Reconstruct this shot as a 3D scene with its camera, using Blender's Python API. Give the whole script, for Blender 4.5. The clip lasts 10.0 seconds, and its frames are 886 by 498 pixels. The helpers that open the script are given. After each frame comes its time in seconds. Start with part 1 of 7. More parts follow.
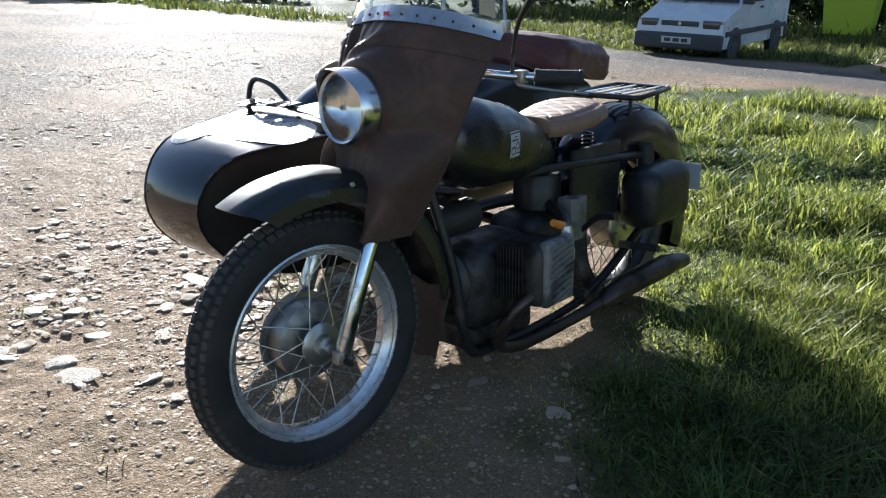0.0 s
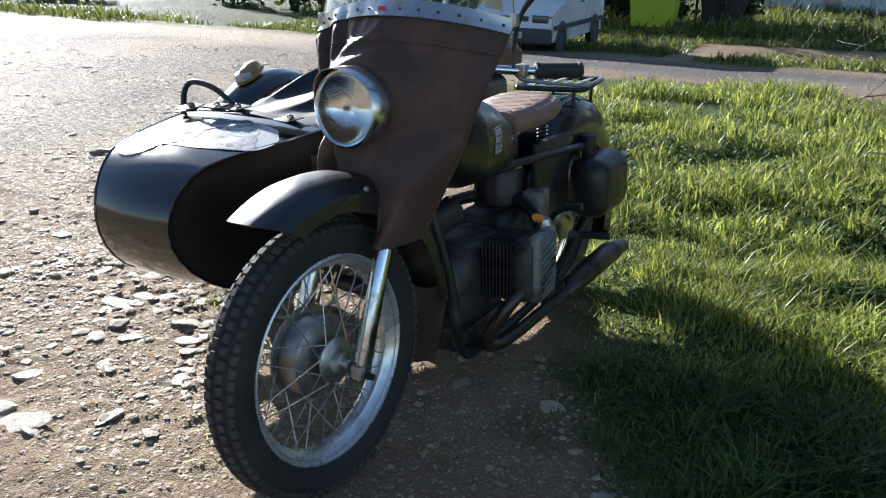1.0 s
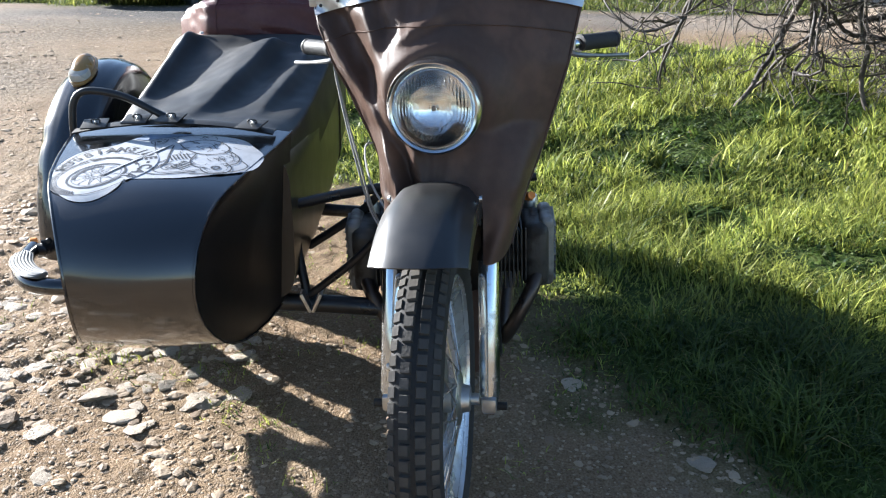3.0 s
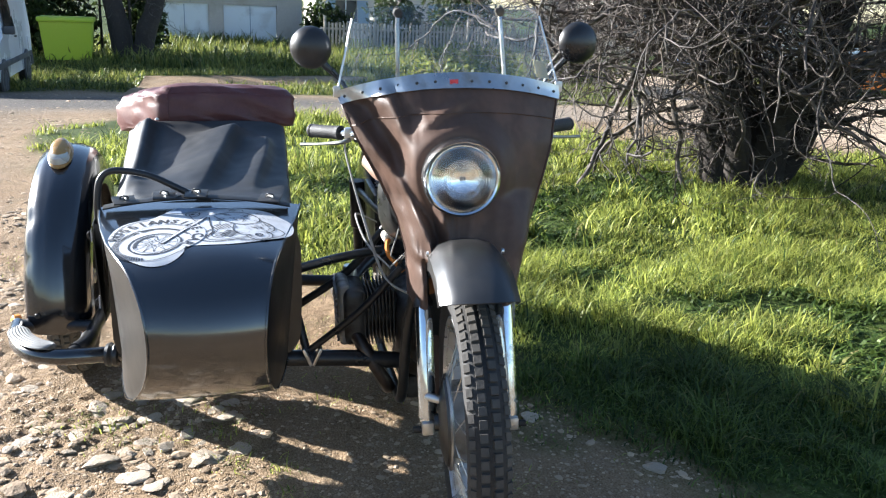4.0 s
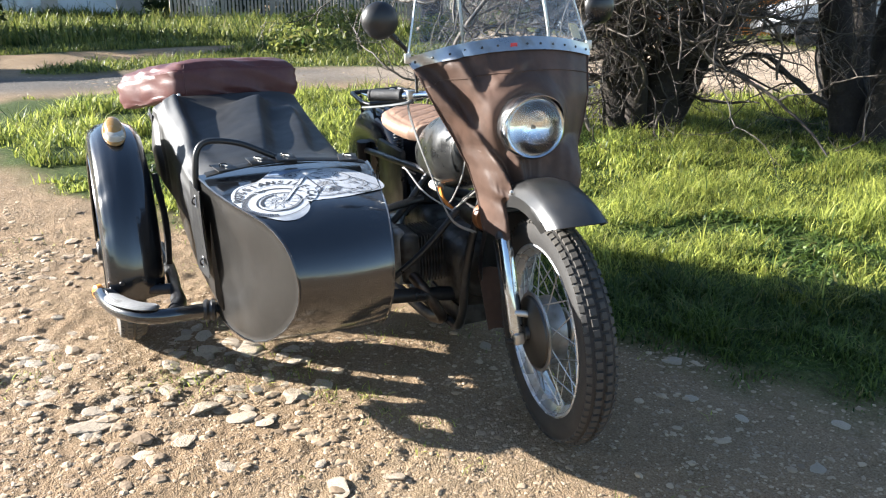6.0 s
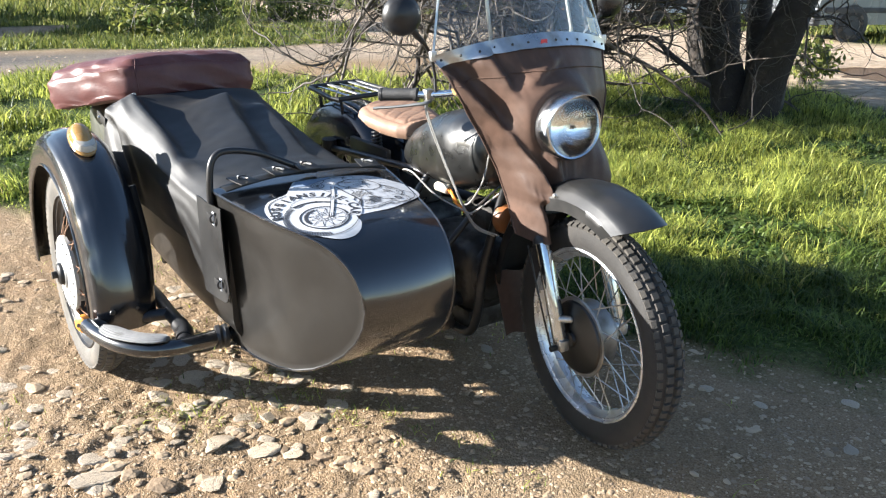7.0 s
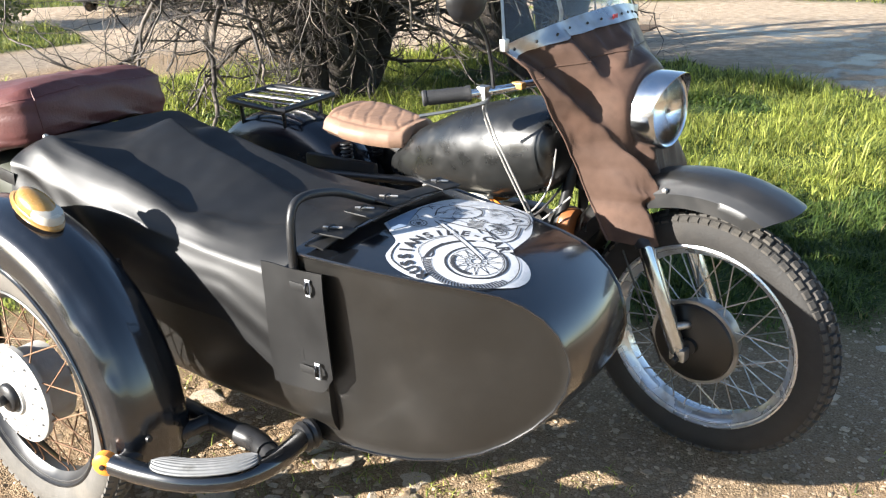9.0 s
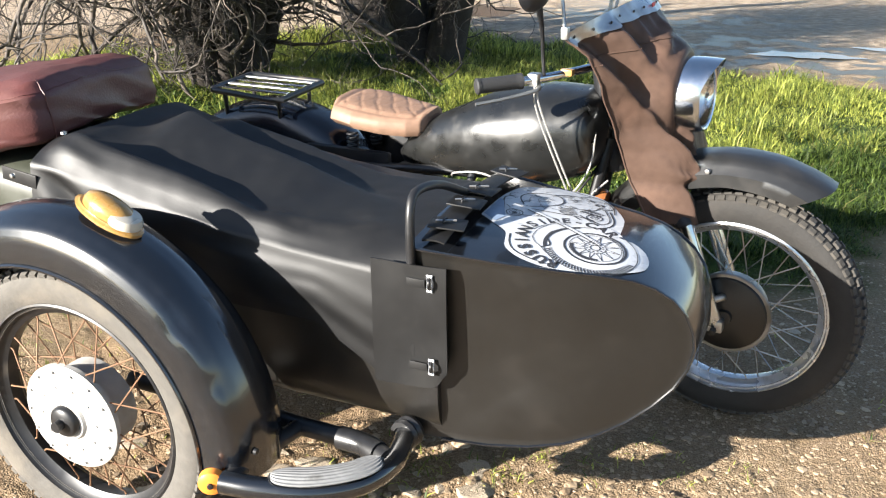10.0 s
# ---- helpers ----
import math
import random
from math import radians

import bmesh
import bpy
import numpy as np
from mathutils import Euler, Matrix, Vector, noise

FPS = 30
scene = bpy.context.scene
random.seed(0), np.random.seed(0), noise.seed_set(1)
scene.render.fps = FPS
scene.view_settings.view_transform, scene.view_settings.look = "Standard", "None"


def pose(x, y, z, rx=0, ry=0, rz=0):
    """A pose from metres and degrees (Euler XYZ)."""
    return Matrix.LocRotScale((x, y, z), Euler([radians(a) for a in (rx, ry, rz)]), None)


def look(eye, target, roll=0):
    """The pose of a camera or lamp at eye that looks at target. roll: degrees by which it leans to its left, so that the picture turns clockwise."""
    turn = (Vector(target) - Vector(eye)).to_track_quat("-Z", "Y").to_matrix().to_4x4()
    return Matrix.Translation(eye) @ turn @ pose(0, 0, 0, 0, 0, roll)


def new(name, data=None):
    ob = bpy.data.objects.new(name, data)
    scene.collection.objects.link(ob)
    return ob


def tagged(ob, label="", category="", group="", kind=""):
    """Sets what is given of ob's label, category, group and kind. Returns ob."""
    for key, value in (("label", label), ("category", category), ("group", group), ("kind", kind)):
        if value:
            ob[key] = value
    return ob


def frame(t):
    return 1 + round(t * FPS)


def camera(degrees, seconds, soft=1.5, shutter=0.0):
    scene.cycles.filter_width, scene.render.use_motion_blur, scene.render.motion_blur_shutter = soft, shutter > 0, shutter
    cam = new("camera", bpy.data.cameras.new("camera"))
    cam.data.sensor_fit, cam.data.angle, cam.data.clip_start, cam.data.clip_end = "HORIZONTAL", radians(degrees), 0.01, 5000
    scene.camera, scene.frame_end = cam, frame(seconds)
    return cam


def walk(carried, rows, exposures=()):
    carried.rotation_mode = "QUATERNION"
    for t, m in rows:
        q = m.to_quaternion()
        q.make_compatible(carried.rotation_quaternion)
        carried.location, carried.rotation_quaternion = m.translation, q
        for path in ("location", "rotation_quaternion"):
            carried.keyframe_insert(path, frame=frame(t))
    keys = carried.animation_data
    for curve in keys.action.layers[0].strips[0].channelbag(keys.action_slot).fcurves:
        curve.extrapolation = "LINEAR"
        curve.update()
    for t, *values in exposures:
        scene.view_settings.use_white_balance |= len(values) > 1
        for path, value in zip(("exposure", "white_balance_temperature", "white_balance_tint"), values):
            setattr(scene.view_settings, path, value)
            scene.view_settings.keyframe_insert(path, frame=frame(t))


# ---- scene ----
cam = camera(54.5, 10.0, soft=1.2)
PATH = [
    (0, (1.416, 1.563, 1.312), (-0.058, 0.379, 0.66), 1.2),
    (0.5, (1.617, 1.347, 1.304), (-0.016, 0.384, 0.666), 1.8),
    (1, (1.619, 1.124, 1.29), (-0.076, 0.284, 0.641), 1.3),
    (1.5, (1.603, 0.873, 1.307), (-0.143, 0.163, 0.637), 1.0),
    (2, (1.723, 0.527, 1.317), (-0.098, 0.036, 0.65), 2.0),
    (2.5, (1.701, 0.267, 1.326), (-0.17, 0.039, 0.658), 1.8),
    (3, (1.61, 0.003, 1.324), (-0.245, 0.018, 0.575), 0.4),
    (3.2, (1.613, -0.124, 1.336), (-0.248, 0.019, 0.618), 1.1),
    (4.3, (2.071, -0.667, 1.381), (0.211, -0.161, 0.848), 1.9),
    (4.5, (2.15, -0.73, 1.4), (0.295, -0.211, 0.861), 1.5),
    (5, (2.293, -1.011, 1.389), (0.488, -0.359, 0.828), 1.2),
    (5.5, (2.268, -1.192, 1.408), (0.503, -0.466, 0.81), 1.2),
    (5.7, (2.204, -1.206, 1.387), (0.446, -0.475, 0.773), 0.7),
    (6.8, (1.754, -1.654, 1.41), (0.172, -0.626, 0.747), 1.1),
    (7, (1.66, -1.717, 1.423), (0.125, -0.623, 0.753), 1.3),
    (7.5, (1.377, -1.815, 1.416), (-0.069, -0.61, 0.739), 0.2),
    (8, (1.116, -2.01, 1.414), (-0.165, -0.628, 0.743), -0.6),
    (8.5, (0.887, -2.13, 1.425), (-0.237, -0.626, 0.738), 0.2),
    (9, (0.633, -2.098, 1.395), (-0.43, -0.56, 0.683), -1.5),
    (9.5, (0.387, -2.199, 1.397), (-0.513, -0.572, 0.66), -0.8),
    (10, (0.124, -2.362, 1.417), (-0.593, -0.655, 0.662), 0.1),
]
walk(cam, [(t, look(eye, target, roll)) for t, eye, target, roll in PATH],
     [(0, 1.12, 5750, 10), (1.0, 1.13, 5750, 10), (2.0, 1.25, 5700, 10), (3.2, 1.66, 5800, 10), (4.5, 1.88, 5900, 10), (5.2, 1.9, 6000, 10), (6.8, 1.8, 6150, 10), (9.0, 1.8, 6250, 10), (10, 1.68, 6350, 10)])

# ---- world and sun ----
SUN_AZ, SUN_EL = radians(234.5), radians(18.8)          # where the sun stands, from +x towards +y
to_sun = Vector((math.cos(SUN_AZ) * math.cos(SUN_EL), math.sin(SUN_AZ) * math.cos(SUN_EL), math.sin(SUN_EL)))
world = bpy.data.worlds.new("world")
scene.world = world
world.use_nodes = True
sky = world.node_tree.nodes.new("ShaderNodeTexSky")
sky.sky_type, sky.sun_disc = "NISHITA", False
sky.altitude, sky.dust_density, sky.ozone_density = 1200, 1.0, 0.7
sky.sun_elevation, sky.sun_rotation = SUN_EL, math.pi / 2 - SUN_AZ
world.node_tree.links.new(sky.outputs[0], world.node_tree.nodes["Background"].inputs[0])
world.node_tree.nodes["Background"].inputs[1].default_value = 0.08
sun = new("sun", bpy.data.lights.new("sun", "SUN"))
sun.data.energy, sun.data.angle, sun.data.color = 6.8, radians(0.55), (1.0, 0.935, 0.835)
sun.matrix_world = look(to_sun * 50, (0, 0, 0))


# ---- materials ----
def material(name, color, rough=0.6, metal=0.0, vary=0.25, scale=8.0, bump=0.0, bump_scale=60.0, second=None, mask_scale=3.0,
             mask_at=0.55, spec=0.5, coat=0.0, rough_vary=0.15, transmission=0.0, random_value=0.0):
    """Principled paint, cloth or metal with two scales of variation, an optional second colour in worn patches, and fine relief."""
    m = bpy.data.materials.new(name)
    m.use_nodes = True
    n, l = m.node_tree.nodes, m.node_tree.links
    b = n["Principled BSDF"]
    co = n.new("ShaderNodeTexCoord").outputs["Object"]
    fine, wide = n.new("ShaderNodeTexNoise"), n.new("ShaderNodeTexNoise")
    fine.inputs["Scale"].default_value, fine.inputs["Detail"].default_value = scale * 6, 6
    wide.inputs["Scale"].default_value, wide.inputs["Detail"].default_value = mask_scale, 5
    l.new(co, fine.inputs["Vector"]), l.new(co, wide.inputs["Vector"])
    hsv = n.new("ShaderNodeHueSaturation")
    hsv.inputs["Color"].default_value = (*color, 1)
    value = n.new("ShaderNodeMapRange")
    value.inputs["To Min"].default_value, value.inputs["To Max"].default_value = 1 - vary, 1 + vary
    l.new(fine.outputs[0], value.inputs["Value"])
    out_value = value.outputs[0]
    if random_value:
        info, mul, rng = n.new("ShaderNodeObjectInfo"), n.new("ShaderNodeMath"), n.new("ShaderNodeMapRange")
        rng.inputs["To Min"].default_value, rng.inputs["To Max"].default_value = 1 - random_value, 1 + random_value
        mul.operation = "MULTIPLY"
        l.new(info.outputs["Random"], rng.inputs["Value"])
        l.new(rng.outputs[0], mul.inputs[0]), l.new(out_value, mul.inputs[1])
        out_value = mul.outputs[0]
    l.new(out_value, hsv.inputs["Value"])
    col = hsv.outputs[0]
    if second:
        mask, mix = n.new("ShaderNodeMapRange"), n.new("ShaderNodeMix")
        mask.inputs["From Min"].default_value, mask.inputs["From Max"].default_value = mask_at, mask_at + 0.14
        l.new(wide.outputs[0], mask.inputs["Value"])
        mix.data_type = "RGBA"
        mix.inputs["B"].default_value = (*second, 1)
        l.new(mask.outputs[0], mix.inputs["Factor"]), l.new(col, mix.inputs["A"])
        col = mix.outputs["Result"]
    l.new(col, b.inputs["Base Color"])
    r = n.new("ShaderNodeMapRange")
    r.inputs["From Min"].default_value, r.inputs["From Max"].default_value = 0.3, 0.7
    r.inputs["To Min"].default_value, r.inputs["To Max"].default_value = max(0.02, rough - rough_vary), min(1, rough + rough_vary)
    l.new(wide.outputs[0], r.inputs["Value"]), l.new(r.outputs[0], b.inputs["Roughness"])
    b.inputs["Metallic"].default_value, b.inputs["Specular IOR Level"].default_value = metal, spec
    b.inputs["Coat Weight"].default_value, b.inputs["Transmission Weight"].default_value = coat, transmission
    if bump:
        bn, bt = n.new("ShaderNodeBump"), n.new("ShaderNodeTexNoise")
        bt.inputs["Scale"].default_value, bt.inputs["Detail"].default_value = bump_scale, 5
        bn.inputs["Strength"].default_value, bn.inputs["Distance"].default_value = bump, 0.01
        l.new(co, bt.inputs["Vector"]), l.new(bt.outputs[0], bn.inputs["Height"]), l.new(bn.outputs[0], b.inputs["Normal"])
    return m


black_paint = material("black_paint", (0.006, 0.007, 0.009), 0.2, vary=0.4, second=(0.02, 0.018, 0.015), mask_scale=6, mask_at=0.64, rough_vary=0.05, bump=0.025, bump_scale=9, spec=0.9, coat=0.5)
satin_black = material("satin_black_paint", (0.007, 0.0085, 0.013), 0.2, vary=0.35, second=(0.02, 0.018, 0.016), mask_scale=7, mask_at=0.6, rough_vary=0.08, bump=0.06, bump_scale=11, spec=0.7)
worn_paint = material("worn_black_paint", (0.008, 0.0072, 0.0062), 0.38, vary=0.3, second=(0.011, 0.0096, 0.0082), mask_scale=11, mask_at=0.58, bump=0.03, bump_scale=40, rough_vary=0.03, spec=0.65)
frame_black = material("frame_black", (0.014, 0.014, 0.015), 0.4, vary=0.4, second=(0.06, 0.05, 0.04), mask_scale=12, mask_at=0.6)
leatherette = material("black_leatherette", (0.0065, 0.0065, 0.0068), 0.5, vary=0.3, second=(0.012, 0.0115, 0.011), mask_scale=6, mask_at=0.58, bump=0.05, bump_scale=420, rough_vary=0.07, spec=0.42)
brown_cloth = material("brown_leathercloth", (0.079, 0.050, 0.038), 0.43, vary=0.22, second=(0.112, 0.068, 0.050), mask_scale=6, mask_at=0.54, bump=0.09, bump_scale=300, rough_vary=0.07, spec=0.15)
maroon = material("maroon_vinyl", (0.092, 0.032, 0.029), 0.47, vary=0.22, second=(0.135, 0.06, 0.052), mask_scale=4, mask_at=0.5, bump=0.12, bump_scale=160, rough_vary=0.08, spec=0.35)
tan_leather = material("tan_leather", (0.235, 0.142, 0.094), 0.6, vary=0.22, second=(0.2, 0.12, 0.078), mask_scale=8, bump=0.12, bump_scale=350)
rubber = material("rubber", (0.022, 0.021, 0.02), 0.75, vary=0.3, second=(0.12, 0.1, 0.075), mask_scale=9, mask_at=0.5, bump=0.15, bump_scale=200)
dusty_rubber = material("dusty_rubber", (0.02, 0.0185, 0.017), 0.8, vary=0.25, second=(0.036, 0.032, 0.028), mask_scale=7, mask_at=0.52, bump=0.15, bump_scale=150)
dusty_tread = material("dusty_tread", (0.045, 0.041, 0.036), 0.85, vary=0.3, second=(0.075, 0.067, 0.056), mask_scale=8, mask_at=0.5, bump=0.15, bump_scale=180)
# paler for dust, and for sunlight on the sidecar tyre put into the colour
pale_rubber = material("dusty_sunlit_rubber", (0.085, 0.078, 0.068), 0.85, vary=0.25, second=(0.13, 0.115, 0.095), mask_scale=8, mask_at=0.5, bump=0.15, bump_scale=150)
grip_rubber = material("grip_rubber", (0.02, 0.02, 0.021), 0.6, bump=0.3, bump_scale=300)
chrome = material("chrome", (0.72, 0.74, 0.76), 0.09, 1.0, vary=0.06, second=(0.5, 0.49, 0.47), mask_scale=30, mask_at=0.66, rough_vary=0.06)
alloy = material("alloy", (0.52, 0.52, 0.51), 0.38, 1.0, vary=0.15, second=(0.4, 0.37, 0.33), mask_scale=14, mask_at=0.55)
silver_paint = material("silver_paint", (0.6, 0.61, 0.62), 0.28, 0.7, vary=0.12, second=(0.4, 0.36, 0.31), mask_scale=16, mask_at=0.6, bump=0.05)
white_disc = material("white_painted_disc", (0.39, 0.38, 0.36), 0.5, vary=0.12, second=(0.36, 0.32, 0.27), mask_scale=18, mask_at=0.58, bump=0.08)
rust_spoke = material("rusty_spoke", (0.2, 0.11, 0.06), 0.7, 0.3, vary=0.4, scale=20)
steel_spoke = material("steel_spoke", (0.42, 0.4, 0.37), 0.35, 0.9, vary=0.3, scale=20)
engine_metal = material("engine_metal", (0.07, 0.067, 0.063), 0.55, 0.6, vary=0.3, second=(0.03, 0.026, 0.022), mask_scale=14, mask_at=0.48, bump=0.2)
exhaust_metal = material("exhaust_metal", (0.085, 0.068, 0.058), 0.42, 0.8, vary=0.3, second=(0.04, 0.035, 0.032), mask_scale=9)
amber = material("amber_plastic", (0.33, 0.185, 0.05), 0.25, vary=0.2, second=(0.26, 0.16, 0.07), mask_scale=30, coat=0.3, spec=0.6)
orange_cap = material("orange_plastic", (0.72, 0.24, 0.03), 0.4, vary=0.1)
clear_lens = material("milky_lens", (0.6, 0.56, 0.48), 0.3, vary=0.1, transmission=0.25)
white_print = material("white_print", (0.46, 0.47, 0.49), 0.36, vary=0.1, second=(0.38, 0.39, 0.41), mask_scale=20)
black_print = material("black_print", (0.03, 0.03, 0.033), 0.5)
blue_print = material("pale_blue_print", (0.2, 0.26, 0.36), 0.5)
red_print = material("red_print", (0.5, 0.04, 0.05), 0.5)
yellow_sticker = material("yellowed_sticker", (0.62, 0.52, 0.3), 0.6, vary=0.2, scale=12)
pale_cable = material("pale_cable", (0.3, 0.29, 0.27), 0.45)
olive_paint = material("olive_paint", (0.035, 0.038, 0.027), 0.45, vary=0.2, second=(0.022, 0.022, 0.018), mask_scale=8)


def glass_material(name, color, rough, ior):
    m = bpy.data.materials.new(name)
    m.use_nodes = True
    b = m.node_tree.nodes["Principled BSDF"]
    b.inputs["Base Color"].default_value = (*color, 1)
    b.inputs["Roughness"].default_value, b.inputs["IOR"].default_value, b.inputs["Transmission Weight"].default_value = rough, ior, 1
    return m


plexi = glass_material("plexiglass", (0.92, 0.935, 0.92), 0.015, 1.45)
cover_alloy = material("grimy_cast_alloy", (0.24, 0.235, 0.225), 0.55, 0.55, vary=0.25, second=(0.1, 0.092, 0.082), mask_scale=16, mask_at=0.5, bump=0.2, bump_scale=90)
lamp_chrome = material("satin_chrome", (0.66, 0.68, 0.7), 0.2, 1.0, vary=0.06, second=(0.5, 0.5, 0.49), mask_scale=22, mask_at=0.6, rough_vary=0.07)
lever_metal = material("dull_lever_metal", (0.26, 0.26, 0.25), 0.4, 0.8, vary=0.2)
lamp_glass = glass_material("ribbed_lamp_glass", (0.97, 0.98, 0.98), 0.02, 1.45)
car_glass = material("car_glass", (0.02, 0.025, 0.03), 0.06, vary=0.05, spec=0.8)
reflector = material("reflector", (0.94, 0.94, 0.93), 0.11, 1.0, vary=0.02, rough_vary=0.03)


# ---- mesh helpers ----
def mesh_of(bm, smooth=40):
    me = bpy.data.meshes.new("mesh")
    bmesh.ops.recalc_face_normals(bm, faces=bm.faces)
    bm.to_mesh(me)
    bm.free()
    if smooth:
        me.shade_smooth()
        me.set_sharp_from_angle(angle=radians(smooth))
    return me


def part(name, bm, mat, parent, label="", m=None, smooth=40):
    """One mesh object under a thing or a part. A bmesh, or a ready mesh that several pieces share."""
    if isinstance(bm, bmesh.types.BMesh):
        if m is not None:
            bm.transform(m)
        bm = mesh_of(bm, smooth)
        m = None
    if mat is not None and not bm.materials:
        bm.materials.append(mat)
    ob = new(name, bm)
    ob.parent = parent
    if m is not None:
        ob.matrix_local = m
    if label:
        tagged(ob, label)
    return ob


def thing(name, label, category, m=None, group="", kind="", data=None):
    ob = new(name, data)
    if m is not None:
        ob.matrix_world = m
    return tagged(ob, label, category, group, kind)


def smooth_path(points, steps=8):
    """A Catmull-Rom line through the points."""
    p = [Vector(q) for q in points]
    p = [2 * p[0] - p[1]] + p + [2 * p[-1] - p[-2]]
    out = []
    for i in range(1, len(p) - 2):
        a, b, c, d = p[i - 1:i + 3]
        for k in range(steps):
            t = k / steps
            out.append(0.5 * (2 * b + (c - a) * t + (2 * a - 5 * b + 4 * c - d) * t * t + (3 * b - a - 3 * c + d) * t ** 3))
    return out + [p[-2]]


def tube(points, radius, seg=10, steps=0, bm=None, caps=True):
    """A round bar along the points; radius a number or one for each point."""
    bm = bm or bmesh.new()
    pts = smooth_path(points, steps) if steps else [Vector(q) for q in points]
    rad = radius if isinstance(radius, (list, tuple)) else [radius] * len(pts)
    if len(rad) != len(pts):
        rad = [float(np.interp(i / (len(pts) - 1) * (len(rad) - 1), range(len(rad)), rad)) for i in range(len(pts))]
    up, rings = None, []
    for i, p in enumerate(pts):
        d = (pts[min(i + 1, len(pts) - 1)] - pts[max(i - 1, 0)]).normalized()
        up = d.orthogonal().normalized() if up is None else (up - d * up.dot(d)).normalized()
        side = d.cross(up)
        rings.append([bm.verts.new(p + (up * math.cos(a) + side * math.sin(a)) * rad[i]) for a in (2 * math.pi * k / seg for k in range(seg))])
    for a, b in zip(rings, rings[1:]):
        for k in range(seg):
            bm.faces.new((a[k], a[(k + 1) % seg], b[(k + 1) % seg], b[k]))
    if caps:
        bm.faces.new(rings[0][::-1]), bm.faces.new(rings[-1])
    return bm


def lathe(profile, axis="y", seg=48, center=(0, 0, 0), bm=None, start=0.0, turn=2 * math.pi):
    """A turned body: profile of (radius, place along the axis)."""
    bm = bm or bmesh.new()
    closed = abs(turn - 2 * math.pi) < 1e-6
    rings = []
    for k in range(seg if closed else seg + 1):
        a = start + turn * k / seg
        c, s = math.cos(a), math.sin(a)
        ring = []
        for r, h in profile:
            q = {"y": (r * c, h, r * s), "z": (r * c, r * s, h), "x": (h, r * c, r * s)}[axis]
            ring.append(bm.verts.new(Vector(q) + Vector(center)))
        rings.append(ring)
    for k in range(seg):
        a, b = rings[k], rings[(k + 1) % len(rings)]
        for i in range(len(profile) - 1):
            bm.faces.new((a[i], b[i], b[i + 1], a[i + 1]))
    if closed:
        bmesh.ops.remove_doubles(bm, verts=bm.verts, dist=1e-6)
    return bm


def box(size, center=(0, 0, 0), bevel=0.0, m=None, bm=None, seg=2):
    """A block with rounded edges."""
    own = bmesh.new()
    bmesh.ops.create_cube(own, size=1, matrix=Matrix.Diagonal((*size, 1)))
    if bevel:
        bmesh.ops.bevel(own, geom=own.edges[:], offset=bevel, segments=seg, profile=0.6, affect="EDGES")
    own.transform(Matrix.Translation(center) @ (m or Matrix()))
    if bm is None:
        return own
    me = bpy.data.meshes.new("tmp")
    own.to_mesh(me), own.free()
    bm.from_mesh(me)
    bpy.data.meshes.remove(me)
    return bm


def grid_sheet(f, nu, nv, thick=0.0, bm=None):
    """A sheet f(u, v), u and v from 0 to 1; with thickness it becomes a closed shell."""
    bm = bm or bmesh.new()
    v = [[bm.verts.new(f(i / nu, j / nv)) for j in range(nv + 1)] for i in range(nu + 1)]
    faces = [bm.faces.new((v[i][j], v[i + 1][j], v[i + 1][j + 1], v[i][j + 1])) for i in range(nu) for j in range(nv)]
    if thick:
        bmesh.ops.recalc_face_normals(bm, faces=bm.faces)
        bmesh.ops.solidify(bm, geom=faces, thickness=thick)
    return bm


def loft(sections, close=True, caps=True, bm=None):
    """A skin over sections with the same number of points."""
    bm = bm or bmesh.new()
    rings = [[bm.verts.new(p) for p in s] for s in sections]
    n = len(rings[0])
    for a, b in zip(rings, rings[1:]):
        for k in range(n if close else n - 1):
            bm.faces.new((a[k], a[(k + 1) % n], b[(k + 1) % n], b[k]))
    if caps:
        bm.faces.new(rings[0][::-1]), bm.faces.new(rings[-1])
    return bm


def mesh_from_arrays(verts, faces, smooth=False):
    """A mesh from numpy arrays of places and of equal-sided faces."""
    me = bpy.data.meshes.new("mesh")
    nf, k = faces.shape
    me.vertices.add(len(verts)), me.loops.add(nf * k), me.polygons.add(nf)
    me.vertices.foreach_set("co", np.ascontiguousarray(verts, dtype=np.float32).ravel())
    me.loops.foreach_set("vertex_index", np.ascontiguousarray(faces, dtype=np.int32).ravel())
    me.polygons.foreach_set("loop_start", np.arange(0, nf * k, k, dtype=np.int32))
    me.polygons.foreach_set("use_smooth", np.full(nf, smooth))
    me.update(calc_edges=True)
    return me


def bumps(x, y, s):
    return noise.noise(Vector((x * s, y * s, 3.7)))
step_metal = material("worn_step_metal", (0.2, 0.2, 0.198), 0.65, 0.1, vary=0.25, second=(0.1, 0.098, 0.092), mask_scale=20, mask_at=0.55, bump=0.1)
cream_plastic = material("cream_plastic", (0.5, 0.46, 0.38), 0.5, vary=0.1)
dusty_black = material("dusty_black_paint", (0.013, 0.0128, 0.0125), 0.34, vary=0.3, second=(0.024, 0.022, 0.02), mask_scale=7, mask_at=0.58, rough_vary=0.09, bump=0.05, bump_scale=12, spec=0.8)
drum_alloy = material("weathered_drum_alloy", (0.3, 0.295, 0.285), 0.42, 0.85, vary=0.25, second=(0.18, 0.165, 0.145), mask_scale=12, mask_at=0.5)
brown_lacquer = material("brown_lacquer", (0.24, 0.09, 0.03), 0.4, vary=0.2)
tank_paint = material("tank_paint", (0.009, 0.0092, 0.009), 0.32, vary=0.3, second=(0.03, 0.028, 0.025), mask_scale=17, mask_at=0.62, rough_vary=0.1, bump=0.05, bump_scale=12, spec=0.8)
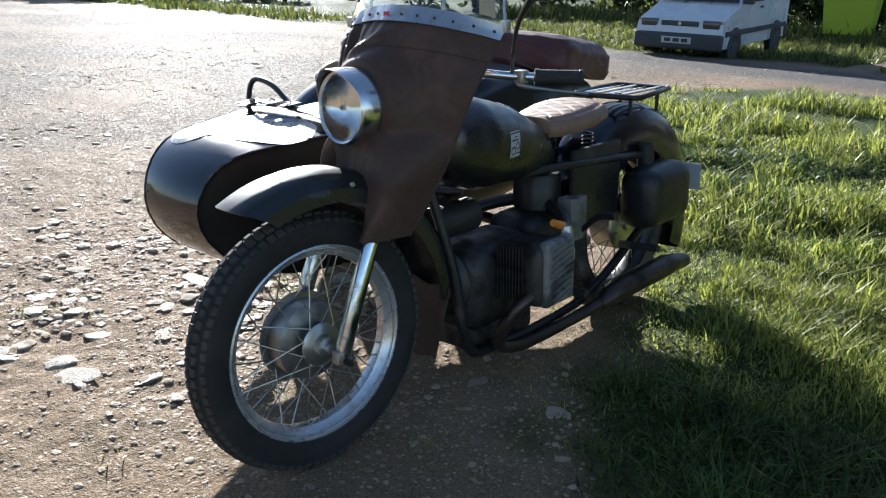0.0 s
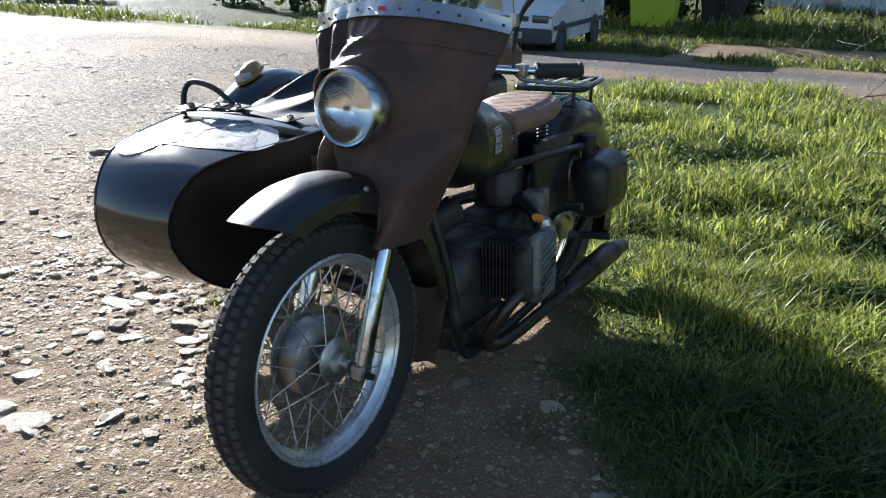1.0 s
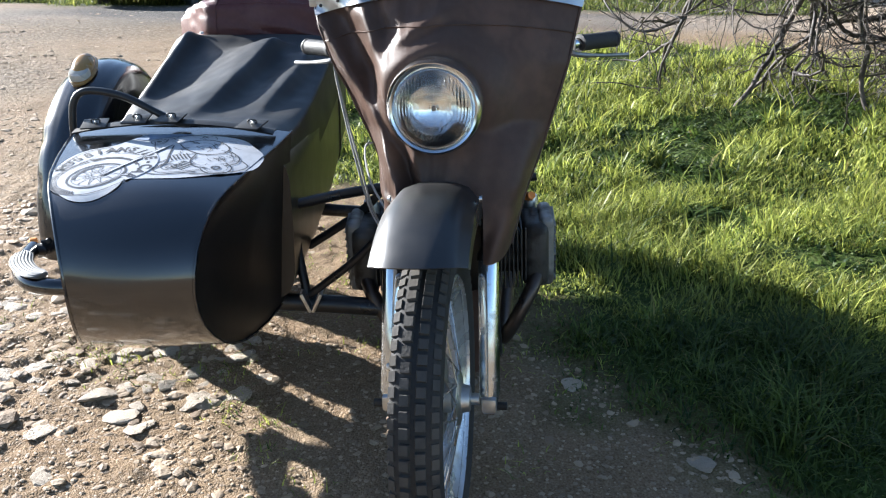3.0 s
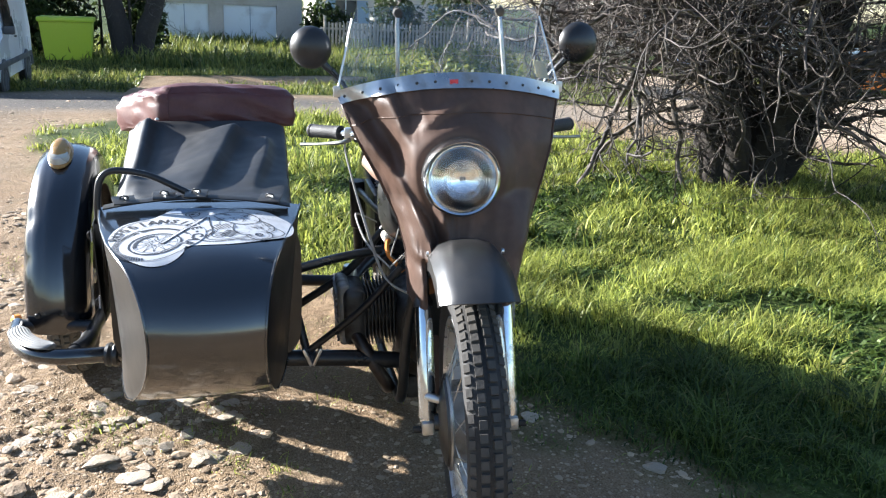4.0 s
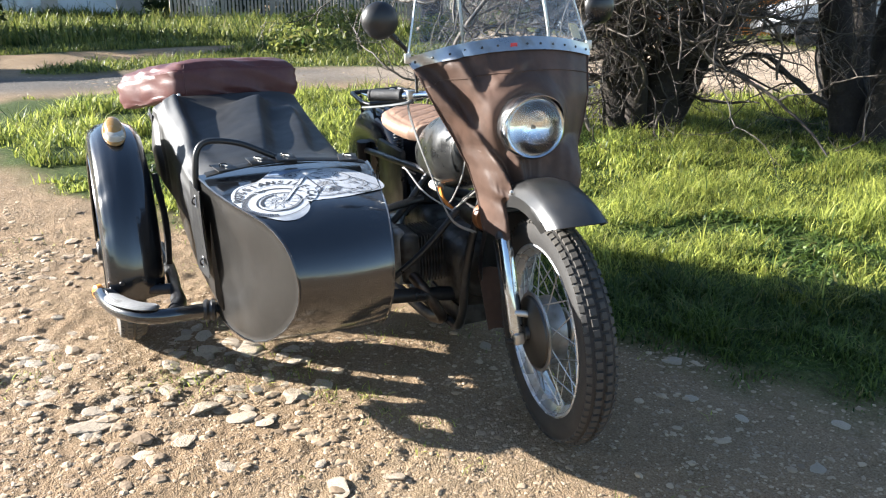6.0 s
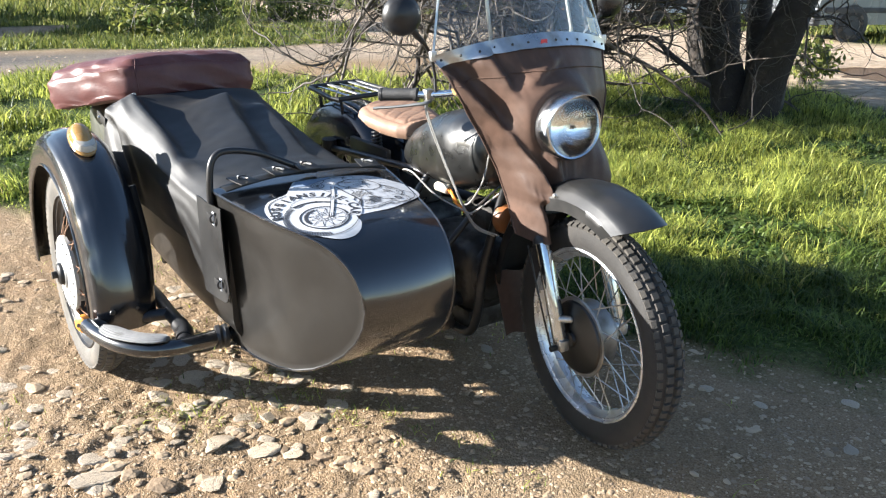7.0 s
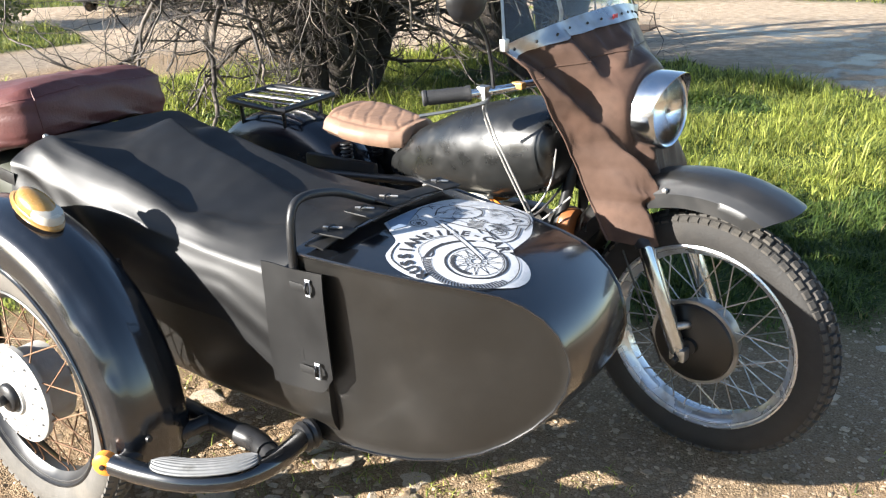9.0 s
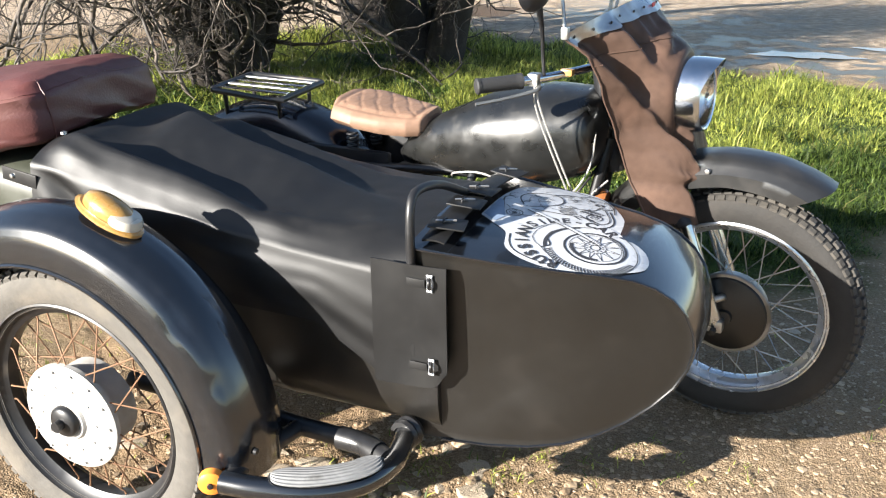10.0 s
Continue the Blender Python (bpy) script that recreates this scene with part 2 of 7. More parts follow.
# worn chrome, tinted blue to hold the sky's reflection in its colour
fork_sky_chrome = material("sky_tinted_worn_chrome", (0.6, 0.65, 0.7), 0.15, 1.0, vary=0.12, second=(0.3, 0.31, 0.32), mask_scale=24, mask_at=0.6)


# ---- ground ----
GRASS = [(-3.3, -1.1), (-1.9, 0.0), (-1.0, 0.32), (-0.5, 0.38), (-0.2, 0.6), (0.0, 0.8), (0.37, 1.05), (0.5, 1.4), (1.2, 2.6), (2.6, 4.2),
         (1.9, 4.9), (0.7, 5.25), (-0.36, 5.6), (-1.8, 6.2), (-3.3, 6.8), (-5.0, 6.4), (-5.9, 5.3), (-7.1, 3.3), (-8.4, 1.8), (-9.6, 0.5), (-9.3, -1.7), (-7.6, -2.6), (-5.0, -1.9)]


def poly_distance(px, py, poly):
    """Signed distance to a polygon's edge, positive inside, on arrays."""
    best, inside = np.full(px.shape, 1e9), np.zeros(px.shape, bool)
    for (ax, ay), (bx, by) in zip(poly, poly[1:] + poly[:1]):
        dx, dy = bx - ax, by - ay
        t = np.clip(((px - ax) * dx + (py - ay) * dy) / (dx * dx + dy * dy), 0, 1)
        best = np.minimum(best, np.hypot(px - ax - t * dx, py - ay - t * dy))
        cross = ((ay > py) != (by > py)) & (px < (bx - ax) * (py - ay) / (by - ay + 1e-12) + ax)
        inside ^= cross
    return np.where(inside, best, -best)


def wave(px, py, s, seed):
    """Smooth cheap noise on arrays, about -1 to 1."""
    rng = np.random.RandomState(seed)
    out = np.zeros(np.shape(px))
    for k in range(7):
        a, f, ph = rng.uniform(0, 2 * np.pi), s * rng.uniform(0.6, 1.9), rng.uniform(0, 6.28)
        out += np.sin((px * np.cos(a) + py * np.sin(a)) * f + ph + 1.3 * np.sin((py * np.cos(a) - px * np.sin(a)) * f * 0.7 + ph * 2))
    return out / 3.2


def grass_amount(px, py):
    near = poly_distance(px, py, GRASS) + 0.10 * wave(px, py, 5, 1) + 0.05 * wave(px, py, 17, 2)
    far_edge = -13.2 + 0.38 * np.clip(py - 0.5, 0, 12)
    far = (far_edge - px) + 0.5 * wave(px, py, 1.2, 3)
    far = np.where((py < 9) & (py > -60), far, -1)
    far = np.where(py < -1.0 + 0.51 * (1.5 - px) + 0.6 * wave(px, py, 1.1, 15), far, -1)                 # the lane opens into a bare yard here
    path = np.exp(-((px + 17.5 + 0.55 * (py - 0.3)) / 1.6) ** 2) * (np.abs(py - 0.3) < 2.6)       # a bare patch beyond the lane
    side = np.where(px < -12.5 + 0.4 * wave(px, py, 1.5, 19), np.minimum(-14.5 - py + 0.4 * wave(px, py, 1.5, 4), 10), -1)
    far2 = (py - 13.5) * 0.5 + 0.4 * wave(px, py, 1.1, 5)
    return np.maximum.reduce([near, far - 9 * path, side, far2])


def stony(x, y):
    """How thickly the broken stones lie: a band in front of the sidecar, in drifts."""
    band = np.exp(-((y + 1.25 + 0.1 * x) / 0.62) ** 2) * np.exp(-((x + 0.55) / 1.5) ** 4)
    return band * np.clip(0.55 + 0.9 * wave(x, y, 4.5, 63), 0, 1)


def ground_height(px, py):
    px, py = np.asarray(px, float), np.asarray(py, float)
    fall = -0.040 * np.log1p(np.exp(np.clip((-px - 5.5) * 1.2, -30, 30))) / 1.2
    fall = np.maximum(fall, -0.9)
    g = np.clip(grass_amount(px, py), -0.2, 0.4)
    yard = np.clip(1 - 6 * np.clip(g, 0, 0.2), 0, 1) * np.clip(1.15 - 0.9 * np.clip(px + py + 0.75, 0, 1.2), 0.2, 1) * (px > -7) * (py > -9)
    cell = 0.015 + 0.045 * np.maximum.reduce([0 * px, -1.7 - px, px - 0.9, -2.3 - py, py - 0.2])

    def fine(s):
        """Relief of this fineness stands only where the sheet is close-meshed enough to carry it."""
        return np.clip(2.0 - 2.6 * cell * s / 5.0, 0, 1)

    rough = 0.006 * fine(9) * wave(px, py, 9, 6) + 0.004 * fine(31) * wave(px, py, 31, 7) + 0.012 * wave(px, py, 2.2, 8)
    lumps = yard * (0.005 * fine(24) * np.abs(wave(px, py, 24, 16)) ** 1.5 + 0.003 * fine(43) * wave(px, py, 43, 17) + 0.002 * fine(70) * wave(px, py, 70, 18))
    near = np.exp(-((px + 0.6) ** 2 + (py + 0.3) ** 2) / 6)
    ruts = -0.012 * np.exp(-((px + 3.6 + 0.4 * py) / 0.12) ** 2) * (py < -1) * (py > -4)
    bank = 0.12 * wave(px, py, 0.9, 9) * (px < -14)
    lumps = lumps + stony(px, py) * (0.011 * np.clip(wave(px, py, 46, 65), 0, 1.5) ** 1.3 + 0.004 * wave(px, py, 95, 66)) * ~((np.hypot(px + 1.26, (py + 1.125) * 2) < 0.25))
    return fall + rough * (1 - 0.6 * near) + lumps * (1 - 0.35 * near) + 0.02 * np.clip(g, 0, 0.4) + ruts + bank


def axis_marks(lo, hi, fine_lo, fine_hi, step, grow=1.16):
    inner = list(np.arange(fine_lo, fine_hi + 1e-6, step))
    out, s = [inner[-1]], step
    while out[-1] < hi:
        s *= grow
        out.append(out[-1] + s)
    back, s = [inner[0]], step
    while back[-1] > lo:
        s *= grow
        back.append(back[-1] - s)
    return np.array(back[::-1][:-1] + inner + out[1:])


gx, gy = axis_marks(-420, 420, -1.7, 0.9, 0.015, 1.045), axis_marks(-420, 420, -2.3, 0.2, 0.015, 1.045)
X, Y = np.meshgrid(gx, gy, indexing="ij")
Z = ground_height(X, Y)
nx, ny = len(gx), len(gy)
idx = np.arange(nx * ny).reshape(nx, ny)
quads = np.stack([idx[:-1, :-1], idx[1:, :-1], idx[1:, 1:], idx[:-1, 1:]], -1).reshape(-1, 4)
ground_mesh = mesh_from_arrays(np.stack([X, Y, Z], -1).reshape(-1, 3), quads, True)
for key, values in (("turf", np.clip(grass_amount(X, Y) * 3 + 0.4, 0, 1)),
                    ("lane", np.clip(1.6 - np.abs(X + 11.4 - 0.2 * np.clip(Y, 0, 12)) * 0.75, 0, 1) + np.clip((Y - 5.4 + 0.25 * X * (X > -4)) * 0.8, 0, 1) * (Y > 5) * (X > -30)),
                    ("tarred", np.clip((6.5 - Y) / 4, 0, 1) * np.clip((Y + 8.5) / 3, 0, 1) * np.clip(0.92 + 0.3 * wave(X, Y, 1.4, 14), 0.6, 1)),
                    ("shaded_clods", np.clip((-2.4 - Y + 0.3 * wave(X, Y, 2, 21)) / 1.6, 0, 1) * np.clip(0.8 + 0.5 * wave(X, Y, 1.3, 22), 0.25, 1)),
                    ("damp", np.clip(np.exp(-((X + 2.4 - 0.35 * (Y - 9)) / 2.6) ** 2 - ((Y - 9.2) / 1.0) ** 2) * 1.3, 0, 1)
                     + np.clip(np.exp(-((X - 0.4) / 1.9) ** 4 - ((Y - 6.8 + 0.3 * X) / 1.2) ** 4) * 1.3, 0, 1))):
    ground_mesh.attributes.new(key, "FLOAT", "POINT").data.foreach_set("value", np.clip(values, 0, 1).astype(np.float32).ravel())


def ground_material():
    m = bpy.data.materials.new("earth_and_turf")
    m.use_nodes = True
    n, l = m.node_tree.nodes, m.node_tree.links
    b = n["Principled BSDF"]
    co = n.new("ShaderNodeTexCoord").outputs["Object"]

    def tex(scale, detail=6):
        t = n.new("ShaderNodeTexNoise")
        t.inputs["Scale"].default_value, t.inputs["Detail"].default_value = scale, detail
        l.new(co, t.inputs["Vector"])
        return t.outputs[0]

    def ramp(value, *stops):
        r = n.new("ShaderNodeValToRGB")
        while len(r.color_ramp.elements) < len(stops):
            r.color_ramp.elements.new(0.5)
        for e, (at, c) in zip(r.color_ramp.elements, stops):
            e.position, e.color = at, (*c, 1)
        l.new(value, r.inputs[0])
        return r.outputs[0]

    def mix(f, a, c):
        x = n.new("ShaderNodeMix")
        x.data_type = "RGBA"
        l.new(f, x.inputs["Factor"]), l.new(a, x.inputs["A"]), l.new(c, x.inputs["B"])
        return x.outputs["Result"]

    def attr(name):
        a = n.new("ShaderNodeAttribute")
        a.attribute_name = name
        return a.outputs["Fac"]

    def math_node(op, a, c):
        x = n.new("ShaderNodeMath")
        x.operation = op
        for i, q in enumerate((a, c)):
            if isinstance(q, (int, float)):
                x.inputs[i].default_value = q
            else:
                l.new(q, x.inputs[i])
        return x.outputs[0]

    cells = n.new("ShaderNodeTexVoronoi")
    cells.inputs["Scale"].default_value = 210
    warp = n.new("ShaderNodeMix")
    warp.data_type, warp.blend_type = "RGBA", "LINEAR_LIGHT"
    warp.inputs["Factor"].default_value = 0.004
    wob = n.new("ShaderNodeTexNoise")
    wob.inputs["Scale"].default_value = 60
    l.new(co, wob.inputs["Vector"]), l.new(co, warp.inputs["A"]), l.new(wob.outputs["Color"], warp.inputs["B"])
    l.new(warp.outputs["Result"], cells.inputs["Vector"])
    tone = n.new("ShaderNodeSeparateColor")
    l.new(cells.outputs["Color"], tone.inputs[0])
    grit = math_node("ADD", math_node("MULTIPLY", tex(170, 8), 0.85), math_node("MULTIPLY", tone.outputs[0], 0.16))
    dirt = mix(ramp(tex(1.1), (0.4, (0, 0, 0)), (0.62, (1, 1, 1))),
               ramp(grit, (0.26, (0.115, 0.076, 0.043)), (0.5, (0.24, 0.162, 0.095)), (0.78, (0.38, 0.283, 0.182))),
               ramp(grit, (0.26, (0.14, 0.098, 0.059)), (0.5, (0.268, 0.192, 0.118)), (0.78, (0.40, 0.31, 0.21))))
    stain = ramp(tex(5.5, 7), (0.5, (0, 0, 0)), (0.68, (1, 1, 1)))
    dirt = mix(math_node("MULTIPLY", stain, 0.38), dirt, ramp(grit, (0.3, (0.05, 0.036, 0.02)), (0.7, (0.19, 0.14, 0.075))))
    # dark bits in the mud, with the clods' own shadows painted in
    dirt = mix(math_node("MULTIPLY", attr("shaded_clods"), 0.8), dirt, ramp(tex(24, 9), (0.36, (0.03, 0.027, 0.022)), (0.5, (0.14, 0.118, 0.09)), (0.66, (0.33, 0.28, 0.215))))
    lane = ramp(tex(9, 9), (0.3, (0.27, 0.205, 0.14)), (0.55, (0.43, 0.335, 0.24)), (0.75, (0.52, 0.425, 0.32)))
    tar = ramp(tex(25, 8), (0.3, (0.07, 0.064, 0.057)), (0.55, (0.12, 0.109, 0.097)), (0.75, (0.18, 0.163, 0.145)))
    lane = mix(attr("tarred"), lane, tar)
    turf = ramp(tex(30), (0.3, (0.02, 0.03, 0.008)), (0.55, (0.05, 0.075, 0.016)), (0.75, (0.09, 0.1, 0.03)))
    col = mix(attr("lane"), dirt, lane)
    col = mix(attr("turf"), col, turf)
    damp = math_node("MULTIPLY", attr("damp"), ramp(tex(3.2, 9), (0.44, (0, 0, 0)), (0.54, (1, 1, 1))))
    col = mix(damp, col, ramp(tex(3), (0.3, (0.05, 0.042, 0.03)), (0.7, (0.1, 0.085, 0.06))))
    l.new(col, b.inputs["Base Color"])
    dry = math_node("SUBTRACT", 0.9, math_node("MULTIPLY", ramp(tex(60, 6), (0.52, (0, 0, 0)), (0.66, (1, 1, 1))), 0.4))
    l.new(math_node("MAXIMUM", math_node("SUBTRACT", dry, math_node("MULTIPLY", damp, 0.55)), 0.3), b.inputs["Roughness"])
    b.inputs["Specular IOR Level"].default_value = 0.12
    bump = n.new("ShaderNodeBump")
    l.new(math_node("ADD", 0.014, math_node("MULTIPLY", attr("shaded_clods"), 0.03)), bump.inputs["Distance"])
    l.new(math_node("SUBTRACT", 0.75, math_node("MULTIPLY", damp, 0.75)), bump.inputs["Strength"])
    l.new(math_node("ADD", math_node("SUBTRACT", math_node("MULTIPLY", tex(170, 8), 0.4), math_node("MULTIPLY", cells.outputs["Distance"], 0.3)), math_node("ADD", tex(40, 6), math_node("MULTIPLY", tex(13, 5), 0.9))), bump.inputs["Height"])
    l.new(bump.outputs[0], b.inputs["Normal"])
    return m


ground_mesh.materials.append(ground_material())
ground = tagged(new("ground", ground_mesh), "pale stony earth yard with green turf and a dirt lane", "ground", kind="structure")


# ---- grass ----
def leaf_material(name, dark, light, random_hue=0.02):
    m = bpy.data.materials.new(name)
    m.use_nodes = True
    n, l = m.node_tree.nodes, m.node_tree.links
    b = n["Principled BSDF"]
    geo, hsv, ramp = n.new("ShaderNodeNewGeometry"), n.new("ShaderNodeHueSaturation"), n.new("ShaderNodeValToRGB")
    ramp.color_ramp.elements[0].color, ramp.color_ramp.elements[1].color = (*dark, 1), (*light, 1)
    dry = ramp.color_ramp.elements.new(0.965)
    dry.color = (light[0] * 1.1, light[1], light[2], 1)
    ramp.color_ramp.elements[2].color = (0.3, 0.25, 0.1, 1)
    l.new(geo.outputs["Random Per Island"], ramp.inputs[0])
    l.new(ramp.outputs[0], hsv.inputs["Color"])
    wide, rng = n.new("ShaderNodeTexNoise"), n.new("ShaderNodeMapRange")
    wide.inputs["Scale"].default_value = 1.3
    l.new(geo.outputs["Position"], wide.inputs["Vector"]), l.new(wide.outputs[0], rng.inputs["Value"])
    rng.inputs["To Min"].default_value, rng.inputs["To Max"].default_value = 0.5, 1.5
    clump, crng, both = n.new("ShaderNodeTexNoise"), n.new("ShaderNodeMapRange"), n.new("ShaderNodeMath")
    clump.inputs["Scale"].default_value, both.operation = 9, "MULTIPLY"
    crng.inputs["From Min"].default_value, crng.inputs["From Max"].default_value = 0.3, 0.7
    crng.inputs["To Min"].default_value, crng.inputs["To Max"].default_value = 0.7, 1.28
    l.new(geo.outputs["Position"], clump.inputs["Vector"]), l.new(clump.outputs[0], crng.inputs["Value"])
    l.new(rng.outputs[0], both.inputs[0]), l.new(crng.outputs[0], both.inputs[1])
    l.new(both.outputs[0], hsv.inputs["Value"])
    l.new(hsv.outputs[0], b.inputs["Base Color"])
    b.inputs["Roughness"].default_value, b.inputs["Specular IOR Level"].default_value = 0.5, 0.3
    tr, mx = n.new("ShaderNodeBsdfTranslucent"), n.new("ShaderNodeMixShader")
    l.new(hsv.outputs[0], tr.inputs["Color"])
    mx.inputs[0].default_value = 0.45
    l.new(b.outputs[0], mx.inputs[1]), l.new(tr.outputs[0], mx.inputs[2])
    l.new(mx.outputs[0], n["Material Output"].inputs["Surface"])
    return m


grass_green = leaf_material("grass_blade", (0.04, 0.078, 0.02), (0.445, 0.515, 0.108))
# the weeds' own dark green; on the short fringe it paints in shade
shade_green = leaf_material("shaded_grass_and_weed_blade", (0.02, 0.046, 0.012), (0.13, 0.2, 0.042))
weed_green = leaf_material("weed_leaf", (0.04, 0.07, 0.018), (0.22, 0.25, 0.06))


def blades(px, py, height, width, lean, seed):
    """Curved tapering blades at the places given: five points and three faces each, as triangles."""
    rng = np.random.RandomState(seed)
    n = len(px)
    a = rng.uniform(0, 2 * np.pi, n)
    h = height * rng.uniform(0.35, 1.4, n)
    w = width * rng.uniform(0.6, 1.3, n)
    d = np.stack([np.cos(a), np.sin(a)], -1)
    d /= np.linalg.norm(d, axis=1, keepdims=True) + 1e-6
    bend = lean * h * rng.uniform(0.2, 1.3, n)
    s = np.stack([-d[:, 1], d[:, 0]], -1)
    base = np.stack([px, py, ground_height(px, py) - 0.006], -1)
    rows = []
    for t, k in ((0.0, 1.0), (0.5, 0.85), (1.0, 0.0)):
        up = h * (t - 0.28 * t * t * np.minimum(lean, 1.4))
        c = base + np.stack([d[:, 0] * bend * t * t, d[:, 1] * bend * t * t, up], -1)
        off = np.stack([s[:, 0] * w * k / 2, s[:, 1] * w * k / 2, np.zeros(n)], -1)
        rows += [c - off, c + off] if k else [c]
    v = np.stack(rows, 1)
    o = (np.arange(n) * 5)[:, None, None]
    f = np.array([[0, 1, 3], [0, 3, 2], [2, 3, 4]])[None] + o
    return v.reshape(-1, 3), f.reshape(-1, 3)


def scatter(x0, x1, y0, y1, per_m2, seed, keep=None):
    rng = np.random.RandomState(seed)
    n = int((x1 - x0) * (y1 - y0) * per_m2)
    px, py = rng.uniform(x0, x1, n), rng.uniform(y0, y1, n)
    g = grass_amount(px, py)
    ok = g > rng.uniform(-0.03, 0.14, n)
    if keep is not None:
        ok &= keep(px, py)
    return px[ok], py[ok]


def grass_field(name, label, zones, mat, keep=None):
    vs, fs, o = [], [], 0
    for k, (x0, x1, y0, y1, per, h, w, lean) in enumerate(zones):
        px, py = scatter(x0, x1, y0, y1, per, 100 + k, keep)
        clump = 0.8 + 0.42 * wave(px, py, 5, 30) + 0.38 * wave(px, py, 14, 31)
        edge = np.clip(0.35 + grass_amount(px, py) * 1.8, 0.3, 1)
        v, f = blades(px, py, h * np.clip(clump, 0.25, 1.7) * edge, w, lean, 200 + k)
        vs.append(v), fs.append(f + o)
        o += len(v)
    me = mesh_from_arrays(np.concatenate(vs), np.concatenate(fs))
    me.materials.append(mat)
    return tagged(new(name, me), label, "grass", kind="stuff")


def shaded_fringe(px, py):
    """The turf's short fringe beside the yard, its blades darkened for the shadow there."""
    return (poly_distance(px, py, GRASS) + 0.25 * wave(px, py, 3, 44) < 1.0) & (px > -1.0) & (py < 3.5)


def weed_and_shade(px, py):
    # the weeds' own drifts; the last term adds more behind as painted shade
    return wave(px, py, 2.1, 95) + 0.5 * wave(px, py, 7, 96) + 0.55 * np.clip((-2.2 - px) / 1.5, 0, 1) * np.clip((1.9 - py) / 0.8, 0, 1)


grass_field("shaded_short_grass", "short green grass at the edge of the yard, darkened for the shadow on it", [(-1.0, 2.0, 0.2, 3.5, 6500, 0.10, 0.006, 1.0)], shade_green, shaded_fringe)
grass_field("grass", "bright green overgrown grass beside the dirt yard", [
    (-2.6, 1.3, -0.9, 3.0, 8200, 0.09, 0.0052, 0.9), (-2.6, 1.3, -0.9, 3.0, 350, 0.16, 0.0075, 0.8), (-5.0, 2.6, 3.0, 5.3, 5200, 0.095, 0.006, 0.9), (-5.0, 2.6, 3.0, 5.3, 250, 0.17, 0.008, 0.8),
    (-5.0, -2.6, -2.0, 3.0, 2600, 0.11, 0.0095, 0.9), (-5.0, -2.6, -2.0, 3.0, 350, 0.18, 0.0115, 0.8),
    (-10, -5.0, -3.0, 6.8, 1200, 0.17, 0.013, 0.85), (-5.0, 2.6, 5.3, 7.0, 1900, 0.16, 0.011, 0.85)], grass_green, lambda px, py: ~shaded_fringe(px, py) & (weed_and_shade(px, py) < 0.75))
grass_field("weeds", "dark broad-leaved weeds in patches, spread further to darken the shaded far turf", [(-5.0, 1.3, -0.9, 5.0, 1700, 0.085, 0.016, 1.3)], shade_green, lambda px, py: ~shaded_fringe(px, py) & (weed_and_shade(px, py) > 0.5))
grass_field("far_grass", "tall rough grass and weeds beyond the lane", [
    (-22, -11, -12, 9, 380, 0.17, 0.022, 0.8), (-38, -22, -16, 12, 130, 0.45, 0.05, 0.7), (-16, 6, -24, -14, 60, 0.3, 0.05, 0.8), (-30, 10, 13, 24, 150, 0.16, 0.03, 0.8)], weed_green)


# ---- wheels ----
TYRE = [(0.243, -0.030), (0.256, -0.036), (0.275, -0.045), (0.295, -0.0475), (0.312, -0.045), (0.322, -0.040), (0.328, -0.032), (0.332, -0.015),
        (0.333, 0.0), (0.332, 0.015), (0.328, 0.032), (0.322, 0.040), (0.312, 0.045), (0.295, 0.0475), (0.275, 0.045), (0.256, 0.036), (0.243, 0.030)]


def tyre_mesh():
    return lathe(TYRE, seg=72)


def tread_mesh():
    """Rows of raised blocks round the crown."""
    bm = bmesh.new()
    count = 76
    for k in range(count):
        for y, w, lift, shift, tall in ((-0.036, 0.016, 0.321, 0.0, 0.008), (-0.0135, 0.019, 0.332, 0.5, 0.009), (0.0135, 0.019, 0.332, 0.0, 0.009), (0.036, 0.016, 0.321, 0.5, 0.008)):
            a = 2 * math.pi * (k + shift) / count
            tip = math.atan2(y, 0.06) * 0.9
            m = Matrix.Rotation(-a, 4, "Y") @ Matrix.Translation((lift, y, 0)) @ Matrix.Rotation(tip, 4, "Z")
            c = [m @ Vector((x * tall, b * w / 2 * (1 if x < 0.5 else 0.86), t * 0.0205 / 2 * (1 if x < 0.5 else 0.88))) for x in (-0.2, 0.8) for b, t in ((-1, -1), (1, -1), (1, 1), (-1, 1))]
            v = [bm.verts.new(p) for p in c]
            bm.faces.new(v[4:])
            for i in range(4):
                bm.faces.new((v[i], v[(i + 1) % 4], v[4 + (i + 1) % 4], v[4 + i]))
    return bm


def rim_mesh():
    return lathe([(0.252, -0.040), (0.2565, -0.038), (0.257, -0.034), (0.245, -0.032), (0.238, -0.022), (0.226, -0.014), (0.224, 0.0), (0.226, 0.014),
                  (0.238, 0.022), (0.245, 0.032), (0.257, 0.034), (0.2565, 0.038), (0.252, 0.040), (0.250, 0.034), (0.240, 0.024), (0.232, 0.012),
                  (0.231, 0.0), (0.232, -0.012), (0.240, -0.024), (0.250, -0.034), (0.252, -0.040)], seg=72)


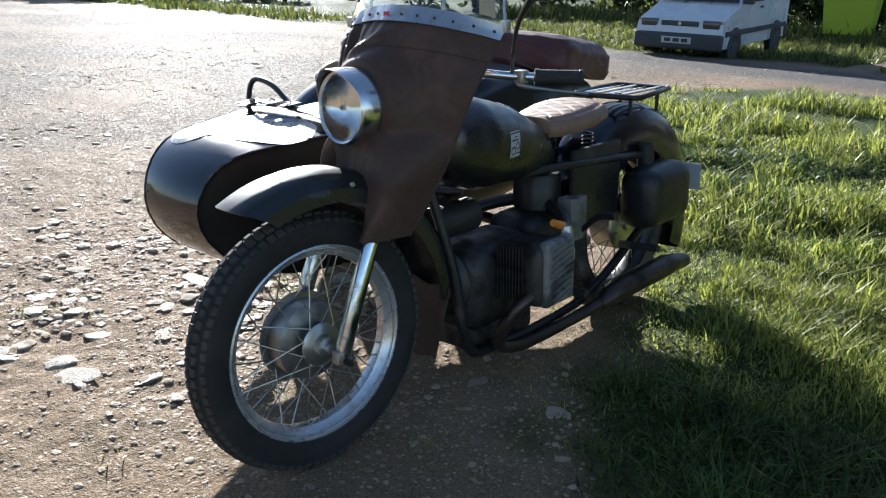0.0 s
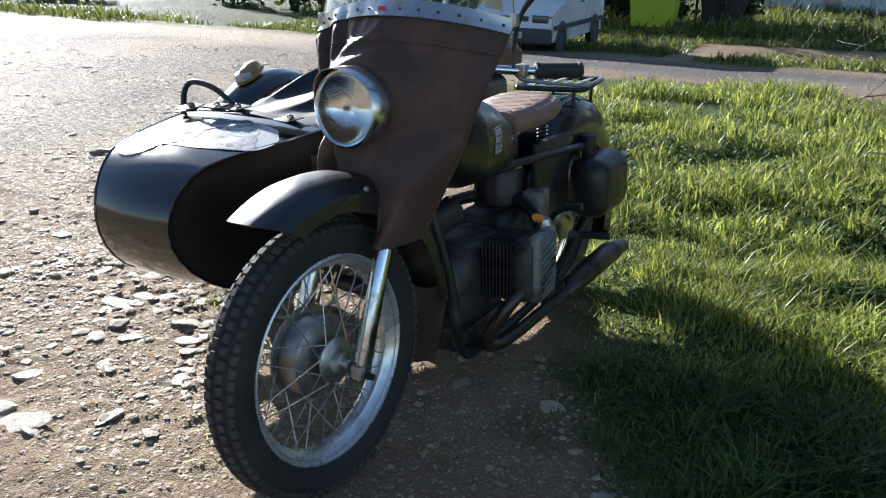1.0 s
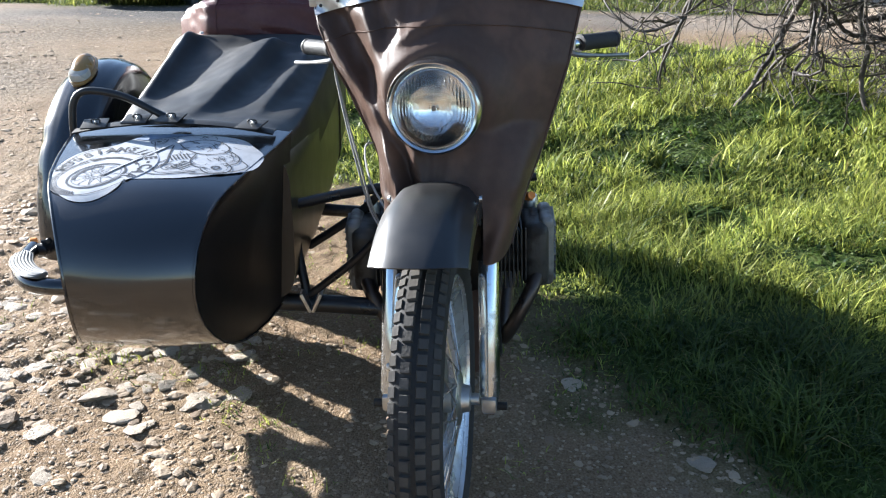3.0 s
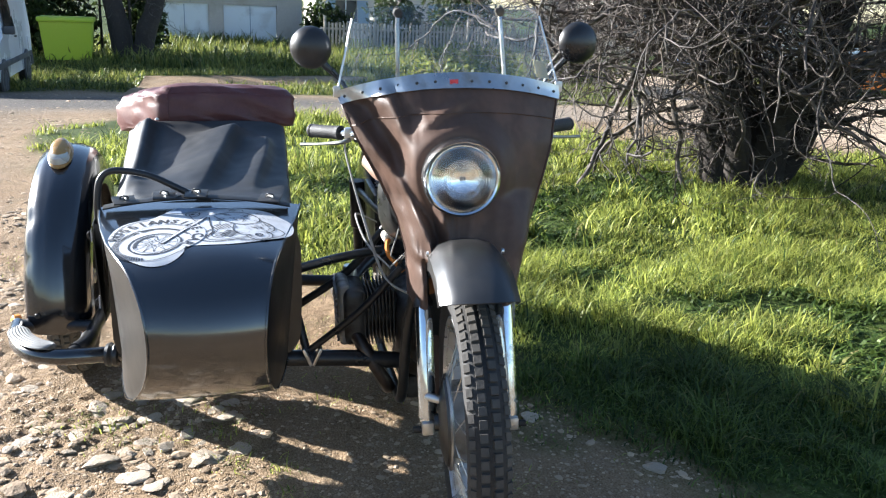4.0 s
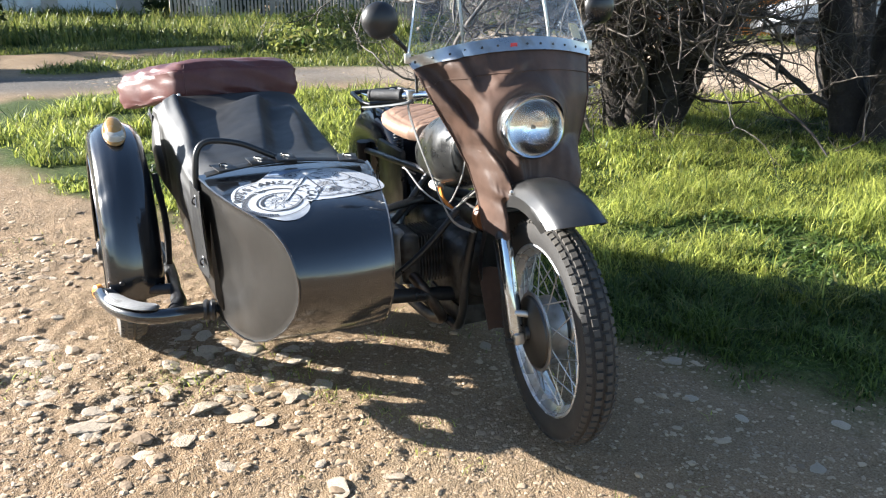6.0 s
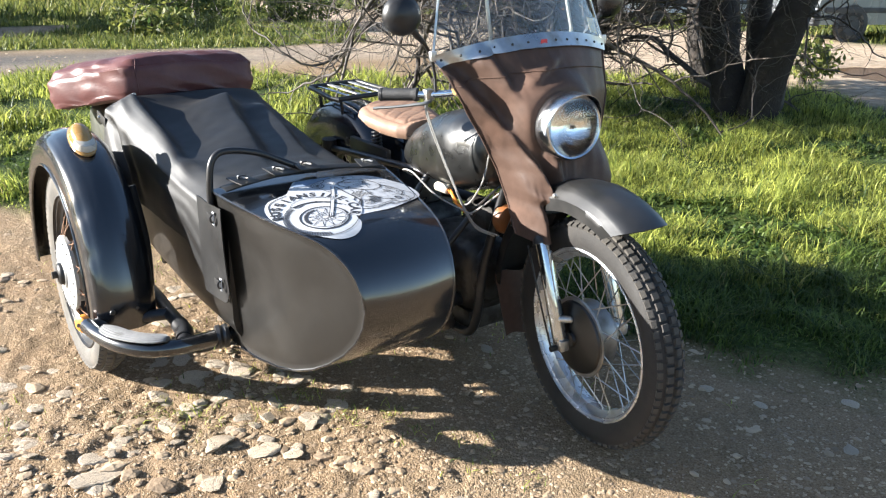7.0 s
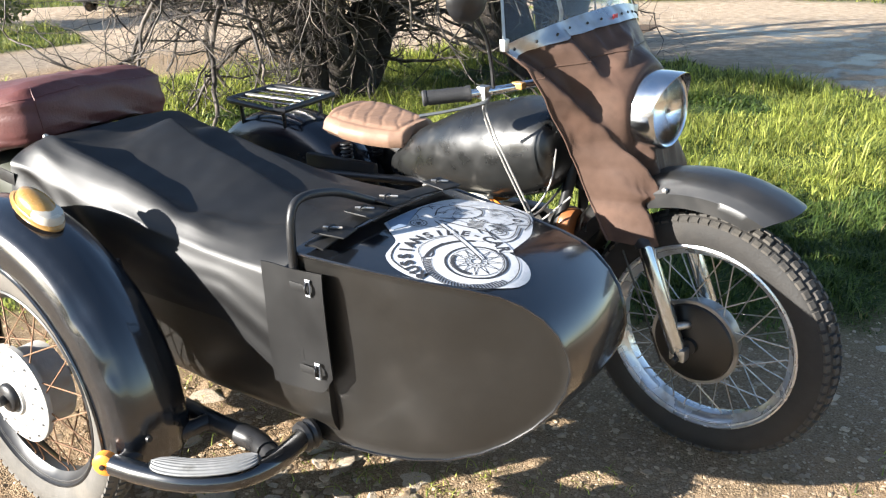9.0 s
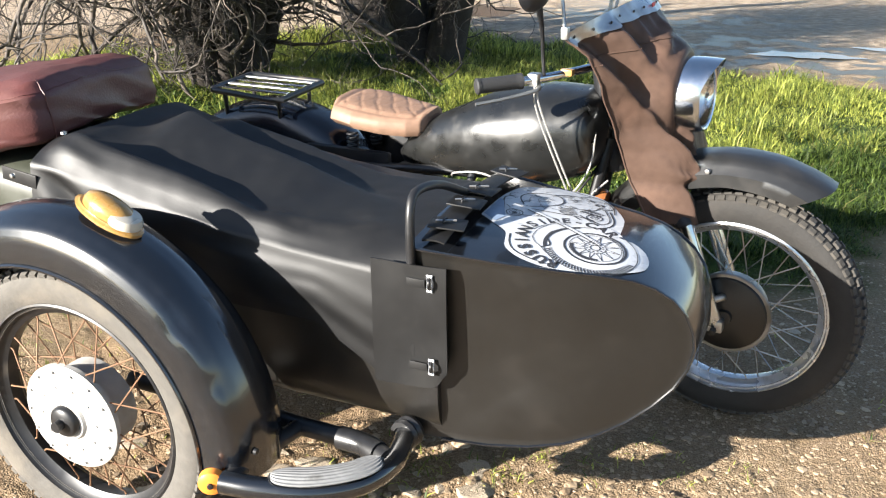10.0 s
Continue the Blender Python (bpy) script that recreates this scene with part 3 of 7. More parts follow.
def make_wheel(name, parent, m, rim_mat, spoke_mat, kind, label):
    """A laced wheel, its axle along y. Its drum sits on the -y side."""
    wheel = part(name, rim_mesh(), rim_mat, parent, label, None)
    wheel.matrix_local = m
    part("tyre", tyre_mesh(), {"front": dusty_rubber, "side": pale_rubber, "plain": rubber}[kind], wheel, "dusty black rubber tyre")
    part("tread", tread_mesh(), pale_rubber if kind == "side" else dusty_tread, wheel)
    part("hub", lathe([(0.0, -0.06), (0.028, -0.06), (0.03, -0.045), (0.03, 0.03), (0.055, 0.036), (0.058, 0.042), (0.05, 0.047), (0.03, 0.05), (0.026, 0.066), (0.012, 0.068), (0.012, 0.085), (0.0, 0.085)], seg=32), alloy, wheel)
    if kind == "front":
        part("brake_drum", lathe([(0.03, 0.012), (0.09, 0.01), (0.1, 0.004), (0.102, -0.006), (0.1, -0.05), (0.116, -0.052), (0.119, -0.056), (0.116, -0.06), (0.1, -0.06)], seg=48), drum_alloy, wheel, "grey alloy brake drum")
        part("brake_plate", lathe([(0.108, -0.0595), (0.104, -0.066), (0.07, -0.075), (0.04, -0.079), (0.022, -0.08), (0.02, -0.09), (0.0, -0.09)], seg=48), worn_paint, wheel, "black domed brake plate")
    elif kind == "side":
        part("hub_disc", lathe([(0.0, -0.072), (0.045, -0.072), (0.05, -0.066), (0.118, -0.062), (0.124, -0.058), (0.124, -0.046), (0.1, -0.04), (0.1, 0.03), (0.09, 0.034)], seg=48), white_disc, wheel, "white painted hub disc with bolts")
        part("hub_cap", lathe([(0.0, -0.104), (0.012, -0.104), (0.012, -0.088), (0.03, -0.086), (0.036, -0.08), (0.037, -0.07)], seg=24), frame_black, wheel)
        nut = mesh_of(lathe([(0.0, -0.004), (0.003, -0.004), (0.0038, 0.0)], seg=8))
        for r, count in ((0.11, 14), (0.075, 10)):
            for k in range(count):
                a = 2 * math.pi * k / count
                part("bolt", nut, white_disc, wheel, m=Matrix.Translation((r * math.cos(a), -0.063, r * math.sin(a))))
    else:
        part("brake_drum", lathe([(0.03, -0.05), (0.1, -0.045), (0.105, -0.04), (0.105, 0.04), (0.09, 0.05), (0.03, 0.052)], seg=40), alloy, wheel)
    inner = {"front": 0.104, "side": 0.118, "plain": 0.104}[kind]
    spokes = []
    for side, r0, swing in ((-1, inner, 0.42), (1, 0.056 if kind != "side" else 0.1, 0.62)):
        for sgn in (-1, 1):
            a, b = swing * sgn * (0.104 / r0 if r0 > 0.08 else 1), 0.0
            p = (r0 * math.cos(a), (0.044 if side > 0 else -0.052), r0 * math.sin(a))
            q = (0.236, 0.010 * side, 0.0)
            s = mesh_of(tube([p, (q[0] - 0.018, q[1] * 1.1, 0.0), q], [0.0019, 0.0019, 0.0036], seg=6))
            spokes.append((s, side, sgn))
    for k in range(40):
        s, side, sgn = spokes[k % 4]
        part("spoke", s, spoke_mat, wheel, m=Matrix.Rotation(-2 * math.pi * k / 40, 4, "Y"))
    return wheel


# ---- the motorcycle ----
BIKE = pose(0.008, 0.042, 0, 2.9, 0, -1.9)
STEER = Matrix.Translation((-0.2, 0.005, 0)) @ Matrix.Rotation(radians(-5.4), 4, "Z") @ Matrix.Translation((0.2, 0, 0))
motorcycle = thing("motorcycle", "old black motorcycle with a brown leathercloth fairing on stony earth", "motorcycle", BIKE)
make_wheel("front_wheel", motorcycle, STEER @ Matrix.Translation((0.018, 0, 0.342)) @ Matrix.Scale(1.035, 4), silver_paint, steel_spoke, "front", "silver rimmed spoked front wheel")
make_wheel("rear_wheel", motorcycle, Matrix.Translation((-1.50, 0, 0.345)) @ Matrix.Scale(1.035, 4), frame_black, steel_spoke, "plain", "black rimmed spoked rear wheel")


def mudguard(center, start, end, crest, skirt, half, seg=56, skirt_y=None, flare=0.0, thick=0.003, dents=0.0, tip=0.0):
    """A deep rolled guard round a wheel: angles in degrees from +x upwards."""
    sy = skirt_y or half
    sec = [(-sy, skirt), (-sy, skirt + (crest - skirt) * 0.45), (-half * 0.93, crest - 0.035), (-half * 0.72, crest - 0.013), (-half * 0.38, crest - 0.002), (0, crest),
           (half * 0.38, crest - 0.002), (half * 0.72, crest - 0.013), (half * 0.93, crest - 0.035), (sy, skirt + (crest - skirt) * 0.45), (sy, skirt)]
    n = len(sec) - 1

    def f(u, v):
        i = min(int(v * n), n - 1)
        t = v * n - i
        y = sec[i][0] * (1 - t) + sec[i + 1][0] * t
        r = sec[i][1] * (1 - t) + sec[i + 1][1] * t
        a = radians(start + (end - start) * u + tip * min(1, (crest - r) / (crest - skirt)) * (1 - u) ** 2)
        r += flare * max(0.0, 1 - u * 9) ** 2
        if dents:
            r += dents * (bumps(a * 4 + y * 9, r * 20, 1.4) - 0.2 * bumps(a * 13, y * 60, 1.1))
        return Vector((center[0] + r * math.cos(a), center[1] + y, center[2] + r * math.sin(a)))
    return grid_sheet(f, seg, n * 2, thick)


guard = part("front_mudguard", mudguard((0.008, 0, 0.345), 59.5, 176, 0.455, 0.378, 0.092, dents=0.002, tip=9), dusty_black, motorcycle, "glossy black front mudguard", STEER)
part("mud_flap", grid_sheet(lambda u, v: Vector((-0.40 + 0.05 * u, (v - 0.5) * (0.19 - 0.03 * u), 0.40 - 0.21 * u + 0.008 * math.sin(v * 9))), 8, 8, 0.004), brown_cloth, guard, "brown leathercloth mud flap", STEER)
for s in (-1, 1):
    part("guard_bolt", lathe([(0.0, 0.007), (0.006, 0.006), (0.008, 0.0)], "y", 10, (-0.05, 0, 0)), alloy, guard, "", STEER @ Matrix.Translation((-0.02, 0.0, 0.0)) @ Matrix.Translation((0, s * 0.092, 0.76)) @ Matrix.Rotation(0 if s > 0 else math.pi, 4, "X"))

# telescopic fork: bright lower legs, dark upper tubes
for s in (-1, 1):
    leg = part("fork_leg", tube([(-0.005, s * 0.108, 0.325), (-0.005, s * 0.108, 0.345), (-0.106, s * 0.104, 0.595), (-0.112, s * 0.104, 0.61)], [0.018, 0.0225, 0.0225, 0.021], 20), fork_sky_chrome, motorcycle, "chromed lower fork leg", STEER)
    part("fork_tube", tube([(-0.112, s * 0.104, 0.605), (-0.118, s * 0.104, 0.618), (-0.125, s * 0.104, 0.63), (-0.36, s * 0.098, 1.02)], [0.026, 0.026, 0.0175, 0.0175], 16), frame_black, motorcycle, "", STEER)
    part("axle_clamp", box((0.045, 0.032, 0.036), (0.002, s * 0.108, 0.325), 0.007), alloy, leg, "", STEER)
    part("clamp_bolt", tube([(0.002, s * 0.12, 0.316), (0.002, s * 0.145, 0.316)], 0.009, 8), engine_metal, leg, "", STEER)
part("brake_arm", tube([(-0.012, -0.108, 0.40), (0.005, -0.085, 0.40), (0.008, -0.072, 0.395)], 0.011, 10, 4), alloy, motorcycle, "", STEER)
part("brake_cable", tube([(-0.05, -0.105, 0.28), (-0.10, -0.115, 0.42), (-0.17, -0.115, 0.58)], 0.003, 6, 6), frame_black, motorcycle, "", STEER)


# leathercloth fairing
def fairing_half(v, s):
    """Half the width of the cloth, which hangs wider on the left."""
    return float(np.interp(v, [0, 0.27, 0.44, 0.63, 0.79, 1], [0.305, 0.245, 0.2, 0.156, 0.137, 0.137] if s < 0 else [0.305, 0.272, 0.245, 0.212, 0.18, 0.148]))


def fairing_point(u, v):
    """u across from right to left, v from the screen's strip down to the fork."""
    s = u * 2 - 1
    half = fairing_half(v, s)
    z = 1.125 + 0.05 * (1 - s * s) * (1 - v) - v * (0.515 - 0.0 * s)
    edge_x = float(np.interp(v, [0, 0.27, 0.44, 0.63, 0.79, 1], [-0.405, -0.328, -0.306, -0.287, -0.263, -0.205]))
    nose_x = float(np.interp(v, [0, 0.1, 0.2, 0.3, 0.45, 0.6, 0.8, 1], [-0.305, -0.252, -0.213, -0.189, -0.169, -0.148, -0.114, -0.078]))
    bow = 1 - abs(s) ** (1.7 + 11 * min(1, max(0, (v - 0.5) / 0.22)) ** 1.5)
    x = edge_x + (nose_x - edge_x) * bow
    c = -0.99 + 0.66 * (v - 0.08)                                  # the long slanting crease of the right side
    along = min(1, max(0, (v - 0.02) / 0.06)) * min(1, max(0, (0.92 - v) / 0.12))
    d = s - c
    fold = along * (0.030 * math.exp(-(abs(d + 0.0) / (0.11 if d < 0 else 0.055)) ** 2) - 0.030 * math.exp(-((d - 0.16) / 0.095) ** 2) + 0.014 * math.exp(-((d - 0.36) / 0.08) ** 2))
    fold += (0.026 * math.exp(-((v - 0.150 + 0.22 * (s + 0.1)) / 0.026) ** 2) * math.exp(-((s + 0.16) / 0.22) ** 2)
             - 0.026 * math.exp(-((v - 0.205 + 0.22 * (s + 0.1)) / 0.035) ** 2) * math.exp(-((s + 0.14) / 0.2) ** 2)
             + 0.014 * math.exp(-((s + 0.60 - 0.3 * v) / 0.045) ** 2) * math.exp(-((v - 0.10) / 0.12) ** 2)
             - 0.012 * math.exp(-((s + 0.50 - 0.3 * v) / 0.045) ** 2) * math.exp(-((v - 0.10) / 0.12) ** 2)
             + 0.016 * math.exp(-((v - 0.79 - 0.12 * (s + 0.5)) / 0.02) ** 2) * math.exp(-((s + 0.62) / 0.25) ** 2)
             - 0.014 * math.exp(-((v - 0.835 - 0.1 * (s + 0.5)) / 0.025) ** 2) * math.exp(-((s + 0.62) / 0.25) ** 2)
             + 0.010 * math.exp(-((v - 0.56 + 0.5 * (s + 0.2)) / 0.03) ** 2) * math.exp(-((s + 0.28) / 0.12) ** 2)
             + 0.005 * math.sin(17 * s + 6 * v + 2 * math.sin(8 * v)) * math.exp(-((v - 0.93) / 0.08) ** 2))
    right = 0.5 - 0.5 * math.tanh((s - 0.1) * 4)
    x += fold + 0.004 * bumps(s * 1.3, v, 5.0) + 0.0075 * right * bumps(s * 1.6 + 0.6 * v, v * 1.2 - 0.4 * s, 5.5) + 0.004 * right * bumps(s * 2.0, v * 2.0 + s, 9.0)
    away = math.hypot(s * half, z - 0.936)                          # the cloth is drawn tight round the headlamp
    pull = min(1, max(0, (0.165 - away) / 0.062))
    pull = pull * pull * (3 - 2 * pull)
    x += (max(-0.172, x) - x) * pull
    return Vector((x, s * half, z))


def fairing_mesh():
    """The cloth, open in an arch over the mudguard."""
    nu, nv = 96, 80
    bm = bmesh.new()
    grid, inside = {}, {}
    for i in range(nu + 1):
        for j in range(nv + 1):
            v, s = j / nv, i / nu * 2 - 1
            z = 1.125 - v * 0.515
            half = fairing_half(v, s)
            arch = 0.095 * min(1, max(0, 0.757 - z) / 0.04) ** 0.5 / half
            inside[i, j] = abs(s) < arch - 1e-4
            grid[i, j] = (math.copysign(max(abs(s), arch), s) + 1) / 2, v
    vert = {}
    for i in range(nu):
        for j in range(nv):
            ids = ((i, j), (i + 1, j), (i + 1, j + 1), (i, j + 1))
            if all(inside[q] for q in ids) or (i in (nu // 2 - 1, nu // 2) and any(inside[q] for q in ids)):
                continue
            middle_at = fairing_point(*grid[ids[0]])
            if math.hypot(middle_at.y, middle_at.z - 0.936) < 0.08:
                continue
            for q in ids:
                if q not in vert:
                    vert[q] = bm.verts.new(fairing_point(*grid[q]))
            bm.faces.new([vert[q] for q in ids])
    bmesh.ops.recalc_face_normals(bm, faces=bm.faces)
    bmesh.ops.solidify(bm, geom=bm.faces[:], thickness=0.0035)
    return bm


fairing = part("leg_fairing", fairing_mesh(), brown_cloth, motorcycle, "creased brown leathercloth fairing", STEER, smooth=60)
for s in (0, 1):
    part("hem", tube([fairing_point(s, k / 20) + Vector((0.001, 0, 0)) for k in range(21)], 0.0035, 6), brown_cloth, fairing, "", STEER)
part("seam", tube([fairing_point(k / 40, 0.155) + Vector((0.002, 0, 0)) for k in range(41)], 0.0016, 5), brown_cloth, fairing, "", STEER)


# windscreen on its riveted strip
def screen_point(u, v):
    s = u * 2 - 1
    p = fairing_point(u, 0.0)
    top = Vector((-0.415 - 0.03 * s * s + 0.055 * (1 - s * s), s * 0.247, 1.355 - 0.012 * s * s))
    q = Vector((-0.395 + 0.085 * (1 - abs(s) ** 1.7), s * 0.302, p.z))
    w = q.lerp(top, v)
    return w


screen = part("windscreen", grid_sheet(lambda u, v: screen_point(u, v * (1 - 0.0 * u)), 40, 8, 0.003), plexi, motorcycle, "clear scratched plexiglass windscreen", STEER)


def strip_point(u, v):
    p = fairing_point(u, v * 0.055)
    q = screen_point(u, 0.035)
    return Vector((p.x + 0.006, p.y * 1.012, p.z)) if v > 0 else Vector((q.x + 0.006, q.y * 1.01, q.z))


strip = part("screen_strip", grid_sheet(strip_point, 40, 3, 0.002), alloy, motorcycle, "riveted aluminium strip", STEER)
rivet = mesh_of(lathe([(0.0, 0.0035), (0.003, 0.003), (0.0045, 0.0)], "x", 8))
for k in range(13):
    u = 0.03 + 0.94 * k / 12
    p = strip_point(u, 0.45)
    part("rivet", rivet, engine_metal, strip, m=STEER @ Matrix.Translation(p + Vector((0.003, 0, 0))))
part("red_mark", box((0.002, 0.022, 0.014), strip_point(0.5, 0.5) + Vector((0.004, 0, 0)), 0.0005), red_print, strip, "", STEER)
part("sticker", grid_sheet(lambda u, v: screen_point(0.90 + 0.065 * u, 0.08 + 0.22 * v) + Vector((-0.004, 0, 0)), 4, 4, 0.0006), yellow_sticker, screen, "yellowed round sticker", STEER)
for s in (-1, 1):
    u = 0.5 + s * 0.235
    a, b = screen_point(u, 0.0), screen_point(0.5 + s * 0.27, 0.9)
    stay = part("screen_stay", tube([a + Vector((-0.02, 0, -0.06)), a + Vector((-0.012, 0, 0.02)), b + Vector((-0.010, 0, 0))], 0.0055, 8), alloy, motorcycle, "", STEER)
    part("knob", lathe([(0.0, 0.012), (0.010, 0.010), (0.013, 0.004), (0.013, -0.012), (0.0, -0.014)], "x", 16), rubber, stay, "black rubber knob", STEER @ Matrix.Translation(b))
    e = 0.5 + s * 0.5
    part("edge_clip", tube([screen_point(e, 0.02) + Vector((-0.004, s * 0.002, 0)), screen_point(e, 0.5) + Vector((-0.004, s * 0.002, 0)), screen_point(e, 0.88) + Vector((-0.004, s * 0.002, 0))], 0.004, 6), alloy, screen, "", STEER)
    part("corner_clamp", box((0.018, 0.02, 0.03), screen_point(e, 0.02) + Vector((-0.002, s * 0.004, 0)), 0.004), alloy, screen, "", STEER)

# headlamp
LAMP = STEER @ Matrix.Translation((-0.127, 0.0, 0.936)) @ Matrix.Rotation(radians(-3), 4, "Y")
lamp = part("headlamp", lathe([(0.0, -0.16), (0.03, -0.158), (0.06, -0.14), (0.082, -0.10), (0.091, -0.075), (0.093, -0.028)], "x", 48), lamp_chrome, motorcycle, "round headlamp with chromed rim", LAMP)
part("lamp_rim", lathe([(0.0925, -0.066), (0.0985, -0.064), (0.1, -0.02), (0.0985, 0.0), (0.095, 0.012), (0.09, 0.016), (0.0855, 0.013), (0.084, 0.004)], "x", 56), lamp_chrome, lamp, "satin chrome rim", LAMP)
part("lamp_peak", grid_sheet(lambda u, v: Vector((-0.02 + (0.03 + 0.042 * math.sin(math.pi * u) ** 1.3) * v, (0.1005 - 0.004 * v * v) * math.cos(math.pi * (0.02 + 0.96 * u)), (0.1005 - 0.004 * v * v) * math.sin(math.pi * (0.02 + 0.96 * u)))), 40, 6, 0.0015), lamp_chrome, lamp, "chromed peak over the lens", LAMP)
part("lamp_reflector", lathe([(0.006, -0.018)] + [(0.085 * k / 10, -0.018 + 0.022 * (k / 10) ** 2) for k in range(1, 11)], "x", 48), reflector, lamp, "", LAMP)
part("bulb", lathe([(0.0, -0.006), (0.005, -0.008), (0.006, -0.012), (0.006, -0.03)], "x", 12), clear_lens, lamp, "", LAMP)


def lens_point(u, v, ribbed):
    y, z = (u * 2 - 1), (v * 2 - 1)
    k = max(abs(y), abs(z), 1e-6) / max(math.hypot(y, z), 1e-6)
    y, z = y * k * 0.086, z * k * 0.086
    rib = (0.00055 * math.sin(y * 900) if z > -0.012 else 0.0005 * math.sin(y * 900 - z * 420)) if ribbed else -0.003
    return Vector((0.022 - (y * y + z * z) * 1.9 + rib, y, z))


lens = grid_sheet(lambda u, v: lens_point(u, v, True), 200, 40)
grid_sheet(lambda u, v: lens_point(u, v, False), 24, 24, bm=lens)
part("lamp_lens", lens, lamp_glass, lamp, "ribbed clear glass lens", LAMP)

# handlebar, grips, levers, mirrors
bar = part("handlebar", tube([(-0.595, -0.385, 0.995), (-0.49, -0.275, 1.0), (-0.42, -0.2, 1.01), (-0.37, -0.1, 1.015), (-0.36, 0, 1.015), (-0.37, 0.1, 1.015), (-0.42, 0.2, 1.01), (-0.49, 0.275, 1.0), (-0.595, 0.385, 0.995)], 0.011, 12, 5), chrome, motorcycle, "", STEER)
for s in (-1, 1):
    g = part("grip", lathe([(0.0, 0.0), (0.017, 0.0), (0.0205, 0.003), (0.0205, 0.010)] + [(0.0185 + 0.001 * (k % 2), 0.012 + k * 0.006) for k in range(17)] + [(0.021, 0.116), (0.021, 0.124), (0.012, 0.126)], "z", 20), grip_rubber, motorcycle, "black ribbed rubber grip",
             STEER @ Matrix.Translation((-0.60, s * 0.39, 0.995)) @ Vector((0.105, -s * 0.11, 0.005)).to_track_quat("Z", "Y").to_matrix().to_4x4())
    part("lever_clamp", box((0.03, 0.03, 0.034), (-0.49, s * 0.276, 1.0), 0.006), alloy, bar, "", STEER)
    part("lever", tube([(-0.478, s * 0.275, 0.985), (-0.475, s * 0.30, 0.978), (-0.53, s * 0.365, 0.966), (-0.585, s * 0.42, 0.958)], [0.007, 0.006, 0.0042, 0.005], 8, 5), lever_metal, bar, "bare metal hand lever", STEER)
    mir = part("mirror", lathe([(0.0, 0.034), (0.025, 0.031), (0.046, 0.02), (0.056, 0.006), (0.0575, -0.004), (0.053, -0.007)], "x", 36), frame_black, motorcycle, "round black rear-view mirror", STEER @ Matrix.Translation((-0.455, s * 0.372, 1.243)) @ Matrix.Rotation(radians(s * 12), 4, "Z"))
    part("mirror_glass", lathe([(0.0, -0.006), (0.0545, -0.006)], "x", 36), reflector, mir, "", STEER @ Matrix.Translation((-0.455, s * 0.372, 1.243)) @ Matrix.Rotation(radians(s * 12), 4, "Z"))
    part("mirror_stem", tube([(-0.47, s * 0.262, 1.01), (-0.475, s * 0.262, 1.07), (-0.47, s * 0.285, 1.14), (-0.455, s * 0.345, 1.205)], [0.005, 0.005, 0.006, 0.011], 8, 5), frame_black, mir, "", STEER)
part("turn_switch", box((0.034, 0.022, 0.018), (-0.425, -0.215, 1.012), 0.005), amber, bar, "amber plastic switch housing", STEER)
part("instrument", lathe([(0.0, 0.02), (0.034, 0.018), (0.04, 0.01), (0.04, -0.03), (0.03, -0.05)], "z", 28, (-0.36, 0, 1.03)), frame_black, motorcycle, "", STEER)
for pts in (((-0.475, -0.29, 0.985), (-0.468, -0.286, 0.93), (-0.415, -0.245, 0.76), (-0.365, -0.195, 0.61), (-0.33, -0.12, 0.56)), ((-0.482, -0.292, 0.985), (-0.477, -0.285, 0.92), (-0.428, -0.24, 0.75), (-0.378, -0.19, 0.60), (-0.36, -0.12, 0.55)), ((-0.37, -0.13, 0.83), (-0.375, -0.15, 0.74), (-0.42, -0.17, 0.66), (-0.50, -0.16, 0.62)), ((-0.33, -0.12, 0.70), (-0.40, -0.17, 0.63), (-0.46, -0.17, 0.61))):
    part("cable", tube(pts, 0.0028, 6, 8), pale_cable, motorcycle, "grey sheathed control cable", STEER)
part("cable", tube([(-0.80, -0.14, 0.66), (-0.76, -0.2, 0.70), (-0.66, -0.22, 0.715), (-0.55, -0.20, 0.66), (-0.42, -0.15, 0.62)], 0.003, 6, 8), pale_cable, motorcycle)
part("fuel_filter", tube([(-0.655, -0.13, 0.655), (-0.65, -0.13, 0.656), (-0.585, -0.13, 0.658), (-0.58, -0.13, 0.658)], [0.012, 0.0165, 0.0165, 0.012], 14), cream_plastic, motorcycle, "cream plastic fuel filter")
part("fuel_hose", tube([(-0.58, -0.13, 0.658), (-0.55, -0.14, 0.655), (-0.52, -0.14, 0.63), (-0.50, -0.10, 0.58)], 0.007, 8, 5), orange_cap, motorcycle)
part("cable", tube([(-0.36, 0.06, 0.99), (-0.36, 0.02, 0.8), (-0.42, -0.10, 0.66), (-0.52, -0.12, 0.58)], 0.004, 6, 8), frame_black, motorcycle)


# tank
def tank_sections():
    out = []
    for k in range(25):
        t = k / 24
        x = -1.035 + 0.68 * t
        hw = np.interp(t, [0, 0.04, 0.15, 0.4, 0.7, 0.92, 0.985, 1], [0.012, 0.05, 0.09, 0.138, 0.165, 0.145, 0.095, 0.03])
        top = np.interp(t, [0, 0.04, 0.2, 0.45, 0.72, 0.92, 0.985, 1], [0.68, 0.715, 0.805, 0.885, 0.93, 0.928, 0.88, 0.83])
        low = np.interp(t, [0, 0.04, 0.2, 0.7, 0.9, 0.985, 1], [0.665, 0.645, 0.635, 0.645, 0.685, 0.74, 0.78])
        ring = []
        for q in range(28):
            a = 2 * math.pi * q / 28
            c, s = math.cos(a), math.sin(a)
            e = 0.8
            ring.append(Vector((x, hw * math.copysign(abs(c) ** e, c), (top + low) / 2 + (top - low) / 2 * math.copysign(abs(s) ** (0.85 if s > 0 else 0.62), s))))
        out.append(ring)
    return out


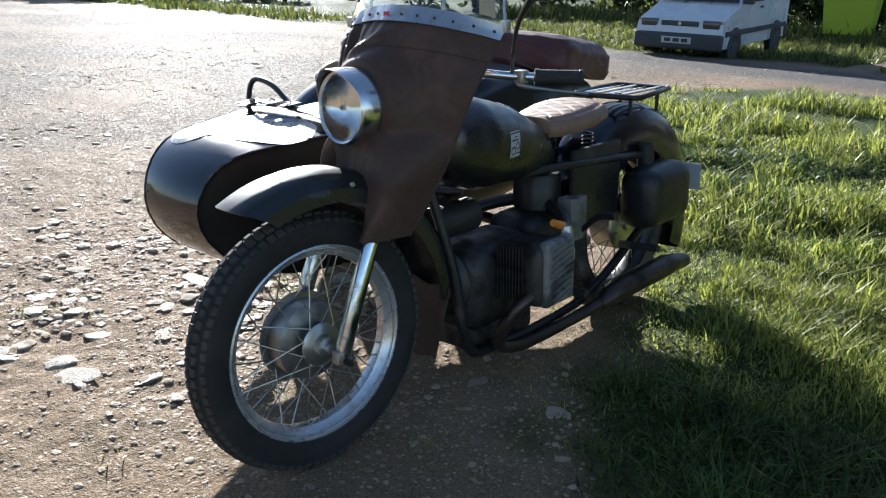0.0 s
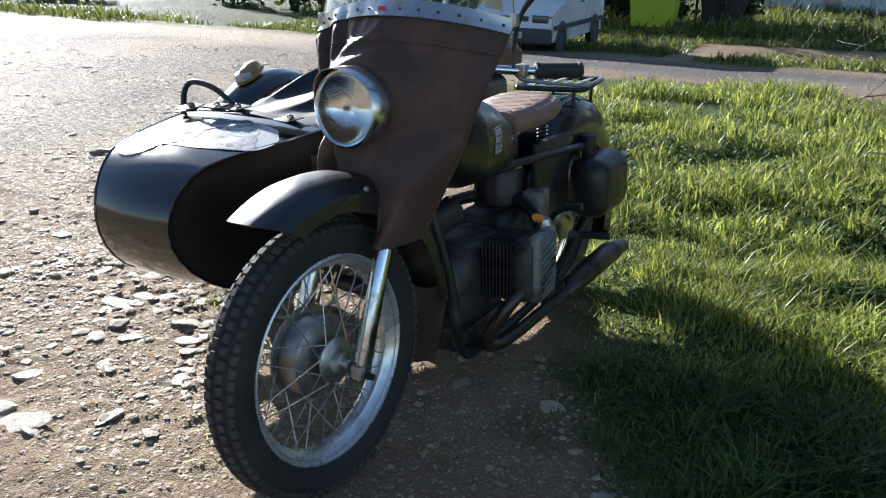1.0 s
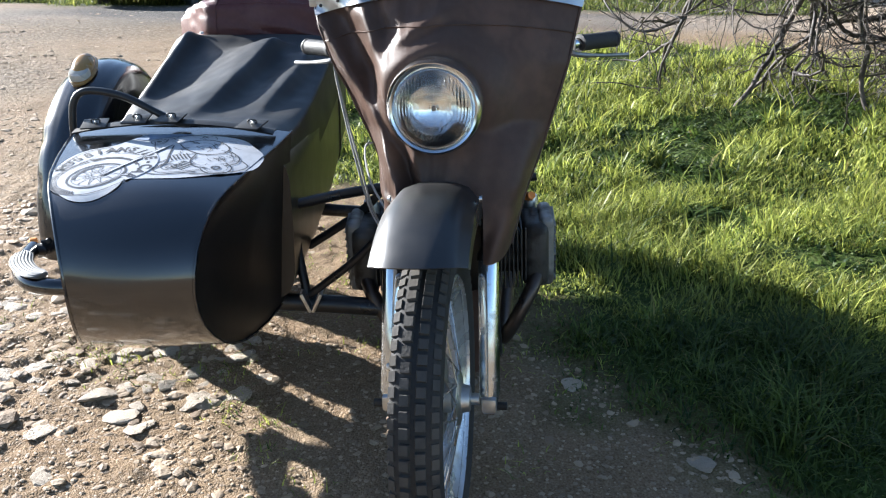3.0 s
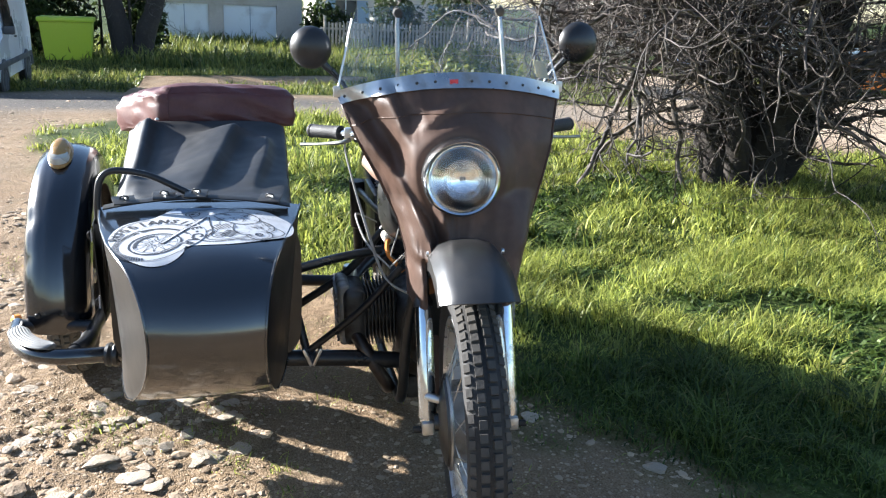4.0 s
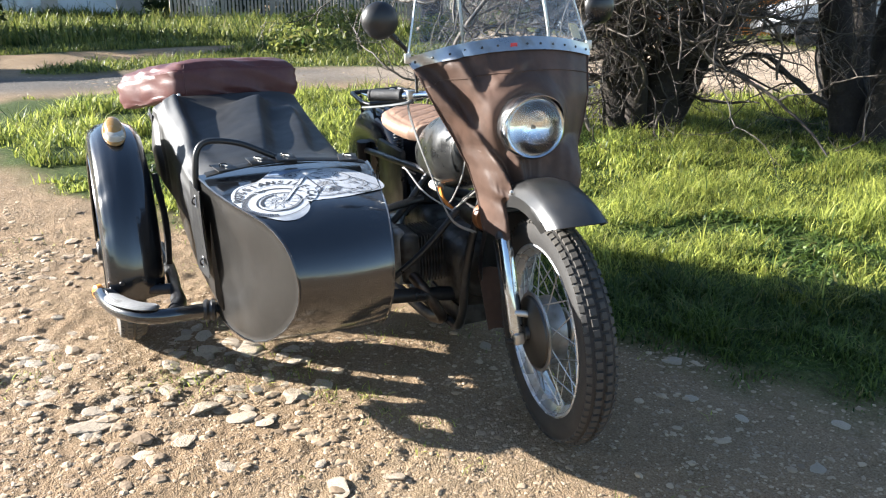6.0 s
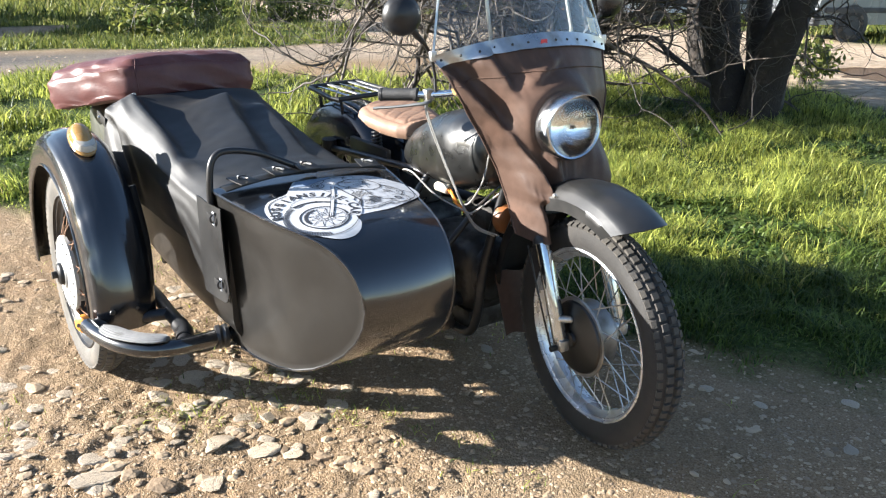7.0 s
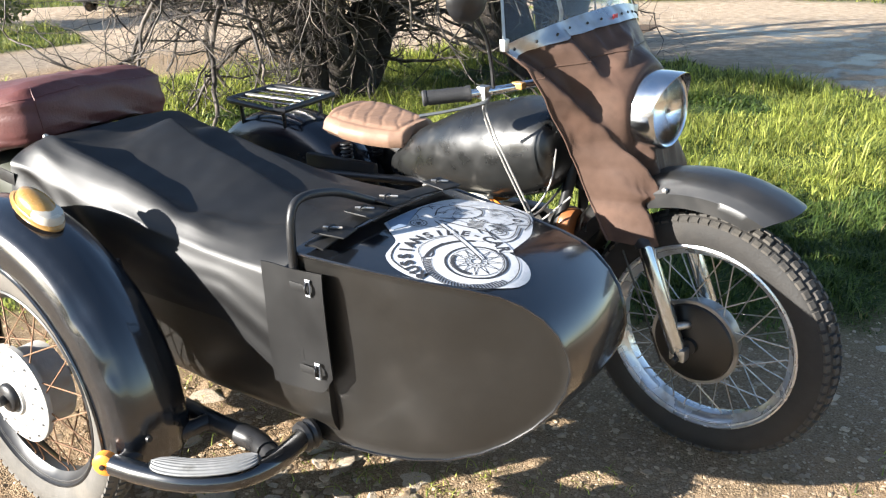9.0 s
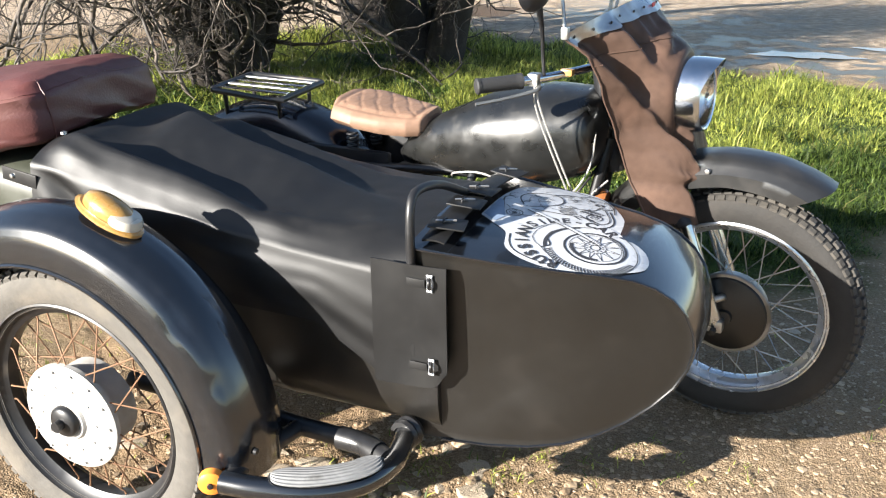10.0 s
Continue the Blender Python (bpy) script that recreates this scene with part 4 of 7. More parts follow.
tank = part("fuel_tank", loft(tank_sections()), tank_paint, motorcycle, "glossy black teardrop fuel tank", smooth=70)
part("filler_cap", lathe([(0.0, 0.024), (0.026, 0.022), (0.031, 0.016), (0.031, 0.0)], "z", 24, (-0.56, 0.0, 0.9)), chrome, tank, "chromed filler cap")


def badge_point(u, v, lift):
    """On the left side of the tank; u forwards, v upwards."""
    x, z = -0.705 + 0.10 * u, 0.745 + 0.085 * v
    t = (x + 1.035) / 0.68
    hw = float(np.interp(t, [0.4, 0.7, 0.92], [0.138, 0.165, 0.145]))
    top, low = float(np.interp(t, [0.2, 0.45, 0.72], [0.80, 0.875, 0.915])), float(np.interp(t, [0.2, 0.7], [0.635, 0.645]))
    q = min(1, max(-1, (z - (top + low) / 2) / ((top - low) / 2)))
    a = math.asin(abs(q) ** (1 / (0.85 if q > 0 else 0.62)))
    return Vector((x, hw * math.cos(a) ** 0.8 + 0.002 + lift, z))


def badge_bar(u0, u1, v0, v1, skew=0.0):
    return grid_sheet(lambda u, v: badge_point(u0 + (u1 - u0) * u + skew * v, v0 + (v1 - v0) * v, 0.0015), 4, 2, 0.0006)


badge = part("tank_badge", grid_sheet(lambda u, v: badge_point(0.30 + 0.55 * u - 0.1 * (v - 0.5), 0.0 + 0.78 * v, 0), 8, 8, 0.001), white_print, tank, "white printed badge on the tank side")
part("badge_band", grid_sheet(lambda u, v: badge_point(0.05 + 0.9 * u, 0.83 + 0.17 * v, 0), 8, 3, 0.001), white_print, badge)
for u0, u1, v0, v1 in ((0.1, 0.42, 0.88, 0.95), (0.5, 0.9, 0.88, 0.95), (0.36, 0.62, 0.1, 0.14), (0.4, 0.78, 0.55, 0.6), (0.42, 0.6, 0.66, 0.7), (0.62, 0.8, 0.3, 0.36)):
    part("print_bar", badge_bar(u0, u1, v0, v1), black_print, badge)
for cu, cv, r in ((0.72, 0.22, 0.12), (0.46, 0.36, 0.11)):
    part("print_ring", grid_sheet(lambda u, v: badge_point(cu + r * (0.75 + 0.25 * v) * math.cos(6.2832 * u), cv + 1.2 * r * (0.75 + 0.25 * v) * math.sin(6.2832 * u), 0.0015), 24, 1, 0.0006), black_print, badge)


# seat
def seat_point(u, v):
    t, s = u, v * 2 - 1
    x = -1.228 + 0.308 * t
    hw = float(np.interp(t, [0, 0.06, 0.3, 0.6, 0.85, 0.97, 1], [0.085, 0.125, 0.142, 0.128, 0.104, 0.08, 0.055]))
    c = math.copysign(abs(s) ** 0.8, s)
    z = 0.835 + 0.008 * math.cos(t * 4) - 0.012 * t * t - 0.026 * s ** 4
    rim = max(abs(s) / 0.74, abs(t - 0.5) / 0.42)
    z -= 0.005 * math.exp(-((rim - 1) / 0.07) ** 2)
    if rim < 0.97:
        q = min(abs(math.sin(math.pi * (t * 5.5 + s * 1.6))), abs(math.sin(math.pi * (t * 5.5 - s * 1.6))))
        z += 0.004 * min(1, q * 2.6) ** 0.6 - 0.004
    return Vector((x, hw * c, z))


def seat_mesh():
    bm = grid_sheet(seat_point, 84, 36)
    edge = [e for e in bm.edges if len(e.link_faces) == 1]
    out = bmesh.ops.extrude_edge_only(bm, edges=edge)
    low = [g for g in out["geom"] if isinstance(g, bmesh.types.BMVert)]
    for v in low:
        v.co = Vector((-1.05 + (v.co.x + 1.05) * 1.02, v.co.y * 1.03, v.co.z - 0.022))
    edge = [e for e in bm.edges if len(e.link_faces) == 1]
    out = bmesh.ops.extrude_edge_only(bm, edges=edge)
    for v in [g for g in out["geom"] if isinstance(g, bmesh.types.BMVert)]:
        v.co = Vector((-1.05 + (v.co.x + 1.05) * 0.93, v.co.y * 0.9, v.co.z - 0.018))
    bmesh.ops.holes_fill(bm, edges=[e for e in bm.edges if len(e.link_faces) == 1], sides=0)
    return bm


seat = part("saddle", seat_mesh(), tan_leather, motorcycle, "tan quilted leather saddle", smooth=50)
part("saddle_base", box((0.27, 0.16, 0.02), (-1.06, 0, 0.772), 0.006), frame_black, seat)
for s in (-1, 1):
    coil = [(-1.17 + 0.018 * math.cos(a), s * 0.075 + 0.018 * math.sin(a), 0.65 + 0.09 * a / 44) for a in np.linspace(0, 44, 90)]
    part("saddle_spring", tube(coil, 0.0035, 6), frame_black, seat)
part("saddle_stem", tube([(-0.92, 0, 0.66), (-0.96, 0, 0.70), (-1.0, 0, 0.745)], 0.014, 8), frame_black, seat)

# rear mudguard, rack, tail lamp and number board
part("rear_mudguard", mudguard((-1.50, 0, 0.338), 18, 205, 0.462, 0.29, 0.1, skirt_y=0.112, dents=0.002), satin_black, motorcycle, "satin black rear mudguard")
rack = part("luggage_rack", tube([(-1.665, -0.115, 0.84), (-1.42, -0.135, 0.832), (-1.395, -0.12, 0.832), (-1.395, 0.12, 0.832), (-1.42, 0.135, 0.832), (-1.665, 0.115, 0.84), (-1.68, 0.1, 0.84), (-1.68, -0.1, 0.84), (-1.665, -0.115, 0.84)], 0.010, 10), frame_black, motorcycle, "black tubular luggage rack")
for k in range(4):
    y = -0.075 + 0.05 * k
    part("slat", box((0.275, 0.02, 0.006), (-1.537, y, 0.842), 0.0025), chrome if k % 2 == 0 else alloy, rack, "bright metal slat")
for x, y in ((-1.43, -0.09), (-1.43, 0.09), (-1.65, -0.08), (-1.65, 0.08)):
    part("rack_strut", tube([(x, y, 0.832), (x, y * 0.95, 0.745)], 0.007, 8), frame_black, rack)
part("tail_lamp", lathe([(0.0, -0.03), (0.03, -0.028), (0.037, -0.015), (0.037, 0.03)], "x", 24, (-1.95, 0.0, 0.52)), red_print, motorcycle, "red tail lamp")
board = part("number_board", box((0.004, 0.13, 0.11), (-1.955, 0.07, 0.45), 0.001), white_print, motorcycle, "white number board")
part("print_bar", box((0.002, 0.1, 0.035), (-1.959, 0.07, 0.468), 0.0005), black_print, board)
part("print_bar", box((0.002, 0.08, 0.03), (-1.959, 0.07, 0.425), 0.0005), black_print, board)


# frame and engine
for s in (-1, 1):
    part("frame_tube", tube([(-0.36, s * 0.03, 0.80), (-0.42, s * 0.10, 0.45), (-0.46, s * 0.12, 0.20), (-0.6, s * 0.12, 0.155), (-1.0, s * 0.12, 0.155), (-1.2, s * 0.12, 0.2), (-1.5, s * 0.12, 0.335)], 0.016, 10, 5), frame_black, motorcycle)
    part("frame_tube", tube([(-0.36, s * 0.03, 0.84), (-0.6, s * 0.06, 0.68), (-0.95, s * 0.11, 0.66), (-1.25, s * 0.125, 0.64), (-1.48, s * 0.13, 0.62)], 0.014, 10, 5), frame_black, motorcycle)
    part("shock_absorber", tube([(-1.5, s * 0.135, 0.34), (-1.49, s * 0.135, 0.46), (-1.485, s * 0.135, 0.47), (-1.47, s * 0.135, 0.66)], [0.02, 0.02, 0.03, 0.03], 14), frame_black, motorcycle)
part("steering_head", tube([(-0.345, 0, 0.70), (-0.40, 0, 1.0)], 0.032, 14), frame_black, motorcycle)
part("fork_yoke", box((0.04, 0.22, 0.03), (-0.17, 0, 0.68), 0.01, Matrix.Rotation(radians(-22), 4, "Y")), frame_black, motorcycle, "", STEER)
part("fork_yoke", box((0.06, 0.24, 0.03), (-0.30, 0, 1.0), 0.01, Matrix.Rotation(radians(-22), 4, "Y")), frame_black, motorcycle, "", STEER)
engine = part("engine", box((0.34, 0.22, 0.28), (-0.67, 0, 0.34), 0.09, seg=4), engine_metal, motorcycle, "grimy alloy boxer engine")
part("timing_cover", lathe([(0.0, 0.03), (0.09, 0.028), (0.105, 0.015), (0.11, 0.0)], "x", 36, (-0.49, 0, 0.37)), engine_metal, engine)
part("generator", tube([(-0.62, 0, 0.555), (-0.44, 0, 0.555)], 0.052, 24), engine_metal, engine, "round generator")
part("sump", box((0.30, 0.2, 0.08), (-0.67, 0, 0.185), 0.02), engine_metal, engine)
part("gearbox", box((0.26, 0.2, 0.28), (-0.95, 0, 0.36), 0.05, seg=3), engine_metal, motorcycle, "grimy alloy gearbox")
for s in (-1, 1):
    fin = mesh_of(box((0.165, 0.004, 0.175), bevel=0.0))
    barrel = part("cylinder", tube([(-0.69, s * 0.10, 0.39), (-0.69, s * 0.25, 0.395)], 0.062, 24), engine_metal, motorcycle, "finned alloy cylinder")
    for k in range(9):
        part("fin", fin, engine_metal, barrel, m=Matrix.Translation((-0.69, s * (0.118 + 0.0115 * k), 0.397)))
    head = part("cylinder_head", box((0.17, 0.075, 0.19), (-0.69, s * 0.238, 0.40), 0.03, seg=3), engine_metal, barrel)
    part("rocker_cover", box((0.15, 0.04, 0.205), (-0.70, s * 0.270, 0.405), 0.019, seg=4), cover_alloy, barrel, "ribbed alloy rocker cover")
    for k in range(9):
        part("rib", box((0.118 - 0.004 * abs(k - 4), 0.009, 0.007), (-0.70, s * 0.292, 0.325 + 0.02 * k), 0.002, Matrix.Rotation(radians(12), 4, "Y")), cover_alloy, barrel)
    part("carburettor", lathe([(0.0, 0.06), (0.02, 0.058), (0.024, 0.04), (0.024, -0.01), (0.03, -0.015), (0.03, -0.05), (0.0, -0.055)], "z", 18, (-0.80, s * 0.235, 0.46)), alloy, motorcycle)
    part("intake_pipe", tube([(-0.72, s * 0.245, 0.44), (-0.79, s * 0.235, 0.46), (-0.9, s * 0.16, 0.5), (-0.96, s * 0.06, 0.53)], 0.021, 12, 4), frame_black, motorcycle)
    part("exhaust_pipe", tube([(-0.62, s * 0.24, 0.34), (-0.58, s * 0.22, 0.31), (-0.56, s * 0.18, 0.24), (-0.58, s * 0.145, 0.17), (-0.7, s * 0.15, 0.135), (-0.95, s * 0.17, 0.145), (-1.1, s * 0.2, 0.172)], 0.0205, 14, 6), exhaust_metal, motorcycle, "browned exhaust pipe")
    part("silencer", tube([(-1.08, s * 0.2, 0.165), (-1.13, s * 0.205, 0.182), (-1.19, s * 0.21, 0.195), (-1.50, s * 0.22, 0.20), (-1.58, s * 0.222, 0.195), (-1.66, s * 0.224, 0.185)], [0.02, 0.036, 0.042, 0.042, 0.034, 0.028], 18), exhaust_metal, motorcycle, "dull metal silencer")
    part("footrest", tube([(-0.86, s * 0.12, 0.28), (-0.86, s * 0.28, 0.285)], 0.015, 10), rubber, motorcycle)
    part("side_panel", box((0.30, 0.025, 0.27), (-1.17, s * 0.108, 0.565), 0.012), frame_black, motorcycle, "black steel side panel")
part("air_filter", lathe([(0.0, 0.07), (0.075, 0.065), (0.08, 0.055), (0.08, -0.05), (0.07, -0.06)], "z", 28, (-0.98, 0, 0.56)), frame_black, motorcycle)
part("horn", lathe([(0.0, 0.03), (0.045, 0.028), (0.05, 0.015), (0.05, 0.0), (0.02, -0.03)], "x", 24, (-0.38, -0.05, 0.60)), brown_lacquer, motorcycle, "brown lacquered horn")
part("battery_box", box((0.10, 0.06, 0.15), (-1.02, 0.115, 0.475), 0.01), cover_alloy, motorcycle, "dull silver battery box")
pannier = part("pannier", box((0.32, 0.16, 0.225), (-1.50, 0.17, 0.475), 0.078, seg=6), frame_black, motorcycle, "black rounded metal pannier")
part("passenger_footrest", tube([(-1.36, 0.11, 0.30), (-1.36, 0.265, 0.31)], 0.014, 10), rubber, motorcycle)
part("kick_lever", tube([(-1.04, 0.10, 0.40), (-1.045, 0.15, 0.44), (-1.04, 0.20, 0.485), (-1.04, 0.27, 0.50)], [0.011, 0.010, 0.012, 0.014], 8, 4), frame_black, motorcycle, "black kick-start lever")
part("hose_cap", tube([(-0.80, 0.225, 0.515), (-0.765, 0.23, 0.525), (-0.73, 0.235, 0.54)], [0.012, 0.014, 0.011], 10), orange_cap, motorcycle, "orange rubber cap")


# ---- the sidecar ----
sidecar = thing("sidecar", "black steel sidecar with a tonneau cover, bolted beside the motorcycle", "sidecar", pose(0, 0, 0))
NOSE = [(-0.56, 0.772), (-0.46, 0.765), (-0.36, 0.757), (-0.26, 0.749), (-0.18, 0.741), (-0.125, 0.73), (-0.085, 0.713), (-0.05, 0.688), (-0.023, 0.655), (-0.006, 0.615), (0.0, 0.575),
        (-0.008, 0.53), (-0.03, 0.485), (-0.068, 0.44), (-0.115, 0.4), (-0.17, 0.366), (-0.235, 0.34), (-0.31, 0.322), (-0.4, 0.312), (-0.5, 0.31), (-0.56, 0.31)]


def half_width(x, z):
    t = min(1, max(0, (x + 0.56) / 0.56))
    return 0.268 - 0.105 * t ** 1.25 - 0.035 * (1 - min(1, max(0, (z - 0.31) / 0.45))) * (1 - 0.6 * t)


def middle(x):
    return -0.655 + 0.025 * min(1, max(0, (x + 0.56) / 0.56))


def crown(x, s):
    """The height of the cowl's top above its edges; s runs from -1 to 1 across."""
    return 0.018 * (1 - s * s) * min(1, max(0, (-0.03 - x) / 0.12))


def cowl_point(k, s):
    x, z = NOSE[k]
    up = crown(x, s) if k < 10 else 0
    t = min(1, (x + 0.56) / 0.56)
    left = 1.05 - 0.2 * t if s > 0 else 1.035 - 0.035 * (1 - min(1, t / 0.4)) - 0.215 * max(0, (t - 0.58) / 0.42) ** 1.2
    return Vector((x + (0.012 * (1 - s * s) if k >= 7 else 0), middle(x) + s * left * half_width(x, z), z + up))


def cowl_mesh():
    bm = bmesh.new()
    n, m = len(NOSE), 16
    v = [[bm.verts.new(cowl_point(k, j / m * 2 - 1)) for j in range(m + 1)] for k in range(n)]
    for k in range(n - 1):
        for j in range(m):
            bm.faces.new((v[k][j], v[k + 1][j], v[k + 1][j + 1], v[k][j + 1]))
    return bm


def cheek_mesh(side):
    """The flat side of the nose, slightly bulged."""
    bm = bmesh.new()
    ring = [cowl_point(k, side) for k in range(len(NOSE))]
    c = sum(ring, Vector()) / len(ring)
    rings = []
    for q, f in enumerate((1.0, 0.985, 0.9, 0.7, 0.45, 0.2)):
        rings.append([bm.verts.new(c.lerp(p, f) + Vector((0, side * (0.010 * (1 - f * f) - (0.0015 if q == 1 else 0)), 0))) for p in ring])
    for a, b in zip(rings, rings[1:]):
        for k in range(len(ring)):
            bm.faces.new((a[k], a[(k + 1) % len(ring)], b[(k + 1) % len(ring)], b[k]))
    bm.faces.new(rings[-1])
    return bm


cowl = part("nose_cowl", cowl_mesh(), black_paint, sidecar, "glossy black rounded nose cowl", smooth=50)
for s in (-1, 1):
    part("nose_side", cheek_mesh(s), worn_paint, sidecar, "worn satin black side panel", smooth=50)
    part("edge_bead", tube([cowl_point(k, s) + Vector((0, s * 0.001, 0)) for k in range(len(NOSE) - 1)], 0.0035, 6), black_paint, cowl)


# tub behind the cowl
def tub_section(x, y0, y1, z0, z1, r=0.07):
    out = []
    for k in range(28):
        a = 2 * math.pi * k / 28
        c, s = math.cos(a), math.sin(a)
        out.append(Vector((x, (y0 + y1) / 2 + (y1 - y0) / 2 * math.copysign(abs(c) ** 0.35, c), (z0 + z1) / 2 + (z1 - z0) / 2 * math.copysign(abs(s) ** 0.35, s))))
    return out


part("tub", loft([tub_section(-0.5, -0.905, -0.372, 0.312, 0.745), tub_section(-0.9, -0.905, -0.365, 0.31, 0.74), tub_section(-1.3, -0.895, -0.36, 0.33, 0.78), tub_section(-1.54, -0.885, -0.36, 0.37, 0.80)]), worn_paint, sidecar, "black steel tub", smooth=60)
part("tail", loft([tub_section(-1.535, -0.888, -0.355, 0.372, 0.802), tub_section(-1.8, -0.885, -0.36, 0.43, 0.82), tub_section(-2.05, -0.875, -0.385, 0.52, 0.79), tub_section(-2.16, -0.83, -0.43, 0.58, 0.75)]), olive_paint, sidecar, "olive-black painted tail", smooth=60)


# tonneau cover
def tonneau_point(u, v):
    """u from the cowl back to the backrest, v from the right hem over the top to the left hem."""
    x = -0.545 - 0.985 * u
    yr, yl = -0.908 - 0.03 * u, -0.395 + 0.037 * u
    top = 0.772 + 0.02 * u + 0.088 * u * u
    roll = 0.072 - 0.03 * u
    if v < 0.22:
        t = v / 0.22
        low = 0.468 + 0.09 * min(1, max(0, (u - 0.085) / 0.15)) + 0.03 * u
        dent = 0.012 * math.exp(-((u - 0.55) / 0.12) ** 2) * math.sin(math.pi * t)
        dent += 0.045 * math.exp(-((u - 0.95 + 0.22 * (1 - t)) / 0.045) ** 2) * min(1, t * 1.6) * (1 - t ** 4) + 0.016 * math.exp(-((u - 0.80 + 0.16 * (1 - t)) / 0.05) ** 2) * math.sin(math.pi * t)
        return Vector((x, yr - 0.012 + 0.012 * t ** 3 + dent - 0.006 * math.sin(math.pi * t) + 0.004 * bumps(x, t, 5), low + (top - roll - low) * t))
    if v > 0.86:
        t = (v - 0.86) / 0.14
        return Vector((x, yl + 0.012 * math.sin(math.pi * t * 0.5), top - 0.6 * roll - 0.15 * t))
    t = (v - 0.22) / 0.64
    s = t * 2 - 1
    y = yr + (yl - yr) * t
    inside = min(1, (1 - abs(s)) / 0.14)
    z = top + 0.02 * (1 - s * s) * (1 - u) ** 2 - roll * abs(s) ** (4.5 if s < 0 else 7) * (1 if s < 0 else 0.6) - 0.04 * math.sin(math.pi * min(1, u * 1.04)) ** 0.8 * (1 - s ** 4)
    fold = 0.0
    for u0, y0, u1, y1, h, gentle, steep in ((0.22, -0.905, 1.02, -0.84, 0.058, 0.045, 0.030), (0.08, -0.72, 0.95, -0.51, 0.062, 0.15, 0.034), (0.12, -0.50, 0.88, -0.435, 0.036, 0.10, 0.022),
                                             (0.55, -0.93, 1.0, -0.905, 0.018, 0.03, 0.02), (0.02, -0.80, 0.42, -0.87, 0.014, 0.05, 0.03)):
        q = (u - u0) / (u1 - u0)
        if 0 < q < 1:
            a, b = min(1, q / 0.55), min(1, (1 - q) / 0.16)
            d = y - (y0 + (y1 - y0) * q) - 0.012 * math.sin(q * 6 + h * 100)
            fold += h * a * a * (3 - 2 * a) * b * b * (3 - 2 * b) * math.exp(-(abs(d) / (gentle if d < 0 else steep)) ** 1.7)
    z += fold * min(1, inside * 1.5) + 0.004 * bumps(x, y, 7) + 0.0015 * bumps(x, y, 23)
    return Vector((x, y, z))


tonneau = part("tonneau_cover", grid_sheet(tonneau_point, 90, 110, 0.003), leatherette, sidecar, "creased black leatherette tonneau cover", smooth=80)


def flap_point(u, v):
    x = -0.470 - 0.165 * u
    z = 0.742 - 0.287 * v + 0.045 * max(0, 1 - u * 3.4) ** 2.5 * v ** 10
    round_corner = 0.006 * max(0, 1 - u * 5) * v ** 12
    return Vector((x - round_corner, -0.932 + 0.012 * v - 0.008 * u - 0.003 * math.sin(u * 5 + v * 4) - 0.002 * bumps(u, v, 3), z))


flap = part("side_flap", grid_sheet(flap_point, 14, 22, 0.003), leatherette, tonneau, "leatherette side flap with buckle slots")
for z, y in ((0.708, -0.9395), (0.514, -0.931)):
    part("eyelet", lathe([(0.0085, 0.0), (0.011, -0.002), (0.0135, 0.0), (0.011, 0.001), (0.0085, 0.0)], "y", 4, start=math.pi / 4), white_print, flap, "bright metal eyelet", Matrix.Translation((-0.503, y, z)) @ Matrix.Diagonal((0.7, 1, 2.0, 1)))
    part("turn_buckle", tube([(-0.503, y, z - 0.012), (-0.501, y - 0.009, z - 0.005), (-0.501, y - 0.009, z + 0.007), (-0.503, y, z + 0.012)], 0.0028, 6, 3), frame_black, flap)
    part("strap", box((0.04, 0.002, 0.018), (-0.533, y + 0.0005, z - 0.003), 0.0008), leatherette, flap)

# strap band and buckles along the cowl's rear edge
part("edge_strap", grid_sheet(lambda u, v: Vector((-0.535 + 0.05 * v, -0.905 + 0.5 * u, 0.785 + 0.026 * (1 - (2 * u - 1) ** 2) + 0.004 * math.sin(math.pi * v))), 30, 4, 0.004), leatherette, tonneau, "wide leatherette strap")
for k, y in enumerate((-0.85, -0.745, -0.66, -0.46)):
    z = 0.795 + 0.026 * (1 - ((y + 0.655) / 0.25) ** 2)
    tab = part("buckle_tab", box((0.075, 0.06, 0.004), (-0.5, y, z), 0.0015, Matrix.Rotation(radians(4), 4, "Y") @ Matrix.Rotation(radians(12 - 8 * k), 4, "Z")), leatherette, tonneau)
    part("staple", tube([(-0.507, y - 0.010, z), (-0.507, y - 0.009, z + 0.009), (-0.507, y + 0.009, z + 0.009), (-0.507, y + 0.010, z)], 0.002, 6, 3), frame_black, tab, "black wire staple")
    part("toggle", tube([(-0.525, y - 0.006, z + 0.006), (-0.484, y + 0.008, z + 0.007)], 0.0026, 6), alloy, tab)
part("grab_bar", tube([(-0.548, -0.928, 0.73), (-0.55, -0.926, 0.79), (-0.553, -0.918, 0.845), (-0.556, -0.895, 0.872), (-0.553, -0.85, 0.876), (-0.545, -0.78, 0.862), (-0.53, -0.70, 0.826), (-0.522, -0.655, 0.806), (-0.515, -0.62, 0.802)], 0.0095, 12, 5), frame_black, sidecar, "black tubular grab bar")
part("snap", lathe([(0.0, 0.008), (0.007, 0.006), (0.008, 0.0)], "z", 12, (-1.519, -0.835, 0.884)), alloy, tonneau)
part("hold_strap", box((0.105, 0.004, 0.034), (-1.565, -0.945, 0.80), 0.0018, Matrix.Rotation(radians(8), 4, "Y")), leatherette, tonneau, "leatherette holding tab")
part("snap", lathe([(0.0, -0.006), (0.005, -0.005), (0.007, 0.0)], "y", 12, (-1.585, -0.947, 0.802)), alloy, tonneau)


